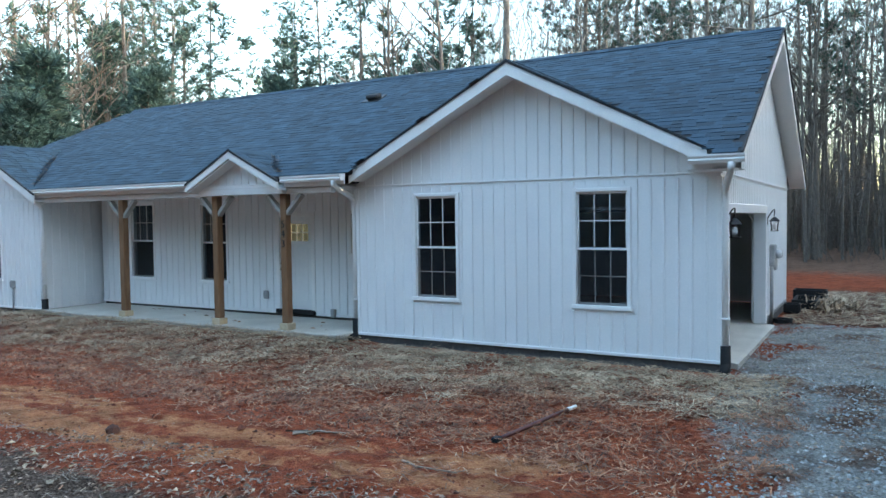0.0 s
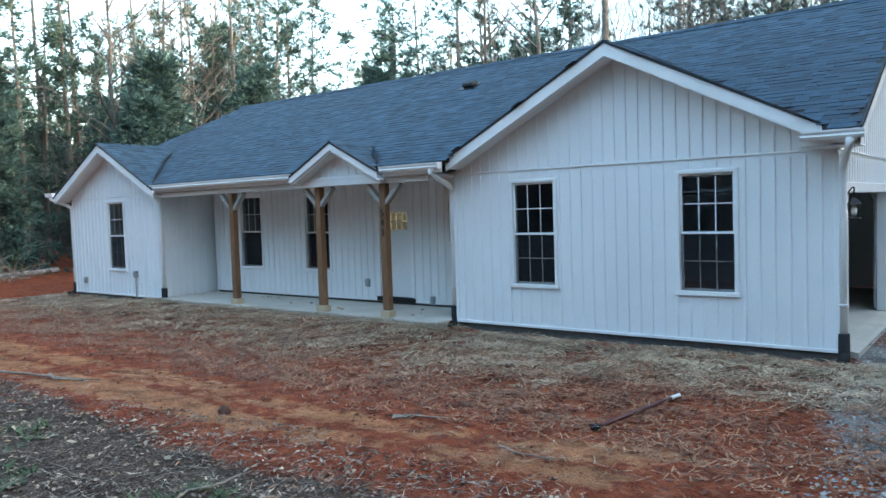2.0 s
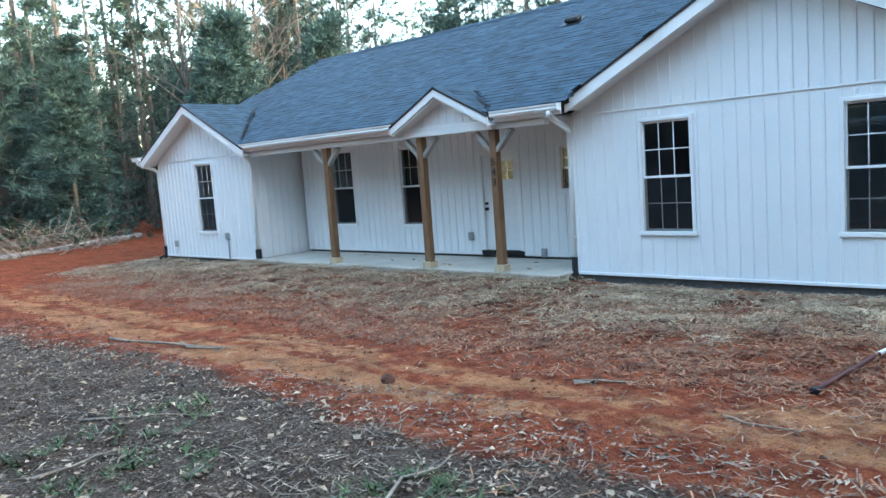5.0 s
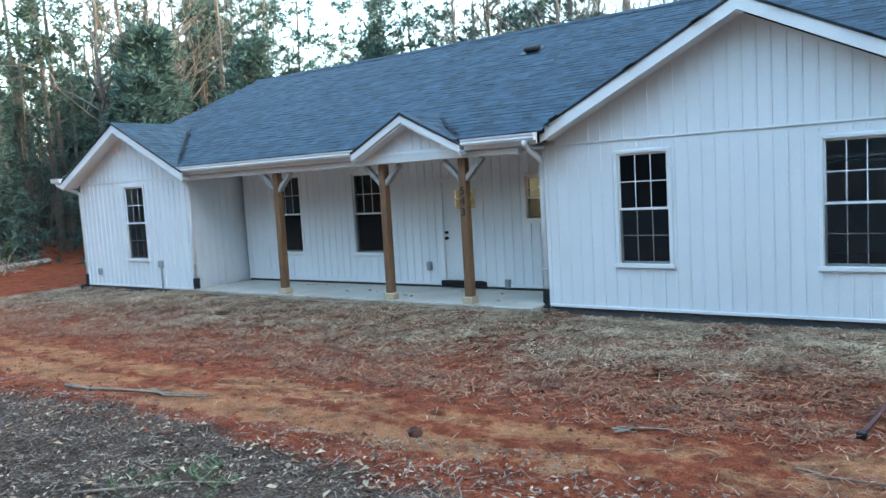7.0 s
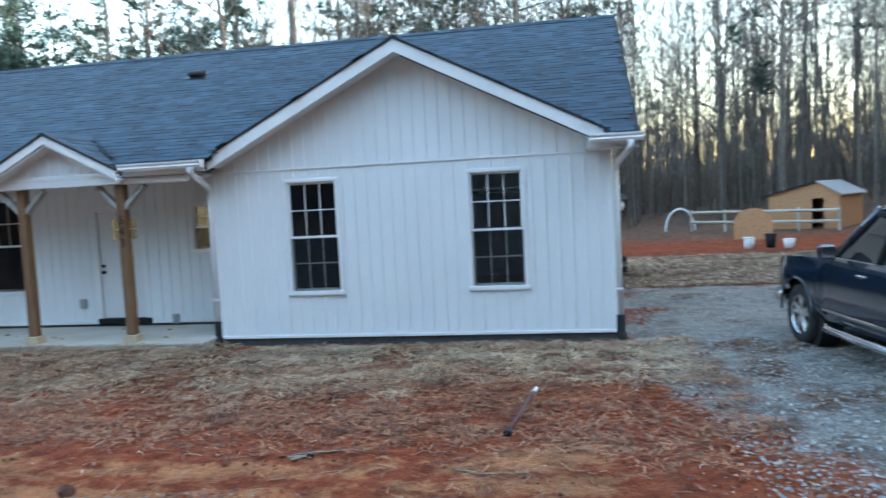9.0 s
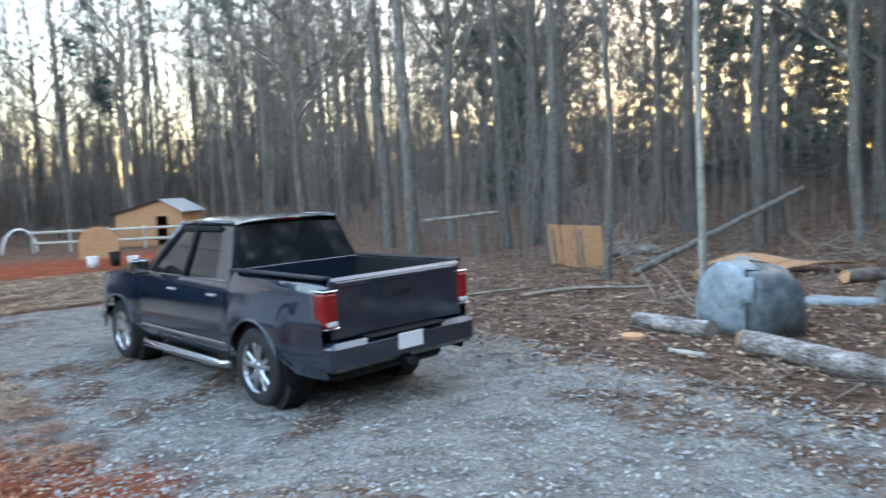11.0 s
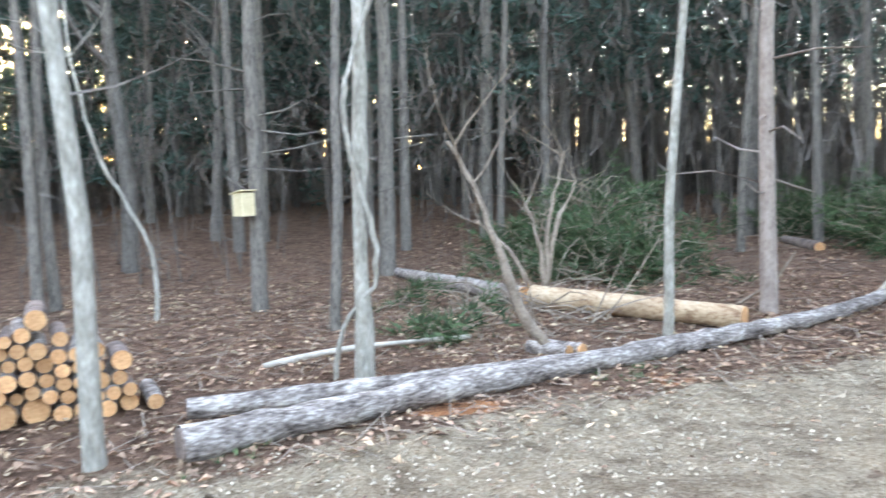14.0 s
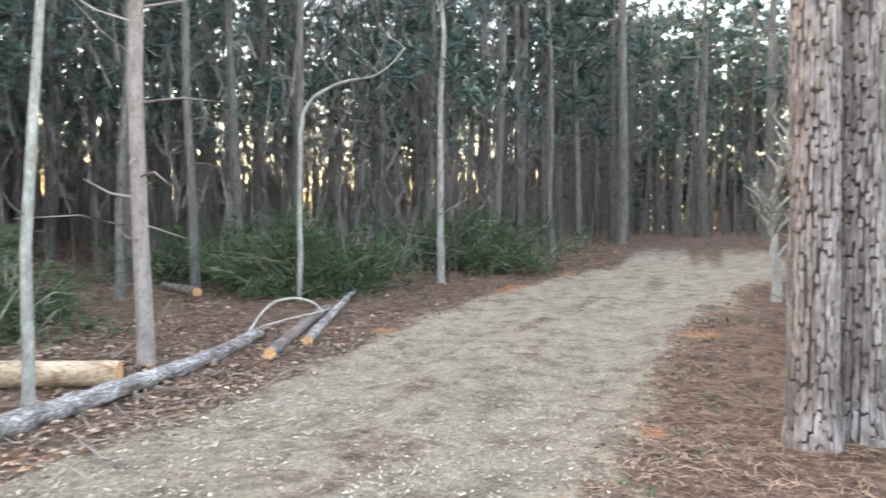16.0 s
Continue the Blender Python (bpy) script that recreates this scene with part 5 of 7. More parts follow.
def belt_z(y):
    if y < 0.56:
        return 1.40
    if y < 0.64:
        return 1.40 - 0.1 * (y - 0.56) / 0.08
    if y < 2.7:
        return 1.30 - 0.02 * (y - 0.64)
    return 1.26 - 0.10 * smoothstep(y, 2.7, 4.6) - 0.12 * smoothstep(y, 4.3, 4.65)


def body_side(s, y0, y1, n, rows=9):
    b = B()
    for i in range(n + 1):
        y = y0 + (y1 - y0) * i / n
        a, c = low_z(y), belt_z(y)
        for j in range(rows + 1):
            z = a + (c - a) * j / rows
            b.v.append((s * side_x(z, y), y, z))
    for i in range(n):
        for j in range(rows):
            q = (i * (rows + 1) + j, i * (rows + 1) + j + 1, (i + 1) * (rows + 1) + j + 1, (i + 1) * (rows + 1) + j)
            b.f.append(q if s > 0 else q[::-1])
    return b


for s in (-1, 1):
    part("bed_side", body_side(s, -1.18, 0.575, 44), "paint", truck, smooth=True)
    part("rear_door", body_side(s, 0.60, 1.62, 30), "paint", truck, smooth=True)
    part("front_door", body_side(s, 1.628, 2.70, 30), "paint", truck, smooth=True)
    part("fender", body_side(s, 2.708, 4.62, 52), "paint", truck, smooth=True)
    for c in (RAX, FAX):
        lip = [(s * (side_x(0.9, c) + 0.004), c + ARCH * math.cos(a), 0.42 + ARCH * math.sin(a)) for a in [math.pi * k / 16 for k in range(17)]]
        part("arch_lip", B().tube(lip, 0.016, 5), "paint", truck, smooth=True)
        part("wheel_well", B().tube([(s * 0.62, c, 0.42), (s * 0.90, c, 0.42)], 0.52, 20), "underbody", truck)
    part("rail_cap", B().cbox(-0.06 + s * 0.87, 0.06 + s * 0.87, -1.18, 0.56, 1.385, 1.415, 0.012), "black", truck)
    part("bed_inner", B().cbox(-0.015 + s * 0.78, 0.015 + s * 0.78, -1.14, 0.52, 0.86, 1.39, 0.005), "black", truck)
    part("side_step", B().tube([(s * 0.93, 0.62, 0.36), (s * 1.0, 0.72, 0.345), (s * 1.0, 2.78, 0.345), (s * 0.93, 2.88, 0.36)], 0.045, 10, flat=0.8), "chrome", truck, "chrome tubular side step", smooth=True)
    part("side_moulding", B().cbox(-0.008 + s * 0.985, 0.008 + s * 0.985, 0.64, 2.9, 0.56, 0.60, 0.006), "chrome", truck, "chrome side moulding")
    for y in (0.82, 1.84):
        part("door_handle", B().cbox(-0.022 + s * 0.975, 0.022 + s * 0.975, y, y + 0.19, 1.085, 1.125, 0.012), "chrome", truck, "chrome door handle")
    part("fender_badge", B().cbox(-0.006 + s * 0.975, 0.006 + s * 0.975, 2.86, 3.02, 1.02, 1.06, 0.004), "chrome", truck)
    part("belt_strip", B().cbox(-0.006 + s * 0.925, 0.006 + s * 0.925, 0.66, 2.66, 1.262, 1.278, 0.004), "chrome", truck)
    mir = part("mirror", B().cbox(-0.11 + s * 1.1, 0.11 + s * 1.1, 2.46, 2.58, 1.27, 1.46, 0.04), "paint", truck, smooth=False)
    part("mirror_glass", B().cbox(-0.09 + s * 1.1, 0.09 + s * 1.1, 2.452, 2.461, 1.29, 1.44, 0.01), "chrome", mir)
    lamp_box = part("tail_light", B().cbox(-0.085 + s * 0.868, 0.085 + s * 0.868, -1.25, -1.05, 0.935, 1.285, 0.035), "redlens", truck, "red tail light with chrome bezel")
    for z0, z1 in ((0.925, 0.942), (1.278, 1.294)):
        part("bezel", B().cbox(-0.08 + s * 0.868, 0.08 + s * 0.868, -1.246, -1.06, z0, z1, 0.006), "chrome", lamp_box)
    part("bezel", B().cbox(-0.004 + s * 0.953, 0.004 + s * 0.953, -1.06, -1.045, 0.93, 1.29, 0.003), "chrome", lamp_box)
    part("reverse_light", B().cbox(-0.06 + s * 0.868, 0.06 + s * 0.868, -1.256, -1.15, 0.955, 1.01, 0.012), "clearlens", lamp_box, "clear reversing light")
    part("mud_flap", B().cbox(-0.12 + s * 0.84, 0.12 + s * 0.84, -0.53, -0.515, 0.3, 0.6, 0.006), "black", truck)
part("tailgate", B().cbox(-0.86, 0.86, -1.225, -1.15, 0.80, 1.40, 0.03), "paint", truck)
part("tailgate_crease", B().cbox(-0.80, 0.80, -1.238, -1.22, 1.30, 1.36, 0.008), "paint", truck)
part("gate_handle", B().cbox(-0.11, 0.11, -1.24, -1.222, 1.14, 1.22, 0.01), "black", truck)
part("plate", B().cbox(-0.16, 0.16, -1.345, -1.335, 0.62, 0.78, 0.004), "white", truck, "plain number plate")
part("bumper", B().cbox(-0.95, 0.95, -1.33, -1.1, 0.52, 0.80, 0.05), "paint", truck, "dark rear bumper")
part("bumper_step", B().cbox(-0.5, 0.5, -1.34, -1.16, 0.795, 0.815, 0.006), "black", truck)
part("hitch", B().cbox(-0.05, 0.05, -1.36, -1.0, 0.44, 0.52, 0.01), "black", truck)
part("bed_floor", B().cbox(-0.78, 0.78, -1.15, 0.53, 0.80, 0.87, 0.005), "black", truck)
part("bed_front", B().cbox(-0.80, 0.80, 0.52, 0.56, 0.86, 1.40, 0.005), "paint", truck)
part("chassis", B().cbox(-0.72, 0.72, -1.05, 4.3, 0.36, 0.62, 0.05).cbox(-0.86, 0.86, 0.6, 2.9, 0.42, 0.7, 0.04), "underbody", truck)
hood = B()
for i in range(13):
    y = 2.62 + (4.62 - 2.62) * i / 12
    for j in range(9):
        u = -1 + 2 * j / 8
        hood.v.append((u * (side_x(belt_z(y), y) + 0.001), y, belt_z(y) + 0.06 * (1 - u ** 4) * smoothstep(y, 4.7, 4.3) - 0.02 * (abs(u) < 0.3)))
for i in range(12):
    for j in range(8):
        hood.f.append((i * 9 + j, i * 9 + j + 1, (i + 1) * 9 + j + 1, (i + 1) * 9 + j))
part("hood", hood, "paint", truck, smooth=True)
part("grille", B().cbox(-0.72, 0.72, 4.52, 4.64, 0.62, 1.06, 0.04), "chrome", truck)
part("front_bumper", B().cbox(-0.9, 0.9, 4.45, 4.72, 0.42, 0.64, 0.06), "chrome", truck)
# cab: roof, pillars and tinted glass
CB = {"rb": (0.90, 0.60, 1.28), "wb": (0.91, 2.76, 1.24), "rt": (0.70, 0.80, 1.89), "wt": (0.69, 2.02, 1.88), "mb": (0.925, 1.62, 1.265), "mt": (0.71, 1.50, 1.895)}
roofb = B()
for i in range(9):
    y = 0.70 + (2.10 - 0.70) * i / 8
    e = 1 - 0.5 * abs(2 * i / 8 - 1) ** 6
    for j in range(9):
        u = -1 + 2 * j / 8
        roofb.v.append((u * 0.735, y, 1.875 + (0.085 - 0.075 * abs(u) ** 4) * e))
for i in range(8):
    for j in range(8):
        roofb.f.append((i * 9 + j, i * 9 + j + 1, (i + 1) * 9 + j + 1, (i + 1) * 9 + j))
part("roof_panel", roofb, "paint", truck, smooth=True)
part("headliner", B().box(-0.70, 0.70, 0.78, 2.04, 1.865, 1.875), "underbody", truck)


def sx(k, s):
    return (s * CB[k][0], CB[k][1], CB[k][2])


for s in (-1, 1):
    part("front_pillar", B().tube([sx("wb", s), sx("wt", s)], 0.05, 8), "paint", truck, smooth=True)
    part("rear_pillar", B().add(
        [(s * 0.905, 0.58, 1.27), (s * 0.91, 0.90, 1.27), (s * 0.71, 1.0, 1.89), (s * 0.70, 0.78, 1.89), (s * 0.86, 0.585, 1.27), (s * 0.66, 0.785, 1.89)],
        [(0, 1, 2, 3) if s > 0 else (3, 2, 1, 0), (0, 3, 5, 4) if s > 0 else (4, 5, 3, 0)]), "paint", truck)
    part("door_pillar", B().tube([(s * 0.925, 1.64, 1.27), (s * 0.715, 1.58, 1.89)], 0.035, 8), "black", truck, smooth=True)
    part("roof_rail", B().tube([sx("rt", s), (s * 0.725, 1.4, 1.905), sx("wt", s)], 0.035, 8), "paint", truck, smooth=True)
    part("rear_side_glass", B().add([(s * 0.907, 0.88, 1.275), (s * 0.915, 1.62, 1.275), (s * 0.708, 1.57, 1.875), (s * 0.702, 0.99, 1.875)], [(0, 1, 2, 3) if s > 0 else (3, 2, 1, 0)]), "tint", truck)
    part("front_side_glass", B().add([(s * 0.915, 1.66, 1.275), (s * 0.905, 2.70, 1.25), (s * 0.69, 2.0, 1.865), (s * 0.708, 1.60, 1.875)], [(0, 1, 2, 3) if s > 0 else (3, 2, 1, 0)]), "tint", truck)
    for y0, y1 in ((1.0, 1.55), (1.62, 1.98)):
        part("window_visor", B().cbox(-0.02 + s * 0.745, 0.02 + s * 0.745, y0, y1, 1.80, 1.86, 0.01), "black", truck)
part("rear_glass", B().add([(-0.86, 0.60, 1.29), (0.86, 0.60, 1.29), (0.67, 0.79, 1.875), (-0.67, 0.79, 1.875)], [(0, 1, 2, 3)]), "tint", truck)
part("windscreen", B().add([(-0.88, 2.74, 1.24), (0.88, 2.74, 1.24), (0.66, 2.03, 1.87), (-0.66, 2.03, 1.87)], [(3, 2, 1, 0)]), "tint", truck)
part("cab_back", B().cbox(-0.90, 0.90, 0.575, 0.60, 0.7, 1.30, 0.01), "paint", truck)
part("dashboard", B().cbox(-0.85, 0.85, 2.3, 2.75, 0.9, 1.2, 0.05), "underbody", truck)
part("brake_light", B().cbox(-0.14, 0.14, 0.735, 0.775, 1.885, 1.925, 0.01), "redlens", truck, "red high brake light")
part("antenna", B().tube([(0.75, 3.0, 1.2), (0.76, 2.9, 1.95)], 0.004, 5), "black", truck)

tyre_b = B()
prof = [(-0.13, 0.27), (-0.14, 0.33), (-0.13, 0.385), (-0.10, 0.41), (0.10, 0.41), (0.13, 0.385), (0.14, 0.33), (0.13, 0.27)]
for k in range(40):
    a = 2 * math.pi * k / 40
    for x, r in prof:
        rr = r + (0.004 if k % 2 and r > 0.4 else 0)
        tyre_b.v.append((x, rr * math.cos(a), rr * math.sin(a)))
for k in range(40):
    for j in range(7):
        tyre_b.f.append((k * 8 + j, ((k + 1) % 40) * 8 + j, ((k + 1) % 40) * 8 + j + 1, k * 8 + j + 1))
tyre_me = tyre_b.mesh("tyre", True)
rim_me = B().tube([(-0.10, 0, 0), (0.06, 0, 0), (0.10, 0, 0), (0.125, 0, 0)], [0.27, 0.26, 0.262, 0.275], 36, cap=False).mesh("rim", True)
disc_me = B().tube([(0.02, 0, 0), (0.03, 0, 0)], 0.25, 28).mesh("brake_disc")
hub_me = B().tube([(0.03, 0, 0), (0.09, 0, 0), (0.115, 0, 0)], [0.09, 0.08, 0.05], 16).mesh("hub", True)
spoke_b = B()
for d in (-1, 1):
    spoke_b.cbox(-0.014, 0.026, -0.027, 0.027, 0.05, 0.268, 0.01, pose(0.085, 0, 0, d * 13, 0, 0))
spoke_me = spoke_b.mesh("spoke")
for s in (-1, 1):
    for c in (RAX, FAX):
        wh = thing("wheel", "", "")
        wh.parent = truck
        tagged(wh, "black tyre on polished five-spoke alloy rim")
        wh.matrix_basis = pose(s * 0.86, c, 0.41, 0, 0, 0 if s > 0 else 180)
        part("tyre", tyre_me, "tyre", wh)
        part("rim", rim_me, "alloy", wh)
        part("brake_disc", disc_me, "underbody", wh)
        part("hub", hub_me, "alloy", wh)
        for k in range(5):
            sp = part("spoke", spoke_me, "alloy", wh)
            sp.matrix_basis = pose(0, 0, 0, 72 * k, 0, 0)


# ---------------------------------------------------------------- logs
def log_thing(name, pts, radii, bark, label, group="", lumpy=0.085, seed=0, sides=16, lift=True, end="cutwood"):
    """A felled stem on the ground: barked surface with knots, pale cut ends with a bark rim."""
    rnd = random.Random(seed)
    pts = [Vector(p) for p in pts]
    t = thing(name, label, "log", group=group)
    fine, rad = [], []
    for i in range(len(pts) - 1):
        n = max(2, int((pts[i + 1] - pts[i]).length / 0.22))
        for k in range(n):
            f = k / n
            fine.append(pts[i].lerp(pts[i + 1], f))
            rad.append(radii[i] * (1 - f) + radii[i + 1] * f)
    fine.append(pts[-1])
    rad.append(radii[-1])
    if lift:
        fine = [Vector((p.x, p.y, ground_z(p.x, p.y) + r * 0.8 + p.z)) for p, r in zip(fine, rad)]
    b = B().tube(fine, rad, sides, cap=False)
    b.v = [tuple(Vector(v) + Vector((noise.noise(Vector(v) * 5), noise.noise(Vector(v) * 5 + Vector((9, 0, 0))), noise.noise(Vector(v) * 5 + Vector((0, 9, 0))))) * rad[i // sides] * lumpy * 2.2) for i, v in enumerate(b.v)]
    part("bark", b, bark, t, smooth=True)
    for p, q, r in ((fine[0], fine[1], rad[0]), (fine[-1], fine[-2], rad[-1])):
        d = (p - q).normalized()
        c = B().tube([p - d * 0.02, p + d * 0.006], r * 0.95, sides)
        part("cut_end", c, end, t, "pale sawn end" if end == "cutwood" else "weathered end")
    return t


log_thing("felled_log", [(8.75, -4.2, 0), (8.68, -5.5, 0)], [0.12, 0.13], "logbark", "grey weathered log lying in leaf litter", seed=1, end="deadwood")
log_thing("felled_log", [(8.42, -6.15, 0), (7.72, -9.02, 0)], [0.14, 0.155], "logbark", "grey-white weathered log lying along the drive", seed=2)
log_thing("felled_log", [(7.62, -9.2, 0), (7.85, -10.3, 0)], [0.14, 0.125], "logbrown", "brown-barked log lying along the drive", seed=3)
log_thing("felled_log", [(6.95, -12.28, 0), (7.28, -14.8, 0), (7.42, -17.4, 0), (7.92, -23.1, 0)], [0.145, 0.138, 0.128, 0.1], "logbark", "long grey felled trunk lying along the drive", seed=4, end="logbrown", lumpy=0.13)
log_thing("felled_log", [(8.05, -12.5, 0), (7.75, -15.0, 0), (7.68, -16.6, 0)], [0.105, 0.1, 0.085], "logbark", "slim grey log lying behind a longer trunk", seed=5, end="logbrown")
log_thing("peeled_log", [(8.05, -19.95, 0.02), (11.2, -18.55, 0.05)], [0.165, 0.19], "peeled", "thick peeled pale log lying in the brush", seed=6, lumpy=0.03)
log_thing("felled_log", [(11.35, -18.48, 0.05), (13.9, -18.15, 0.1), (16.6, -18.45, 0)], [0.17, 0.14, 0.11], "logbark", "broken weathered trunk behind the peeled log", seed=7)
log_thing("felled_log", [(7.0, -21.9, 0), (7.9, -25.6, 0)], [0.10, 0.08], "logbrown", "dark slim log with fresh sawn end beside the drive", seed=8)
log_thing("felled_log", [(6.85, -22.8, 0), (8.35, -27.9, 0)], [0.085, 0.07], "logbark", "slim grey log with fresh sawn end beside the drive", seed=9)
log_thing("felled_log", [(13.4, -27.6, 0), (11.8, -26.75, 0)], [0.11, 0.12], "logbrown", "short log lying in the litter", seed=10)
for dy in (-0.1, 0.1):
    log_thing("cut_log", [(7.95, -16.95 + dy, 0), (8.5, -16.75 + dy, 0)], [0.095, 0.09], "logbark", "short sawn log behind the long trunk", seed=11 + int(dy * 10))
log_thing("felled_log", [(12.9, -2.4, 0.05), (17.0, -0.9, 0.1)], [0.14, 0.1], "logbrown", "dark fallen log beneath the board", seed=13)
log_thing("felled_log", [(14.2, -4.6, 0.05), (20.5, -7.2, 0.05)], [0.13, 0.1], "logbrown", "dark fallen trunk in the wood", seed=14)
log_thing("felled_log", [(14.5, 3.4, 0), (16.8, 1.6, 0)], [0.16, 0.15], "logbark", "log lying behind the boards", seed=15)
log_thing("felled_log", [(14.9, 2.2, 0.1), (17.2, 3.2, 0.12)], [0.13, 0.12], "logbrown", "crossing log behind the boards", seed=16)
log_thing("fallen_pole", [(13.0, -0.6, -0.08), (16.9, -2.35, 1.62)], [0.085, 0.055], "bark", "slender fallen pole leaning up into the trees", seed=17, lift=False)
log_thing("fallen_pole", [(18.0, -4.0, -0.1), (18.0, -7.2, 1.0)], [0.06, 0.04], "bark", "thin leaning pole among the trees", seed=18, lift=False)
log_thing("fallen_pole", [(14.1, 9.0, 0.88), (17.8, 9.0, 1.02)], [0.055, 0.045], "palewood", "pale thin pole caught level between trees", seed=23, lift=False)
log_thing("felled_log", [(-31.0, 4.0, 0), (-27.5, -4.0, 0)], [0.13, 0.1], "logbark", "pale fallen trunk at the wood's edge", seed=19)
log_thing("stump", [(8.62, -8.36, -0.14), (8.62, -8.34, 0.1)], [0.2, 0.13], "logbark", "low grey weathered stump by the tree", seed=20, end="deadwood")
# split length with pale side
slab = thing("wood_slice", "thin round slice of cut wood lying on leaf litter", "wood slice")
part("slice", B().tube([(8.0, -4.75, ground_z(8.0, -4.75) + 0.01), (8.0, -4.75, ground_z(8.0, -4.75) + 0.06)], 0.16, 14), "cutwood", slab)
part_log = thing("split_wood", "pale split piece of wood lying beside a log", "split wood")
part("piece", B().cbox(-0.06, 0.05, -0.17, 0.2, 0.02, 0.12, 0.02, pose(7.86, -10.5, ground_z(7.86, -10.5), -6, 0, 5)).cbox(-0.02, 0.07, -0.24, 0.15, 0.0, 0.06, 0.015, pose(7.86, -10.5, ground_z(7.86, -10.5), 4, 0, -8)), "cutwood", part_log)

# the stack of firewood: rounds piled with sawn ends to the drive
rnd = random.Random(31)
stack = []
bottom = [(-9.95, 0.075), (-10.15, 0.08), (-10.42, 0.09)] + [(-10.72, 0.125), (-10.98, 0.125), (-11.25, 0.125)] + [(-11.47, 0.085), (-11.65, 0.09), (-11.85, 0.085), (-12.05, 0.09), (-12.28, 0.08)]
stack += [(y, r, r) for y, r in bottom]
for row in range(1, 6):
    y = -9.85 - 0.12 * row - (0.06 if row % 2 else 0)
    end = -12.3 + 0.17 * row
    while y > end:
        r = rnd.choice((0.06, 0.07, 0.075, 0.085))
        y -= r
        z = r
        for yy, zz, rr in stack:
            if abs(yy - y) < r + rr - 0.004:
                z = max(z, zz + math.sqrt((r + rr) ** 2 - (yy - y) ** 2) * 0.97)
        limit = 0.80 * smoothstep(-y, 9.3, 10.6) + 0.05 if y > -11.2 else 0.84 - 0.36 * smoothstep(-y, 11.6, 12.4)
        if z + r < limit + 0.08:
            stack.append((y, z, r))
        y -= r + 0.004
for y, r in ((-10.85, 0.1), (-11.3, 0.1), (-11.78, 0.085), (-12.0, 0.1)):
    z = r
    for yy, zz, rr in stack:
        if abs(yy - y) < r + rr - 0.004:
            z = max(z, zz + math.sqrt((r + rr) ** 2 - (yy - y) ** 2) * 0.97)
    stack.append((y, z, r))
for k, (y, z, r) in enumerate(stack):
    x = 8.55 + rnd.uniform(-0.08, 0.08)
    ln = rnd.uniform(0.55, 0.75)
    g = ground_z(8.6, y)
    t = thing("firewood_log", "round firewood log in the stack with pale sawn end", "firewood", group="firewood logs in the stack")
    yaw = rnd.uniform(-0.06, 0.06)
    a, c = Vector((x, y, g + z)), Vector((x + ln, y + yaw, g + z + rnd.uniform(-0.01, 0.03)))
    bb = B().tube([a, a.lerp(c, 0.5), c], [r, r * 1.02, r], 12, cap=False)
    part("bark", bb, ("logbark", "logbrown")[k % 2], t, smooth=True)
    for p, q in ((a, c), (c, a)):
        d = (p - q).normalized()
        part("cut_end", B().tube([p - d * 0.02, p + d * 0.004], r * 0.95, 12), "cutwood", t)

# ---------------------------------------------------------------- boards, sheets and the covered heap
for k, (p, w, h, rz) in enumerate((((13.75, 2.45), 0.55, 1.08, 62), ((13.6, 1.35), 1.35, 1.08, 68))):
    bd = thing("strand_board", "tan strand board standing on edge in the litter", "board", group="boards at the wood's edge")
    bd.matrix_basis = pose(p[0], p[1], ground_z(*p) - 0.02, 0, 0, 0) @ pose(0, 0, 0, 0, 0, rz + 22) @ pose(0, 0, 0, -8, 0, 0)
    part("sheet", B().cbox(-w / 2, w / 2, -0.008, 0.008, 0, h, 0.002), "osb", bd)
    part("prop", B().cbox(-0.04, 0.04, 0.01, 0.05, 0, h * 0.9, 0.004), "deadwood", bd)
sheet = B()
for i in range(13):
    for j in range(7):
        u, v = i / 12, j / 6
        x, y = 13.7 + 2.3 * u + 0.5 * v, -1.8 - 1.2 * u - 1.1 * v
        sheet.v.append((x, y, ground_z(x, y) + 0.2 + 0.2 * math.sin(math.pi * min(1, u * 1.05)) - 0.12 * v + 0.06 * math.sin(5 * u + 3 * v)))
for i in range(12):
    for j in range(6):
        sheet.f.append((i * 7 + j, i * 7 + j + 1, (i + 1) * 7 + j + 1, (i + 1) * 7 + j))
bd = thing("bent_board", "warped tan strand board draped over fallen logs", "board")
so = part("sheet", sheet, "osb", bd)
so.modifiers.new("thick", "SOLIDIFY").thickness = 0.014


def heap_mesh(cx, cy, ax, ay, h, seed, rough, power=2.6, rz=0.0, wide=0.45, tall=0.8):
    """A lumpy closed mound on the ground."""
    b = B()
    n, m = 36, 12
    for j in range(m + 1):
        f = j / m
        for i in range(n):
            a = 2 * math.pi * i / n
            ca, sa = math.cos(a), math.sin(a)
            r = (abs(ca) ** power + abs(sa) ** power) ** (-1 / power)
            prof = max(0.0, math.cos(f * math.pi / 2)) ** wide
            x, y = ax * r * ca * prof, ay * r * sa * prof
            x, y = x * math.cos(rz) - y * math.sin(rz), x * math.sin(rz) + y * math.cos(rz)
            z = h * math.sin(f * math.pi / 2) ** tall
            q = Vector((cx + x, cy + y, z))
            k = noise.noise(q * 1.6 + Vector((seed, 0, 0))) * rough + noise.noise(q * 5 + Vector((seed, 3, 0))) * rough * 0.45
            b.v.append((q.x + x * k * 0.5, q.y + y * k * 0.5, ground_z(q.x, q.y) - 0.03 + z * (1 + k * 0.6)))
    for j in range(m):
        for i in range(n):
            b.f.append((j * n + i, j * n + (i + 1) % n, (j + 1) * n + (i + 1) % n, (j + 1) * n + i))
    return b


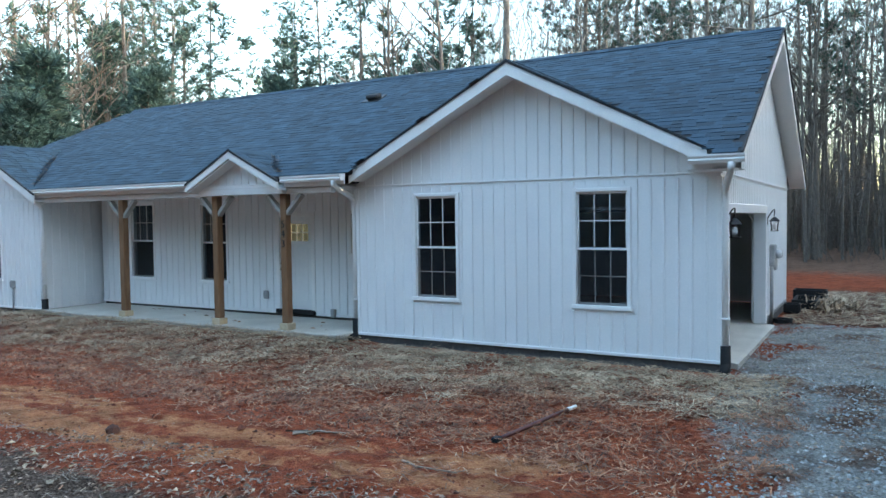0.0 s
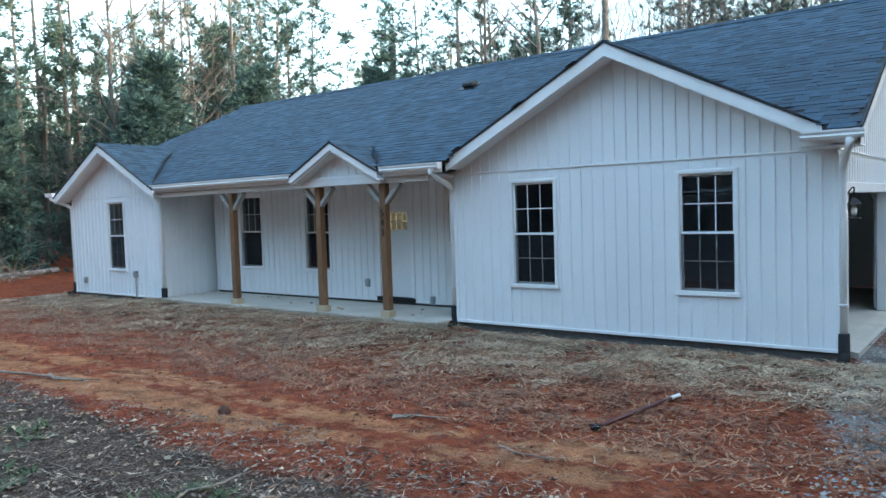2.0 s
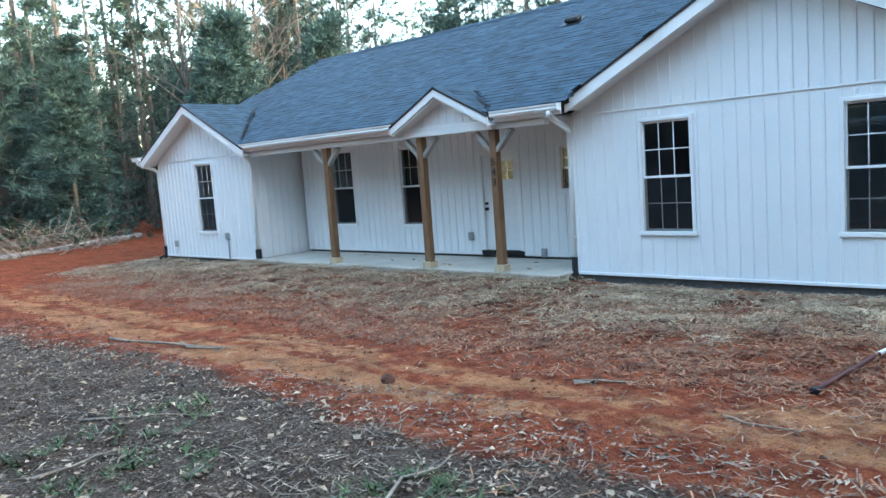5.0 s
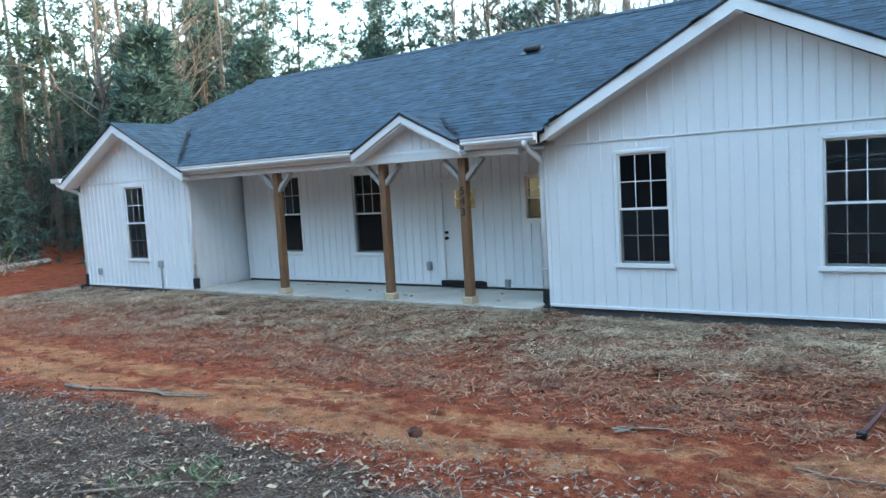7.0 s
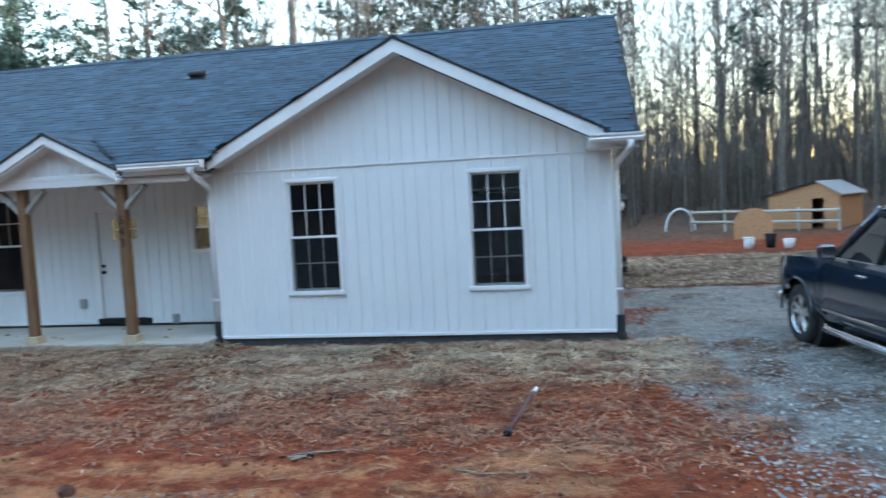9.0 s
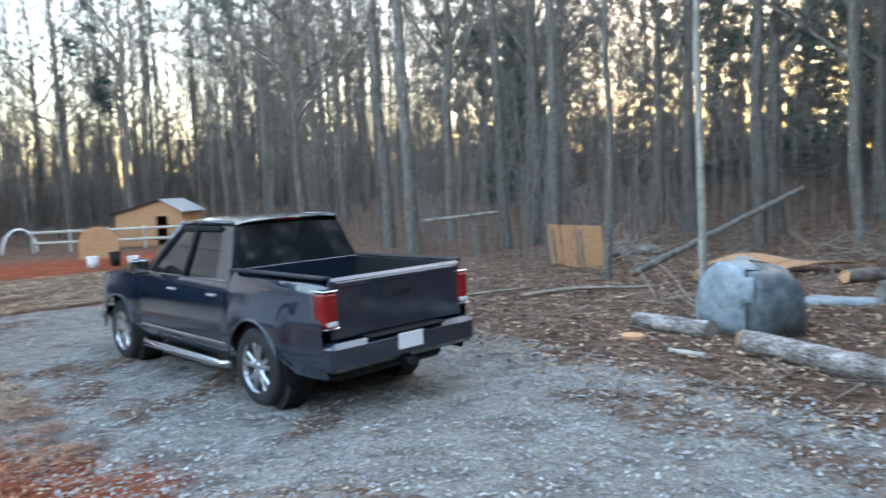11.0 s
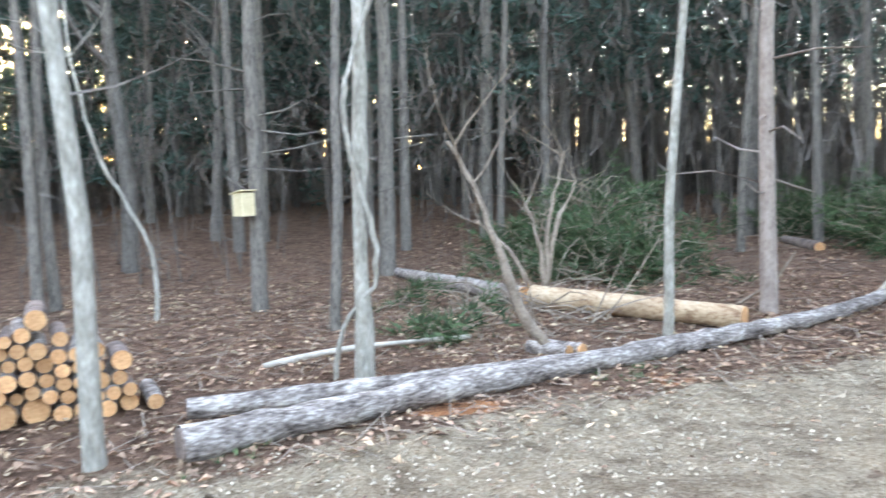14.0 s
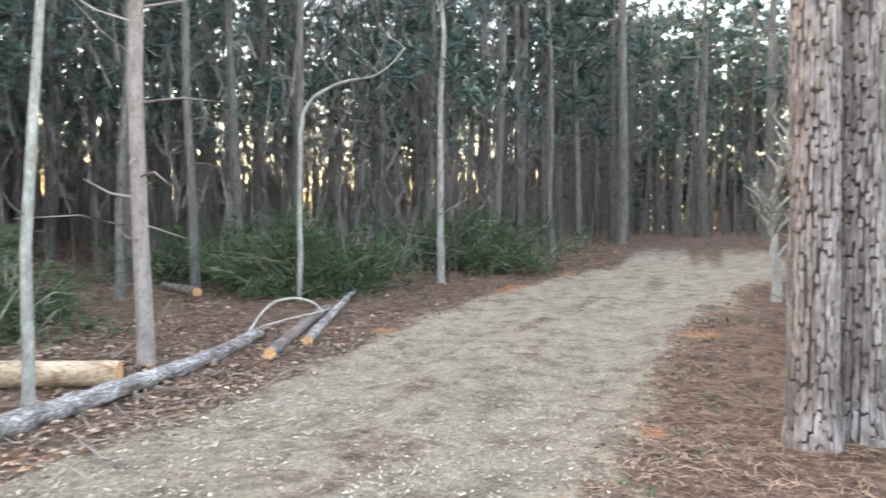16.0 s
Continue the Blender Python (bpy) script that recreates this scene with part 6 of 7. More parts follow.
hp = thing("covered_heap", "waist-high boxy heap wrapped in pale blue and dark grey plastic sheeting", "covered heap")
whole = heap_mesh(9.5, -5.55, 0.44, 0.66, 0.93, 2, 0.22, 4.6, rz=-0.25, wide=0.26, tall=0.62)
pale, grey = B(), B()
for q in whole.f:
    m = sum((Vector(whole.v[i]) for i in q), Vector()) / 4
    (pale if m.y - 0.25 * (m.x - 9.5) > -5.72 + 0.05 * math.sin(9 * m.z) else grey).add([whole.v[i] for i in q], [(0, 1, 2, 3)])
pale.v = [tuple(Vector(v) + (Vector(v) - Vector((9.5, -5.58, 0.3))).normalized() * 0.018) for v in pale.v]
for name, half, m, words in (("pale_sheet", pale, "tarp", "pale blue-grey plastic sheet"), ("dark_sheet", grey, "tarpdark", "dark grey plastic sheet")):
    sheet_part = part(name, half, m, hp, words, smooth=True)
    bm = bmesh.new()
    bm.from_mesh(sheet_part.data)
    bmesh.ops.remove_doubles(bm, verts=bm.verts, dist=0.002)
    bm.to_mesh(sheet_part.data)
    bm.free()
    sheet_part.modifiers.new("thick", "SOLIDIFY").thickness = 0.01
tagged(part("gravel_mound", heap_mesh(14.0, -7.0, 1.7, 1.1, 0.32, 4, 0.6, 2.0, rz=-0.8), "gravelheap", smooth=True), "low grey mound of gravel and dirt among the trees", "gravel mound")
lt = thing("plastic_sheet", "crumpled pale blue plastic sheet on the ground", "plastic sheet")
part("sheet", heap_mesh(12.2, -5.5, 0.6, 0.28, 0.14, 5, 0.5, 2.2, rz=-0.8), "tarp", lt, smooth=True)

# ---------------------------------------------------------------- birdhouse on a tree
bh = thing("birdhouse", "new pale pine birdhouse fixed to a grey tree trunk", "birdhouse")
bh.matrix_basis = pose(13.6, -14.36, 1.74, 0, 0, 112)
part("front", B().cbox(-0.13, 0.13, -0.15, -0.13, -0.2, 0.17, 0.003), "birdwood", bh)
part("body", B().cbox(-0.13, 0.13, -0.13, 0.13, -0.2, 0.19, 0.004), "birdwood", bh)
part("roof", B().cbox(-0.16, 0.16, -0.2, 0.15, 0, 0.02, 0.004, pose(0, 0, 0.2, 10, 0, 0)), "birdwood", bh)
part("hole", B().tube([(0, -0.149, 0.06), (0, -0.1525, 0.06)], 0.022, 14), "black", bh)


# ---------------------------------------------------------------- single bent and crooked stems
def stem_thing(name, pts, r0, r1, bark, label, twigs=0, seed=0, z=True):
    rnd = random.Random(seed)
    t = thing(name, label, "tree")
    base = Vector((0, 0, ground_z(pts[0][0], pts[0][1]) if z else 0))
    line = [Vector(p) + base for p in pts]
    n = len(line)
    dense = []
    for i in range(n - 1):
        p0, p1, p2, p3 = line[max(i - 1, 0)], line[i], line[i + 1], line[min(i + 2, n - 1)]
        for k in range(4):
            f = k / 4
            dense.append(0.5 * ((2 * p1) + (p2 - p0) * f + (2 * p0 - 5 * p1 + 4 * p2 - p3) * f * f + (3 * p1 - p0 - 3 * p2 + p3) * f ** 3))
    dense.append(line[-1])
    dense = [p + Vector((rnd.gauss(0, 0.014), rnd.gauss(0, 0.014), 0)) for p in dense]
    m = len(dense) - 1
    part("stem", B().tube(dense, [(r0 + (r1 - r0) * i / m) * rnd.uniform(0.82, 1.18) for i in range(m + 1)], 8), bark, t, smooth=True)
    if twigs:
        b, tw = B(), B()
        for _ in range(twigs):
            p = dense[rnd.randint(m // 2, m)]
            limb(b, rnd, p, (rnd.uniform(-1, 1), rnd.uniform(-1, 1), rnd.uniform(0, 1)), rnd.uniform(0.6, 1.6), r1 * 0.8, 1, tw, 4)
        tagged(part("side_branch", b.add(tw.v, tw.f), bark, t), kind="stuff")
    return t


stem_thing("sapling", [(9.08, -26.6, -0.2), (9.05, -26.6, 1.6), (9.0, -26.6, 3.6), (8.8, -26.7, 4.35), (8.2, -26.95, 4.75), (7.4, -27.2, 4.95), (6.9, -27.4, 5.5)], 0.06, 0.015, "barkpale", "thin pale sapling bent over at the top", 5, 1)
stem_thing("sapling", [(13.84, -12.9, -0.2), (13.86, -12.86, 1.2), (13.95, -12.3, 2.4), (13.9, -12.05, 3.3), (13.95, -11.85, 4.6), (14.0, -11.9, 6.5)], 0.038, 0.018, "barkpale", "thin crooked pale sapling", 3, 2)
stem_thing("forked_tree", [(8.36, -14.42, -0.2), (8.36, -14.42, 1.6), (8.35, -14.44, 3.2), (8.3, -14.5, 5.5), (8.3, -14.6, 9)], 0.10, 0.05, "barkpale", "pale-barked tree with a twisting vine stem", 0, 3)
stem_thing("twisted_stem", [(8.62, -14.15, -0.2), (8.48, -14.22, 0.6), (8.25, -14.5, 1.05), (8.22, -14.5, 1.6), (8.2, -14.28, 2.4), (8.18, -14.2, 3.0), (8.2, -14.35, 3.5), (8.2, -14.7, 4.6), (8.2, -14.8, 6.0)], 0.028, 0.026, "barkpale", "bleached twisting stem winding up a trunk", 0, 4)
stem_thing("dead_branch", [(8.25, -16.85, -0.05), (8.3, -16.4, 0.6), (8.32, -16.08, 1.45), (8.35, -15.8, 2.12), (8.4, -15.55, 2.6)], 0.075, 0.018, "deadwood", "dead grey branch leaning up out of the brush", 3, 5)
for k, pts in enumerate((((11.1, -18.73, 0.3), (11.12, -18.64, 1.1), (11.15, -18.42, 1.7)),
                         ((11.12, -18.79, 0.35), (11.1, -18.81, 1.25), (11.1, -19.0, 2.1), (11.1, -19.16, 2.6)),
                         ((11.14, -18.85, 0.4), (11.1, -18.95, 1.3), (11.2, -19.29, 1.75), (11.2, -19.5, 2.1)),
                         ((11.3, -18.6, 0.35), (11.4, -18.2, 1.0), (11.6, -17.7, 1.5)))):
    stem_thing("dead_branch", pts, 0.05, 0.015, "deadwood", "bare dead branch standing from the felled trunk", 3, 6 + k)
stem_thing("dead_branch", [(8.2, -23.2, 0.05), (8.0, -23.6, 0.5), (7.4, -23.6, 0.62), (6.9, -23.5, 0.45)], 0.03, 0.015, "palewood", "bleached arching branch at a log's end", 0, 10)
stem_thing("dead_branch", [(8.0, -23.1, 0.12), (7.5, -22.8, 0.3), (6.7, -23.4, 0.5)], 0.022, 0.012, "palewood", "bleached thin branch at a log's end", 0, 11)
stem_thing("dead_branch", [(9.6, -13.6, 0.02), (9.6, -14.8, 0.1), (9.5, -16.4, 0.06)], 0.045, 0.03, "palewood", "pale fallen branch on leaf litter", 0, 12)
stem_thing("dead_branch", [(9.5, -0.9, 0.04), (10.5, -1.3, 0.09), (11.6, -2.2, 0.06)], 0.045, 0.03, "deadwood", "pale weathered branch lying before the boards", 0, 14)
stem_thing("dead_branch", [(8.3, 0.2, 0.03), (9.2, -0.2, 0.07), (10.2, -0.3, 0.05)], 0.035, 0.025, "deadwood", "pale weathered branch lying by the gravel", 0, 15)
stem_thing("dead_branch", [(7.7, -5.6, 0.03), (7.66, -6.1, 0.05)], 0.035, 0.03, "palewood", "short pale branch piece on leaf litter", 0, 16)
stem_thing("dead_branch", [(9.3, -21.2, 0.02), (8.7, -21.3, 0.45), (8.35, -21.4, 0.95)], 0.025, 0.012, "deadwood", "curving dead twig beside the pine", 0, 13)


# ---------------------------------------------------------------- brush piles of felled pine tops
def brush_pile(cx, cy, ax, ay, h, n, seed, label, leaf="cutneedle", bare=0.4):
    rnd = random.Random(seed)
    br, gr = B(), B()
    for _ in range(n):
        a, d = rnd.uniform(0, 6.283), math.sqrt(rnd.random())
        x, y = cx + ax * d * math.cos(a), cy + ay * d * math.sin(a)
        z = ground_z(x, y) + rnd.uniform(0, h * (1 - d * d) * 0.7)
        v = Vector((rnd.uniform(-1, 1), rnd.uniform(-1, 1), rnd.uniform(-0.1, 0.8) * min(1.0, 2 * h))).normalized()
        ln = rnd.uniform(0.7, 1.8) * min(1.0, 0.25 + ax)
        p = Vector((x, y, z + 0.02))
        m = p + v * ln * 0.5
        e = p + v * ln + Vector((0, 0, rnd.uniform(-0.5, 0.1)))
        br.tube([p, m, e], [0.018, 0.012, 0.004], 3, cap=False)
        if rnd.random() > bare:
            for k in range(7):
                q = p.lerp(e, 0.2 + 0.8 * k / 6) + Vector((rnd.uniform(-1, 1), rnd.uniform(-1, 1), rnd.uniform(-1, 1))) * 0.12
                tufts(gr, rnd, q, v * 0.5, 9, 0.26, 0.016)
    t = thing("brush_pile", label, "brush pile")
    tagged(part("branch_tangle", br, "deadwood", t), kind="stuff")
    tagged(part("foliage", gr, leaf, t), kind="stuff")


brush_pile(14.3, -22.2, 2.7, 1.5, 2.6, 420, 1, "brush pile of felled pine tops and bare branches", bare=0.4)
brush_pile(10.6, -18.2, 1.9, 1.0, 0.35, 70, 2, "loose bare branches on the ground before the peeled log", bare=1.0)
brush_pile(9.9, -28.2, 1.7, 1.2, 2.0, 300, 3, "heap of felled green pine boughs beside the drive", bare=0.15)
brush_pile(7.2, -33.0, 2.6, 1.5, 1.5, 260, 4, "low heap of green pine boughs", bare=0.15)
brush_pile(13.6, -29.5, 2.4, 1.2, 1.0, 170, 5, "low spread of green pine boughs in the wood", bare=0.15)
brush_pile(9.7, -16.0, 0.3, 0.3, 0.5, 12, 6, "small felled pine top with green needles", bare=0.1)
brush_pile(12.7, -16.9, 0.4, 0.4, 0.4, 9, 7, "small green pine sprig pile by the trunks", bare=0.2)
brush_pile(15.6, 2.6, 1.6, 1.6, 0.8, 70, 9, "tangle of bare fallen branches behind the boards", bare=1.0)
brush_pile(17.5, -3.5, 2.6, 1.8, 0.7, 90, 10, "tangle of bare fallen branches among logs", bare=1.0)
brush_pile(11.2, -4.2, 1.3, 1.2, 0.35, 40, 11, "loose bare branches behind the covered heap", bare=1.0)
brush_pile(-29.0, -2.0, 2.2, 4.0, 1.6, 200, 8, "tangle of bare branches at the wood's edge", bare=0.95)


# ---------------------------------------------------------------- the large pine beside the road
def big_pine(x, y, r, h, seed, n):
    """A stout trunk with deep plated bark."""
    rnd = random.Random(seed)
    t = thing("pine_tree", "stout pine with thick plated grey-brown bark beside the road", "tree", (x, y, ground_z(x, y)))

    def at(a, z, off):
        q = r * (1.0 + 0.22 * smoothstep(z, 0.5, -0.1) - 0.012 * z) + off
        return (q * math.cos(a) + 0.01 * z, q * math.sin(a), z)
    core = B()
    for j in range(31):
        z = -0.2 + (h + 0.2) * j / 30
        for i in range(20):
            core.v.append(at(2 * math.pi * i / 20, z, -0.03))
    for j in range(30):
        for i in range(20):
            core.f.append((j * 20 + i, j * 20 + (i + 1) % 20, (j + 1) * 20 + (i + 1) % 20, (j + 1) * 20 + i))
    part("trunk", core, "furrow", t, smooth=True)
    pl = B()
    cols = int(2 * math.pi * r / 0.042)
    for i in range(cols):
        z = -0.15 + rnd.uniform(0, 0.2)
        a0 = 2 * math.pi * i / cols
        while z < 6.5:
            ln = rnd.choice((0.09, 0.14, 0.2, 0.3, 0.42))
            w = 2 * math.pi / cols * rnd.uniform(0.42, 0.66)
            a = a0 + 0.07 * math.sin(z * 1.9) + 0.04 * math.sin(z * 4.1 + i * 0.4) + rnd.uniform(-0.07, 0.07)
            th = rnd.uniform(-0.016, 0.012)
            k = len(pl.v)
            ring = []
            for (du, dv) in ((-1, 0.1), (-0.6, 0), (0.5, 0.03), (1, 0.2), (0.95, 0.85), (0.5, 1), (-0.5, 0.96), (-1, 0.8)):
                ring.append((a + w * du * rnd.uniform(0.85, 1.1), z + ln * dv + rnd.uniform(-0.012, 0.012)))
            pl.v += [at(u, v, -0.03) for u, v in ring] + [at(a + (u - a) * 0.82, z + ln / 2 + (v - z - ln / 2) * 0.88, th) for u, v in ring]
            pl.f += [(k + q, k + (q + 1) % 8, k + 8 + (q + 1) % 8, k + 8 + q) for q in range(8)]
            pl.f.append(tuple(k + 8 + q for q in range(8)))
            z += ln + rnd.uniform(0.0, 0.018)
    tagged(part("bark_plates", pl, "plate", t, "thick grey-brown bark plates"), kind="stuff")
    cr = B()
    for _ in range(90):
        a = rnd.uniform(0, 6.283)
        p = Vector((math.cos(a), math.sin(a), 0)) * rnd.uniform(0.5, 3) + Vector((0, 0, rnd.uniform(9, h + 2)))
        for _ in range(4):
            tufts(cr, rnd, p + Vector((rnd.uniform(-1, 1), rnd.uniform(-1, 1), 0)) * 0.5, Vector((0, 0, 0.3)), 12, 0.5, 0.05)
    part("crown", cr, "needle", t)


big_pine(-0.07, -19.75, 0.225, 14, 1, 0)
big_pine(-0.54, -20.15, 0.23, 14, 2, 0)


# ---------------------------------------------------------------- far lot: shed, rails, buckets
shed = thing("shed", "small tan plywood shed with pale roof and dark doorway", "shed")
shed.matrix_basis = pose(8.9, 22.6, ground_z(8.9, 22.6), 0, 0, -40)
part("wall", wall_solid([-1.5, 1.5], [0, 1.5], [(0.35, 0.85, 0.0, 1.3)], lambda u, d, z: (u, d, z), 0.08), "osb", shed)
part("wall", B().box(-1.5, -1.42, 0.08, 2.2, 0, 1.5).box(1.42, 1.5, 0.08, 2.2, 0, 1.5).box(-1.5, 1.5, 2.2, 2.28, 0, 1.5), "osb", shed)
part("gable_wall", B().prism([(-1.5, 1.5), (1.5, 1.5), (0.6, 1.98)], 1, 0.0, 0.08), "osb", shed)
part("roof", B().prism([(-1.65, 1.47), (0.6, 2.04), (0.6, 2.0), (-1.65, 1.42)], 1, -0.15, 2.4), "deck", shed)
part("roof", B().prism([(1.65, 1.47), (0.6, 2.04), (0.6, 2.0), (1.65, 1.42)], 1, -0.15, 2.4), "steel", shed, "pale sheet roof slope")
fen = thing("rail_fence", "pale two-rail fence across the far lot", "fence")
for k in range(5):
    x, y = 4.6 + 1.3 * k, 24.5 - 0.9 * k
    part("post", B().cbox(x - 0.05, x + 0.05, y - 0.05, y + 0.05, ground_z(x, y) - 0.1, ground_z(x, y) + 1.0, 0.01), "palewood", fen)
for z in (0.45, 0.9):
    part("rail", B().tube([(4.6, 24.42, z - 0.12), (9.8, 20.82, z - 0.12)], 0.06, 6), "palewood", fen)
arc = thing("arched_frame", "white arched frame beside the rail fence", "frame")
part("hoop", B().tube([(4.2 + 0.7 * math.cos(a), 25.3 + 0.2 * math.cos(a), -0.1 + 1.05 * math.sin(a)) for a in [math.pi * k / 14 for k in range(15)]], 0.05, 6), "white", arc, smooth=True)
rd = thing("round_board", "tan round-topped board standing by the rails", "board")
part("sheet", B().prism([(-0.7, 0.0)] + [(0.7 * math.cos(a), 0.6 + 0.6 * math.sin(a)) for a in [math.pi * k / 12 for k in range(12, -1, -1)]] + [(0.7, 0.0)], 1, -0.015, 0.015), "osb", rd)
rd.matrix_basis = pose(6.0, 18.6, ground_z(6, 18.6), 0, 0, -25)
for k, (x, y, c, hh) in enumerate(((5.0, 14.6, "white", 0.38), (5.75, 14.9, "black", 0.45), (6.2, 14.4, "white", 0.3))):
    bk = thing("bucket", f"{c} plastic bucket standing on red soil", "bucket")
    z = ground_z(x, y)
    part("pail", B().tube([(x, y, z - 0.02), (x, y, z + hh)], [0.14, 0.18], 14), c, bk, smooth=True)
    part("rim", B().tube([(x, y, z + hh - 0.03), (x, y, z + hh + 0.01)], 0.19, 14), c, bk)


# ---------------------------------------------------------------- fittings on the house
def lantern(y):
    t = thing("wall_lantern", "black iron scroll-arm wall lantern beside the garage door", "wall lamp", group="lanterns by the garage door")
    t.location = (0.0, y, 1.96)
    t.scale = (1.12, 1.12, 0.74)
    part("back_plate", B().cbox(0.0, 0.02, -0.05, 0.05, -0.08, 0.16, 0.008), "iron", t)
    scroll = [(0.02 + 0.10 * k / 11 + 0.05 * math.sin(k / 11 * math.pi), 0, 0.12 + 0.22 * math.sin(k / 11 * math.pi * 0.95)) for k in range(12)]
    part("arm", B().tube(scroll, 0.01, 6), "iron", t, smooth=True)
    part("cap", B().tube([(0.13, 0, 0.14), (0.13, 0, 0.09), (0.13, 0, 0.02)], [0.02, 0.06, 0.10], 4), "iron", t)
    for k in range(4):
        a = math.pi / 4 + math.pi / 2 * k
        part("cage_bar", B().tube([(0.13 + 0.085 * math.cos(a), 0.085 * math.sin(a), 0.02), (0.13 + 0.065 * math.cos(a), 0.065 * math.sin(a), -0.22)], 0.006, 5), "iron", t)
    part("base", B().cbox(0.06, 0.20, -0.07, 0.07, -0.24, -0.22, 0.006), "iron", t)
    part("bulb", B().tube([(0.13, 0, -0.2), (0.13, 0, -0.14), (0.13, 0, -0.08), (0.13, 0, -0.02)], [0.015, 0.035, 0.035, 0.012], 10), "white", t, smooth=True)


lantern(0.28)
lantern(5.02)
cs = B()
cs.cbox(-0.2, 0.03, GAR[1] - 0.02, GAR[1] + 0.13, -0.05, GAR[3] + 0.13, 0.01).cbox(-0.2, 0.03, GAR[0] - 0.13, GAR[0] + 0.02, -0.05, GAR[3] + 0.13, 0.01).cbox(-0.2, 0.031, GAR[0] + 0.02, GAR[1] - 0.02, GAR[3] - 0.02, GAR[3] + 0.13, 0.01)
part("garage_casing", cs, "trim", house)
gdoor = thing("garage_door", "white sectional garage door rolled up overhead", "garage door")
for k in range(4):
    part("section", B().cbox(-0.75 - 0.62 * k, -0.16 - 0.62 * k, GAR[0] + 0.05, GAR[1] - 0.05, 2.24, 2.28, 0.01), "door", gdoor)
for y in (GAR[0] + 0.06, GAR[1] - 0.06):
    part("track", B().tube([(-0.22, y, 0.0), (-0.22, y, 2.0), (-0.35, y, 2.19), (-2.7, y, 2.2)], 0.02, 6), "steel", gdoor, "steel door track")
mt = thing("electric_meter", "grey electric meter box with conduit on the side wall", "electric meter")
part("box", B().cbox(0.0, 0.12, 5.38, 5.66, 1.05, 1.5, 0.02), "steel", mt)
part("dial", B().tube([(0.12, 5.52, 1.3), (0.2, 5.52, 1.3), (0.24, 5.52, 1.3)], [0.09, 0.085, 0.06], 16), "clearlens", mt, smooth=True)
part("conduit", B().tube([(0.05, 5.46, 1.05), (0.05, 5.46, -0.2)], 0.035, 8), "steel", mt, smooth=True)
part("breaker_box", B().cbox(0.0, 0.1, 5.75, 5.98, 0.95, 1.35, 0.015), "steel", mt)
for k, (x, y, w, d, h) in enumerate(((0.24, 7.6, 0.3, 0.34, 0.2), (0.42, 9.0, 0.5, 1.3, 0.2), (0.4, 10.6, 0.75, 0.5, 0.26))):
    tb = thing("black_tray", "low black plastic tray by the foundation", "tray", group="black trays by the foundation")
    z = ground_z(x, y)
    q = B().cbox(x - w / 2, x + w / 2, y - d / 2, y + d / 2, z - 0.02, z + 0.03, 0.01)
    for a in (-1, 1):
        q.cbox(x + a * w / 2 - 0.02, x + a * w / 2 + 0.02, y - d / 2, y + d / 2, z, z + h, 0.01)
        q.cbox(x - w / 2, x + w / 2, y + a * d / 2 - 0.02, y + a * d / 2 + 0.02, z, z + h, 0.01)
    part("tray", q, "black", tb)
hs = thing("hose_coil", "coiled black cable lying by the garage door jamb", "cable")
hx, hy = 0.26, 5.42
part("coil", B().tube([(hx + 0.17 * math.cos(k * 0.45), hy + 0.22 * math.sin(k * 0.45), ground_z(hx, hy) + 0.03 + 0.002 * k) for k in range(44)], 0.018, 6), "black", hs, smooth=True)


def socket(x, y, z, drop):
    t = thing("outdoor_socket", "small grey weatherproof outlet box on white siding" if not drop else "grey utility box with conduit on white siding", "outlet box")
    w = 0.06 if not drop else 0.075
    part("box", B().cbox(x - w, x + w, y - 0.07, y, z - 0.09, z + 0.09, 0.012), "steel", t)
    part("cover", B().cbox(x - w * 0.8, x + w * 0.8, y - 0.085, y - 0.07, z - 0.07, z + 0.07, 0.008), "steel", t)
    if drop:
        part("conduit", B().tube([(x, y - 0.035, z - 0.09), (x, y - 0.035, -0.12)], 0.022, 8), "steel", t, smooth=True)


socket(-17.0, -0.31, 0.60, True)
socket(-19.75, -0.31, 0.36, False)
socket(-9.78, 1.17, 0.48, False)
socket(-7.9, 1.17, 0.16, False)

# ---------------------------------------------------------------- yard clutter
bar = thing("long_tool", "long dark-red-handled tool with pale tip lying on soil", "tool")
a, c = Vector((-1.05, -3.05, ground_z(-1, -3) + 0.06)), Vector((-1.22, -4.75, ground_z(-1.2, -4.7) + 0.04))
part("shaft", B().tube([a.lerp(c, 0.12), c], 0.022, 8), "handle", bar, smooth=True)
part("tip", B().tube([a, a.lerp(c, 0.12)], [0.02, 0.026], 8), "white", bar, smooth=True)
part("foot", B().cbox(-0.04, 0.04, -0.05, 0.05, -0.02, 0.03, 0.01, Matrix.Translation(c)), "black", bar)
ck = thing("clay_lump", "dark lump of red clay on the track", "lump")
lump = B().tube([(0, 0, -0.03), (0.0, 0, 0.02), (0.01, 0.01, 0.07), (0.01, 0.0, 0.1)], [0.1, 0.1, 0.07, 0.02], 9)
lump.v = [tuple(Vector(v) * (1 + 0.35 * noise.noise(Vector(v) * 14))) for v in lump.v]
M["lump"] = mat("dark clay", (0.05, 0.02, 0.014), (0.12, 0.05, 0.03), 14, 0.9, 0.006)
part("lump", lump, "lump", ck)
ck.scale = (0.62, 0.62, 0.62)
ck.location = (-4.25, -6.72, ground_z(-4.25, -6.72) + 0.02)
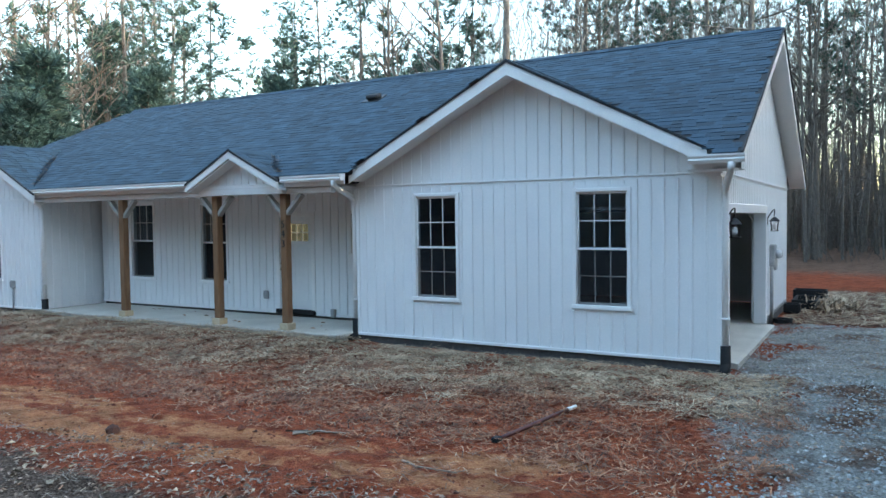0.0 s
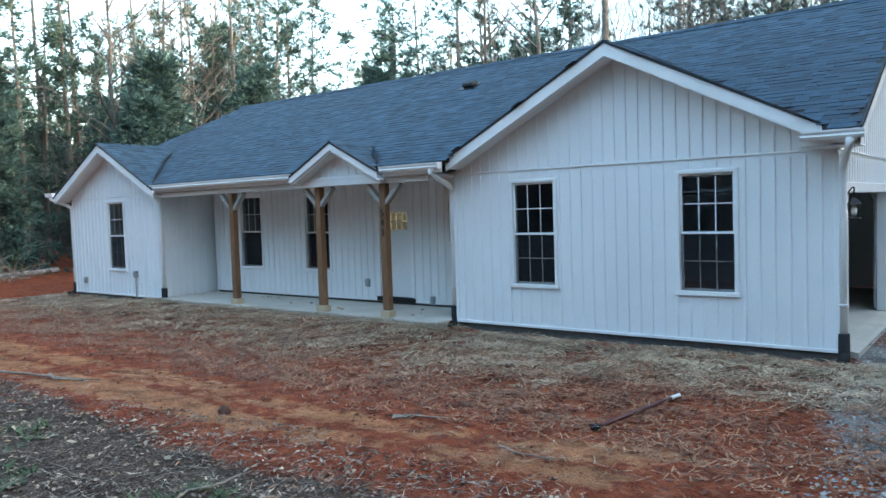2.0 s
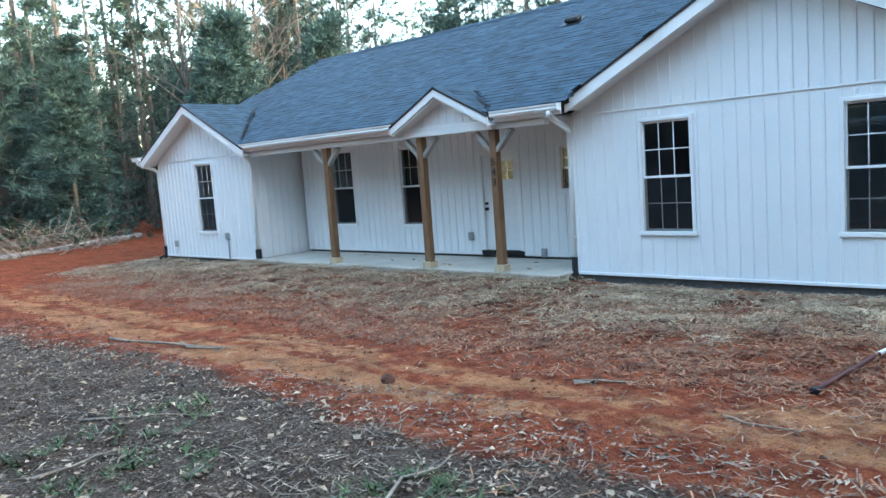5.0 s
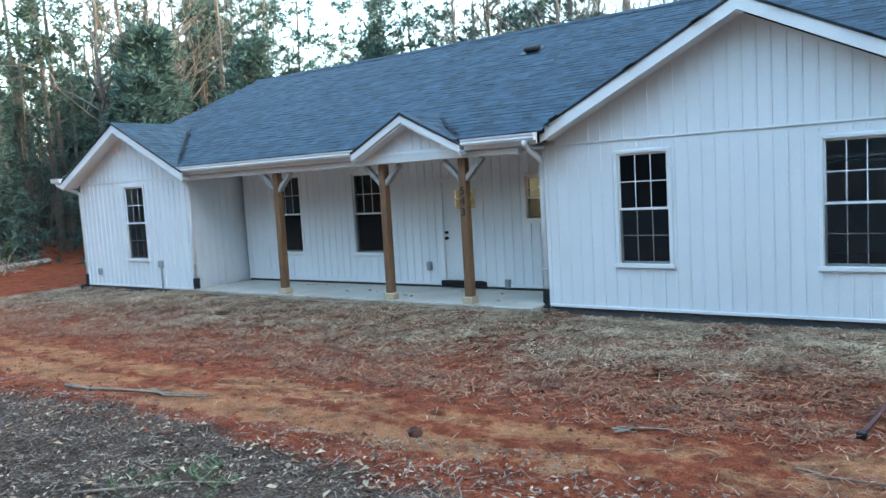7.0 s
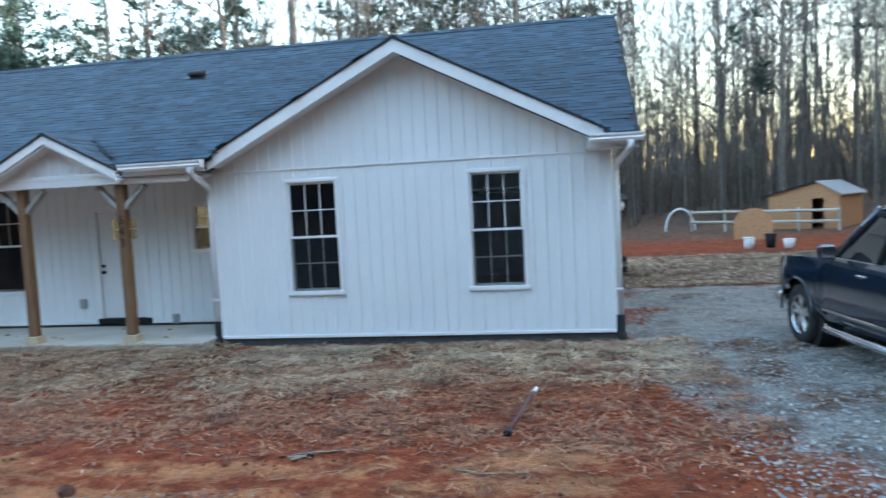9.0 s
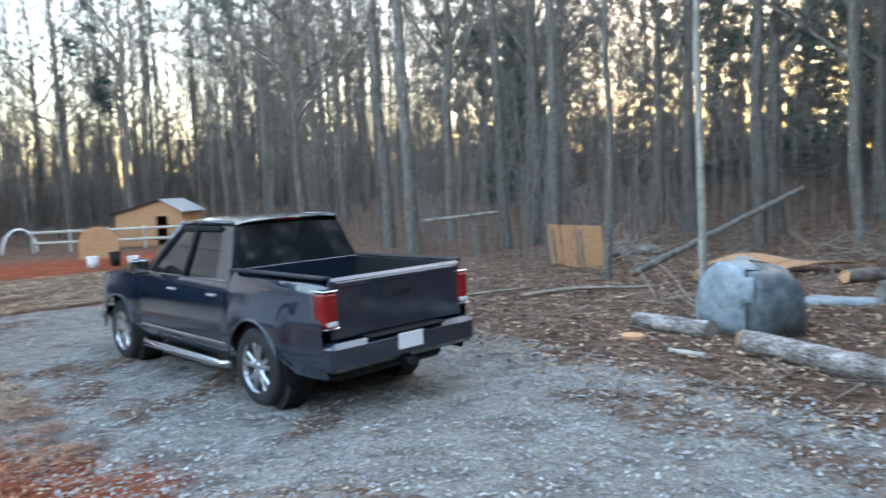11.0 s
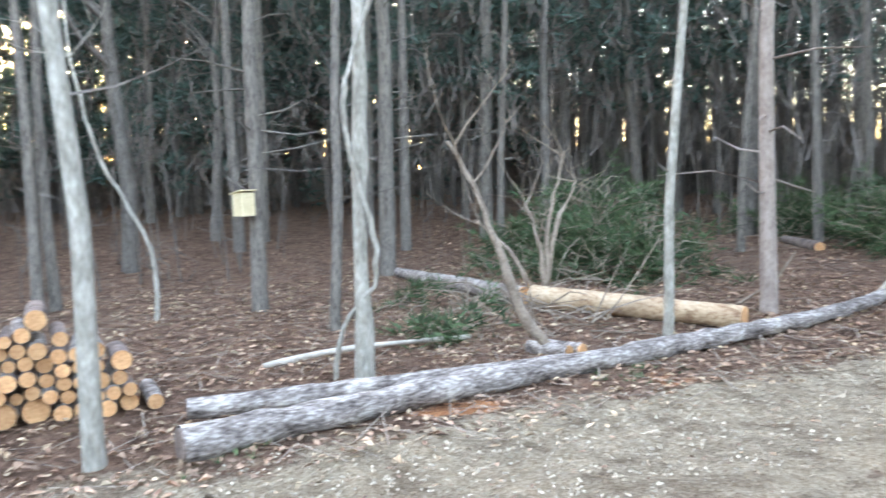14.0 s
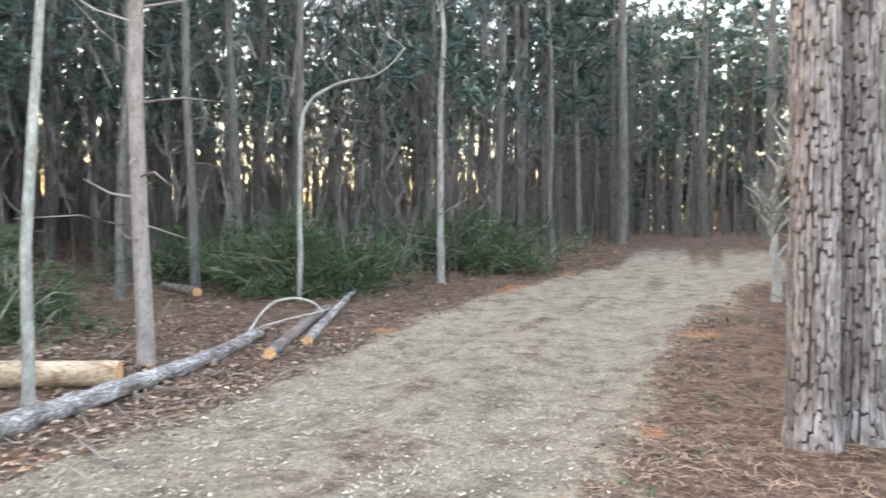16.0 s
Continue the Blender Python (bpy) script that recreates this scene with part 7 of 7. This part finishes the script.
for k, (x, y, ln, rz, r) in enumerate(((-7.9, -6.95, 2.1, 18, 0.022), (-7.2, -6.85, 0.9, 8, 0.016), (-2.85, -5.5, 0.45, 40, 0.014), (-2.8, -5.55, 0.4, 75, 0.012), (-2.75, -5.48, 0.36, 20, 0.012), (-5.2, -8.6, 1.1, 40, 0.014), (-2.4, -8.3, 0.8, 100, 0.014), (-4.6, -9.3, 0.7, 70, 0.012), (-1.2, -6.0, 0.5, 20, 0.012))):
    rr = random.Random(k)
    pts = [(math.cos(radians(rz)) * ln * (f - 0.5) + rr.uniform(-0.13, 0.13), math.sin(radians(rz)) * ln * (f - 0.5) + rr.uniform(-0.13, 0.13), 0.0) for f in (0, 0.25, 0.5, 0.75, 1)]
    st = thing("stick", "grey fallen stick lying on the soil", "stick", group="sticks on the soil")
    part("stem", B().tube([(x + p[0], y + p[1], ground_z(x + p[0], y + p[1]) + 0.02) for p in pts], [r, r * 0.9, r * 0.8, r * 0.6, r * 0.3], 6), "deadwood", st, smooth=True)


# ---------------------------------------------------------------- loose cover of the ground, past counting
def scatter(name, n, seed, where, make, material, label, category):
    rnd = random.Random(seed)
    b = B()
    done = tries = 0
    while done < n and tries < n * 8:
        tries += 1
        spot = where(rnd)
        if spot is None:
            continue
        x, y = spot
        if -20.6 < x < 0.02 and -0.3 < y < 9 or (-15.7 < x < -6.5 and y > -0.6 and y < 9):
            continue
        make(b, rnd, x, y, ground_z(x, y) + relief(x, y))
        done += 1
    return tagged(part(name, b, material), label, category, kind="stuff")


def blade(b, rnd, x, y, z, lo=0.06, hi=0.22, w=0.004, lift=0.05):
    a, ln = rnd.uniform(0, 6.283), rnd.uniform(lo, hi)
    c, s = math.cos(a) * ln / 2, math.sin(a) * ln / 2
    px, py = -math.sin(a) * w, math.cos(a) * w
    z0, z1 = z + rnd.uniform(0.004, lift), z + rnd.uniform(0.004, lift)
    b.add([(x - c - px, y - s - py, z0), (x - c + px, y - s + py, z0), (x + c + px, y + s + py, z1), (x + c - px, y + s - py, z1)], [(3, 2, 1, 0)])


def clump(b, rnd, x, y, z, n=10, spread=0.09, high=0.06, lo=0.04, hi=0.14, w=0.003):
    """A matted handful of straw, heaped in the middle."""
    for _ in range(n):
        dx, dy = rnd.gauss(0, spread), rnd.gauss(0, spread)
        k = max(0.0, 1 - math.hypot(dx, dy) / (2 * spread))
        blade(b, rnd, x + dx, y + dy, z + high * k * rnd.random(), lo, hi, w * rnd.uniform(0.6, 1.4), 0.025 + high * 0.4)


def flake(b, rnd, x, y, z, lo=0.03, hi=0.09):
    """A curled leaf or chip."""
    a, ln = rnd.uniform(0, 6.283), rnd.uniform(lo, hi)
    w = ln * rnd.uniform(0.3, 0.6)
    u, v = Vector((math.cos(a), math.sin(a), rnd.uniform(-0.3, 0.3))) * ln / 2, Vector((-math.sin(a), math.cos(a), rnd.uniform(-0.5, 0.5))) * w / 2
    p = Vector((x, y, z + 0.006 + ln * 0.18))
    k = Vector((0, 0, rnd.uniform(0, 0.3) * ln))
    b.add([tuple(p - u), tuple(p + v + k), tuple(p + u), tuple(p - v + k)], [(0, 1, 2), (0, 2, 3)])


def stone(b, rnd, x, y, z, lo=0.012, hi=0.034):
    r = rnd.uniform(lo, hi)
    a = rnd.uniform(0, 6.283)
    vs = [(x + r * rnd.uniform(0.7, 1.2) * math.cos(a + k * 1.5708), y + r * rnd.uniform(0.7, 1.2) * math.sin(a + k * 1.5708), z + r * rnd.uniform(-0.1, 0.35)) for k in range(4)]
    vs += [(x + rnd.uniform(-0.4, 0.4) * r, y + rnd.uniform(-0.4, 0.4) * r, z + r * rnd.uniform(0.6, 1.0))]
    b.add(vs, [(0, 1, 4), (1, 2, 4), (2, 3, 4), (3, 0, 4)])


def span(x0, x1, y0, y1, keep=None):
    def where(rnd):
        x, y = rnd.uniform(x0, x1), rnd.uniform(y0, y1)
        return (x, y) if keep is None or keep(x, y, rnd) else None
    return where


def tufty(x, y, s, seed):
    return 0.5 + 0.9 * wobble(x, y, s, seed)


M["straw"] = mat("dry straw", (0.16, 0.1, 0.057), (0.56, 0.425, 0.285), 2, 0.85, rand=0.7, island=True)
M["chip"] = mat("wood chips", (0.13, 0.076, 0.05), (0.44, 0.32, 0.235), 2, 0.9, rand=0.6, island=True)
M["leaf"] = mat("dead leaves", (0.14, 0.07, 0.043), (0.44, 0.29, 0.2), 2, 0.8, rand=0.5, island=True)
M["pebble"] = mat("blue-grey gravel stone", (0.16, 0.16, 0.155), (0.47, 0.47, 0.455), 3, 0.9, rand=0.3, island=True)
M["tanstone"] = mat("tan gravel stone", (0.24, 0.19, 0.135), (0.50, 0.42, 0.32), 3, 0.9, rand=0.28, island=True)
M["clod"] = mat("red clay clods", (0.09, 0.026, 0.015), (0.28, 0.085, 0.042), 3, 0.95, rand=0.45, island=True)
M["weed"] = mat("small green weeds", (0.04, 0.07, 0.025), (0.11, 0.15, 0.06), 3, 0.8, rand=0.35, island=True)
M["pinestraw"] = mat("fallen pine needles", (0.2, 0.105, 0.058), (0.5, 0.32, 0.2), 2, 0.85, rand=0.4, island=True)

M["brownstraw"] = mat("trodden brown straw", (0.1, 0.034, 0.017), (0.38, 0.18, 0.093), 2, 0.85, rand=0.7, island=True)
scatter("straw_cover", 8600, 1, span(-21, 1.0, -4.4, -0.3, lambda x, y, r: (x < -2.5 or y > -2.7) and r.random() < smoothstep(y + 0.8 * wobble(x, y, 0.6, 5), -4.2, -1.6) * (0.35 + 0.9 * tufty(x, y, 1.1, 5))), lambda b, r, x, y, z: clump(b, r, x, y, z, 7, 0.1, 0.09 * max(0.1, tufty(x, y, 1.6, 12)), 0.05, 0.18, 0.005), "straw", "dry straw matted over the seeded yard", "straw")
scatter("brown_straw", 6200, 31, span(-18, 1.2, -8.4, -1.6, lambda x, y, r: r.random() < (smoothstep(y, -5.9, -4.4) * (1 - 0.5 * smoothstep(x, -2.0, 0.2)) + 0.15 * smoothstep(x, -4, 0.5)) * (0.1 + 1.1 * tufty(x, y, 1.3, 17))), lambda b, r, x, y, z: clump(b, r, x, y, z, 7, 0.09, 0.06, 0.04, 0.16, 0.0048), "brownstraw", "brown trodden straw over red clay", "straw")
scatter("straw_cover_back", 6500, 2, span(0.2, 9, 5.6, 13), lambda b, r, x, y, z: blade(b, r, x, y, z, 0.15, 0.4, 0.01), "straw", "dry straw over the back lot", "straw")
scatter("straw_track", 1500, 3, span(-14, 1.5, -9.5, -5, lambda x, y, r: r.random() < tufty(x, y, 0.6, 8) * 0.7), lambda b, r, x, y, z: blade(b, r, x, y, z, 0.04, 0.15, 0.0028, 0.03), "straw", "loose straw trodden into the clay", "straw")
scatter("wood_chips", 26000, 4, span(-14, 2.2, -12.5, -6.2, lambda x, y, r: -y + 0.06 * (x + 4) + 0.7 * wobble(x, y, 0.8, 71) > 7.1 and r.random() < 0.35 + 0.5 * tufty(x, y, 0.9, 2)), lambda b, r, x, y, z: flake(b, r, x, y, z, 0.012, 0.06), "chip", "wood chips and bark bits on dark soil", "wood chips")
scatter("mulch_needles", 6500, 5, span(-14, 2.2, -12.5, -6.0, lambda x, y, r: -y + 0.06 * (x + 4) > 6.9), lambda b, r, x, y, z: blade(b, r, x, y, z, 0.04, 0.18, 0.003, 0.03), "deadwood", "small twigs on dark soil", "twigs")
scatter("clay_clods", 20000, 6, span(-16, 1.2, -8.2, -1.0, lambda x, y, r: -y + 0.06 * (x + 4) < 7.7 and r.random() < tufty(x, y, 1.2, 4) * (0.35 + smoothstep(abs(y - track_line(x)), 0.5, 1.4))), lambda b, r, x, y, z: stone(b, r, x, y, z, 0.006, 0.014 + 0.04 * r.random() ** 4), "clod", "small clods of red clay", "clods")
scatter("gravel_stones", 24000, 7, span(0.12, 7.0, -11.0, 5.5, lambda x, y, r: x > 0.7 - 0.6 * smoothstep(y, -5, -1)), lambda b, r, x, y, z: stone(b, r, x, y, z, 0.009, 0.027), "pebble", "blue-grey crushed gravel on the drive", "gravel")
scatter("road_stones", 17000, 8, lambda r: (lambda y: (road_mid(y) + r.uniform(-2.5, 2.5), y))(-10.2 - 26 * r.random() ** 1.4), lambda b, r, x, y, z: stone(b, r, x, y, z, 0.008, 0.024), "tanstone", "tan gravel on the road", "gravel")
scatter("leaf_litter", 19000, 9, span(6.2, 24, -24, 6, lambda x, y, r: r.random() < 1.25 - 0.05 * (x - 6)), lambda b, r, x, y, z: flake(b, r, x, y, z, 0.05, 0.13), "leaf", "brown dead leaves on the woodland floor", "leaves")
scatter("leaf_litter_far", 7000, 10, span(3, 24, -45, -20, lambda x, y, r: abs(x - road_mid(y)) > 2.8), lambda b, r, x, y, z: flake(b, r, x, y, z, 0.06, 0.16), "leaf", "brown dead leaves along the road", "leaves")
scatter("pale_leaves", 7000, 11, span(5.8, 17, -24, 2), lambda b, r, x, y, z: flake(b, r, x, y, z, 0.05, 0.12), "straw", "pale dry leaves on the woodland floor", "leaves")
scatter("pine_straw", 20000, 12, span(-5, 2.4, -30, -12.5, lambda x, y, r: x < road_mid(y) - 2.3), lambda b, r, x, y, z: blade(b, r, x, y, z, 0.08, 0.22, 0.004, 0.03), "pinestraw", "reddish pine straw beside the road", "pine straw")
scatter("wood_twigs", 3200, 13, span(6.0, 20, -28, 6), lambda b, r, x, y, z: blade(b, r, x, y, z, 0.2, 0.9, 0.007, 0.08), "deadwood", "fallen twigs on the woodland floor", "twigs")


def weed(b, rnd, x, y, z):
    for _ in range(9):
        a, ln = rnd.uniform(0, 6.283), rnd.uniform(0.04, 0.12)
        px, py = -math.sin(a) * 0.008, math.cos(a) * 0.008
        b.add([(x - px, y - py, z), (x + px, y + py, z), (x + math.cos(a) * ln, y + math.sin(a) * ln, z + ln * rnd.uniform(0.2, 0.9))], [(0, 1, 2)])


scatter("weeds", 420, 14, span(-2.2, 8.2, -31, -11.5, lambda x, y, r: 2.3 < abs(x - road_mid(y)) < 3.7 and tufty(x, y, 0.9, 1) > 0.62), weed, "weed", "small green weeds at the road edge", "weeds")
scatter("yard_weeds", 240, 15, span(-6, 0.5, -9.6, -8.0, lambda x, y, r: tufty(x, y, 1.1, 6) > 0.62), weed, "weed", "small green sprigs on the dark soil", "weeds")
scatter("porch_leaves", 26, 16, lambda r: (r.uniform(-13, -6.7), r.uniform(-0.55, -0.61)), lambda b, r, x, y, z: flake(b, r, x, r.uniform(-0.45, 1.0), 0.035, 0.05, 0.12), "leaf", "dead leaves on the porch floor", "leaves")


def valley_straw(name, ax, az, side, n, seed):
    """Pine straw caught where a wing roof meets the main roof."""
    rnd = random.Random(seed)
    b = B()
    y1 = RY - (RZ - az) / SLOPE
    for _ in range(n):
        y = EAVE + 0.1 + (y1 - EAVE) * 0.75 * rnd.random()
        z = main_z(y)
        x = ax + side * (az - z) / WING + rnd.gauss(0, 0.05)
        z = max(z, az - WING * abs(x - ax))
        blade(b, rnd, x, y, z + 0.018, 0.06, 0.2, 0.006, 0.03)
    tagged(part(name, b, "pinestraw"), "rusty pine straw caught in the roof valley", "pine straw", kind="stuff")


valley_straw("valley_straw", LAX, LAZ, 1, 160, 1)
valley_straw("valley_straw", PAX, PAZ, 1, 60, 2)

scatter("large_chips", 900, 17, span(-13, 2.0, -12.5, -6.6, lambda x, y, r: -y + 0.06 * (x + 4) > 7.4), lambda b, r, x, y, z: flake(b, r, x, y, z, 0.03, 0.1), "straw", "pale bark slivers on dark soil", "wood chips")
scatter("road_litter", 2600, 18, lambda r: (lambda y: (road_mid(y) + r.uniform(-2.6, 2.6), y))(-10.2 - 30 * r.random()), lambda b, r, x, y, z: flake(b, r, x, y, z, 0.02, 0.07), "leaf", "dead leaves scattered over the road", "leaves")
scatter("drive_litter", 5200, 19, span(1.0, 7.2, -10.5, 4, lambda x, y, r: r.random() < 0.15 + smoothstep(tufty(x, y, 0.8, 61), 0.5, 0.8) + 0.5 * smoothstep(x, 5, 6.5)), lambda b, r, x, y, z: flake(b, r, x, y, z, 0.02, 0.06), "leaf", "dead leaves scattered over the gravel", "leaves")

scatter("straw_tuft", 420, 20, lambda r: (1.05 + r.gauss(0, 0.22), 8.6 + r.gauss(0, 0.6)), lambda b, r, x, y, z: blade(b, r, x, y, z, 0.15, 0.4, 0.01, 0.28), "straw", "loose heap of dry straw by the foundation", "straw")
scatter("drive_stones", 5200, 21, span(0.3, 7.0, -11.0, 5.2, lambda x, y, r: r.random() < tufty(x, y, 0.7, 15)), lambda b, r, x, y, z: stone(b, r, x, y, z, 0.007, 0.024), "tanstone", "tan gravel mixed into the grey drive", "gravel")
scatter("edge_litter", 3000, 22, lambda r: (lambda y, s: (road_mid(y) + s * (2.5 + abs(r.gauss(0, 0.5)) - 0.35), y))(-11 - 24 * r.random(), r.choice((-1, 1))), lambda b, r, x, y, z: flake(b, r, x, y, z, 0.03, 0.09), "leaf", "dead leaves and bark along the road edge", "leaves")
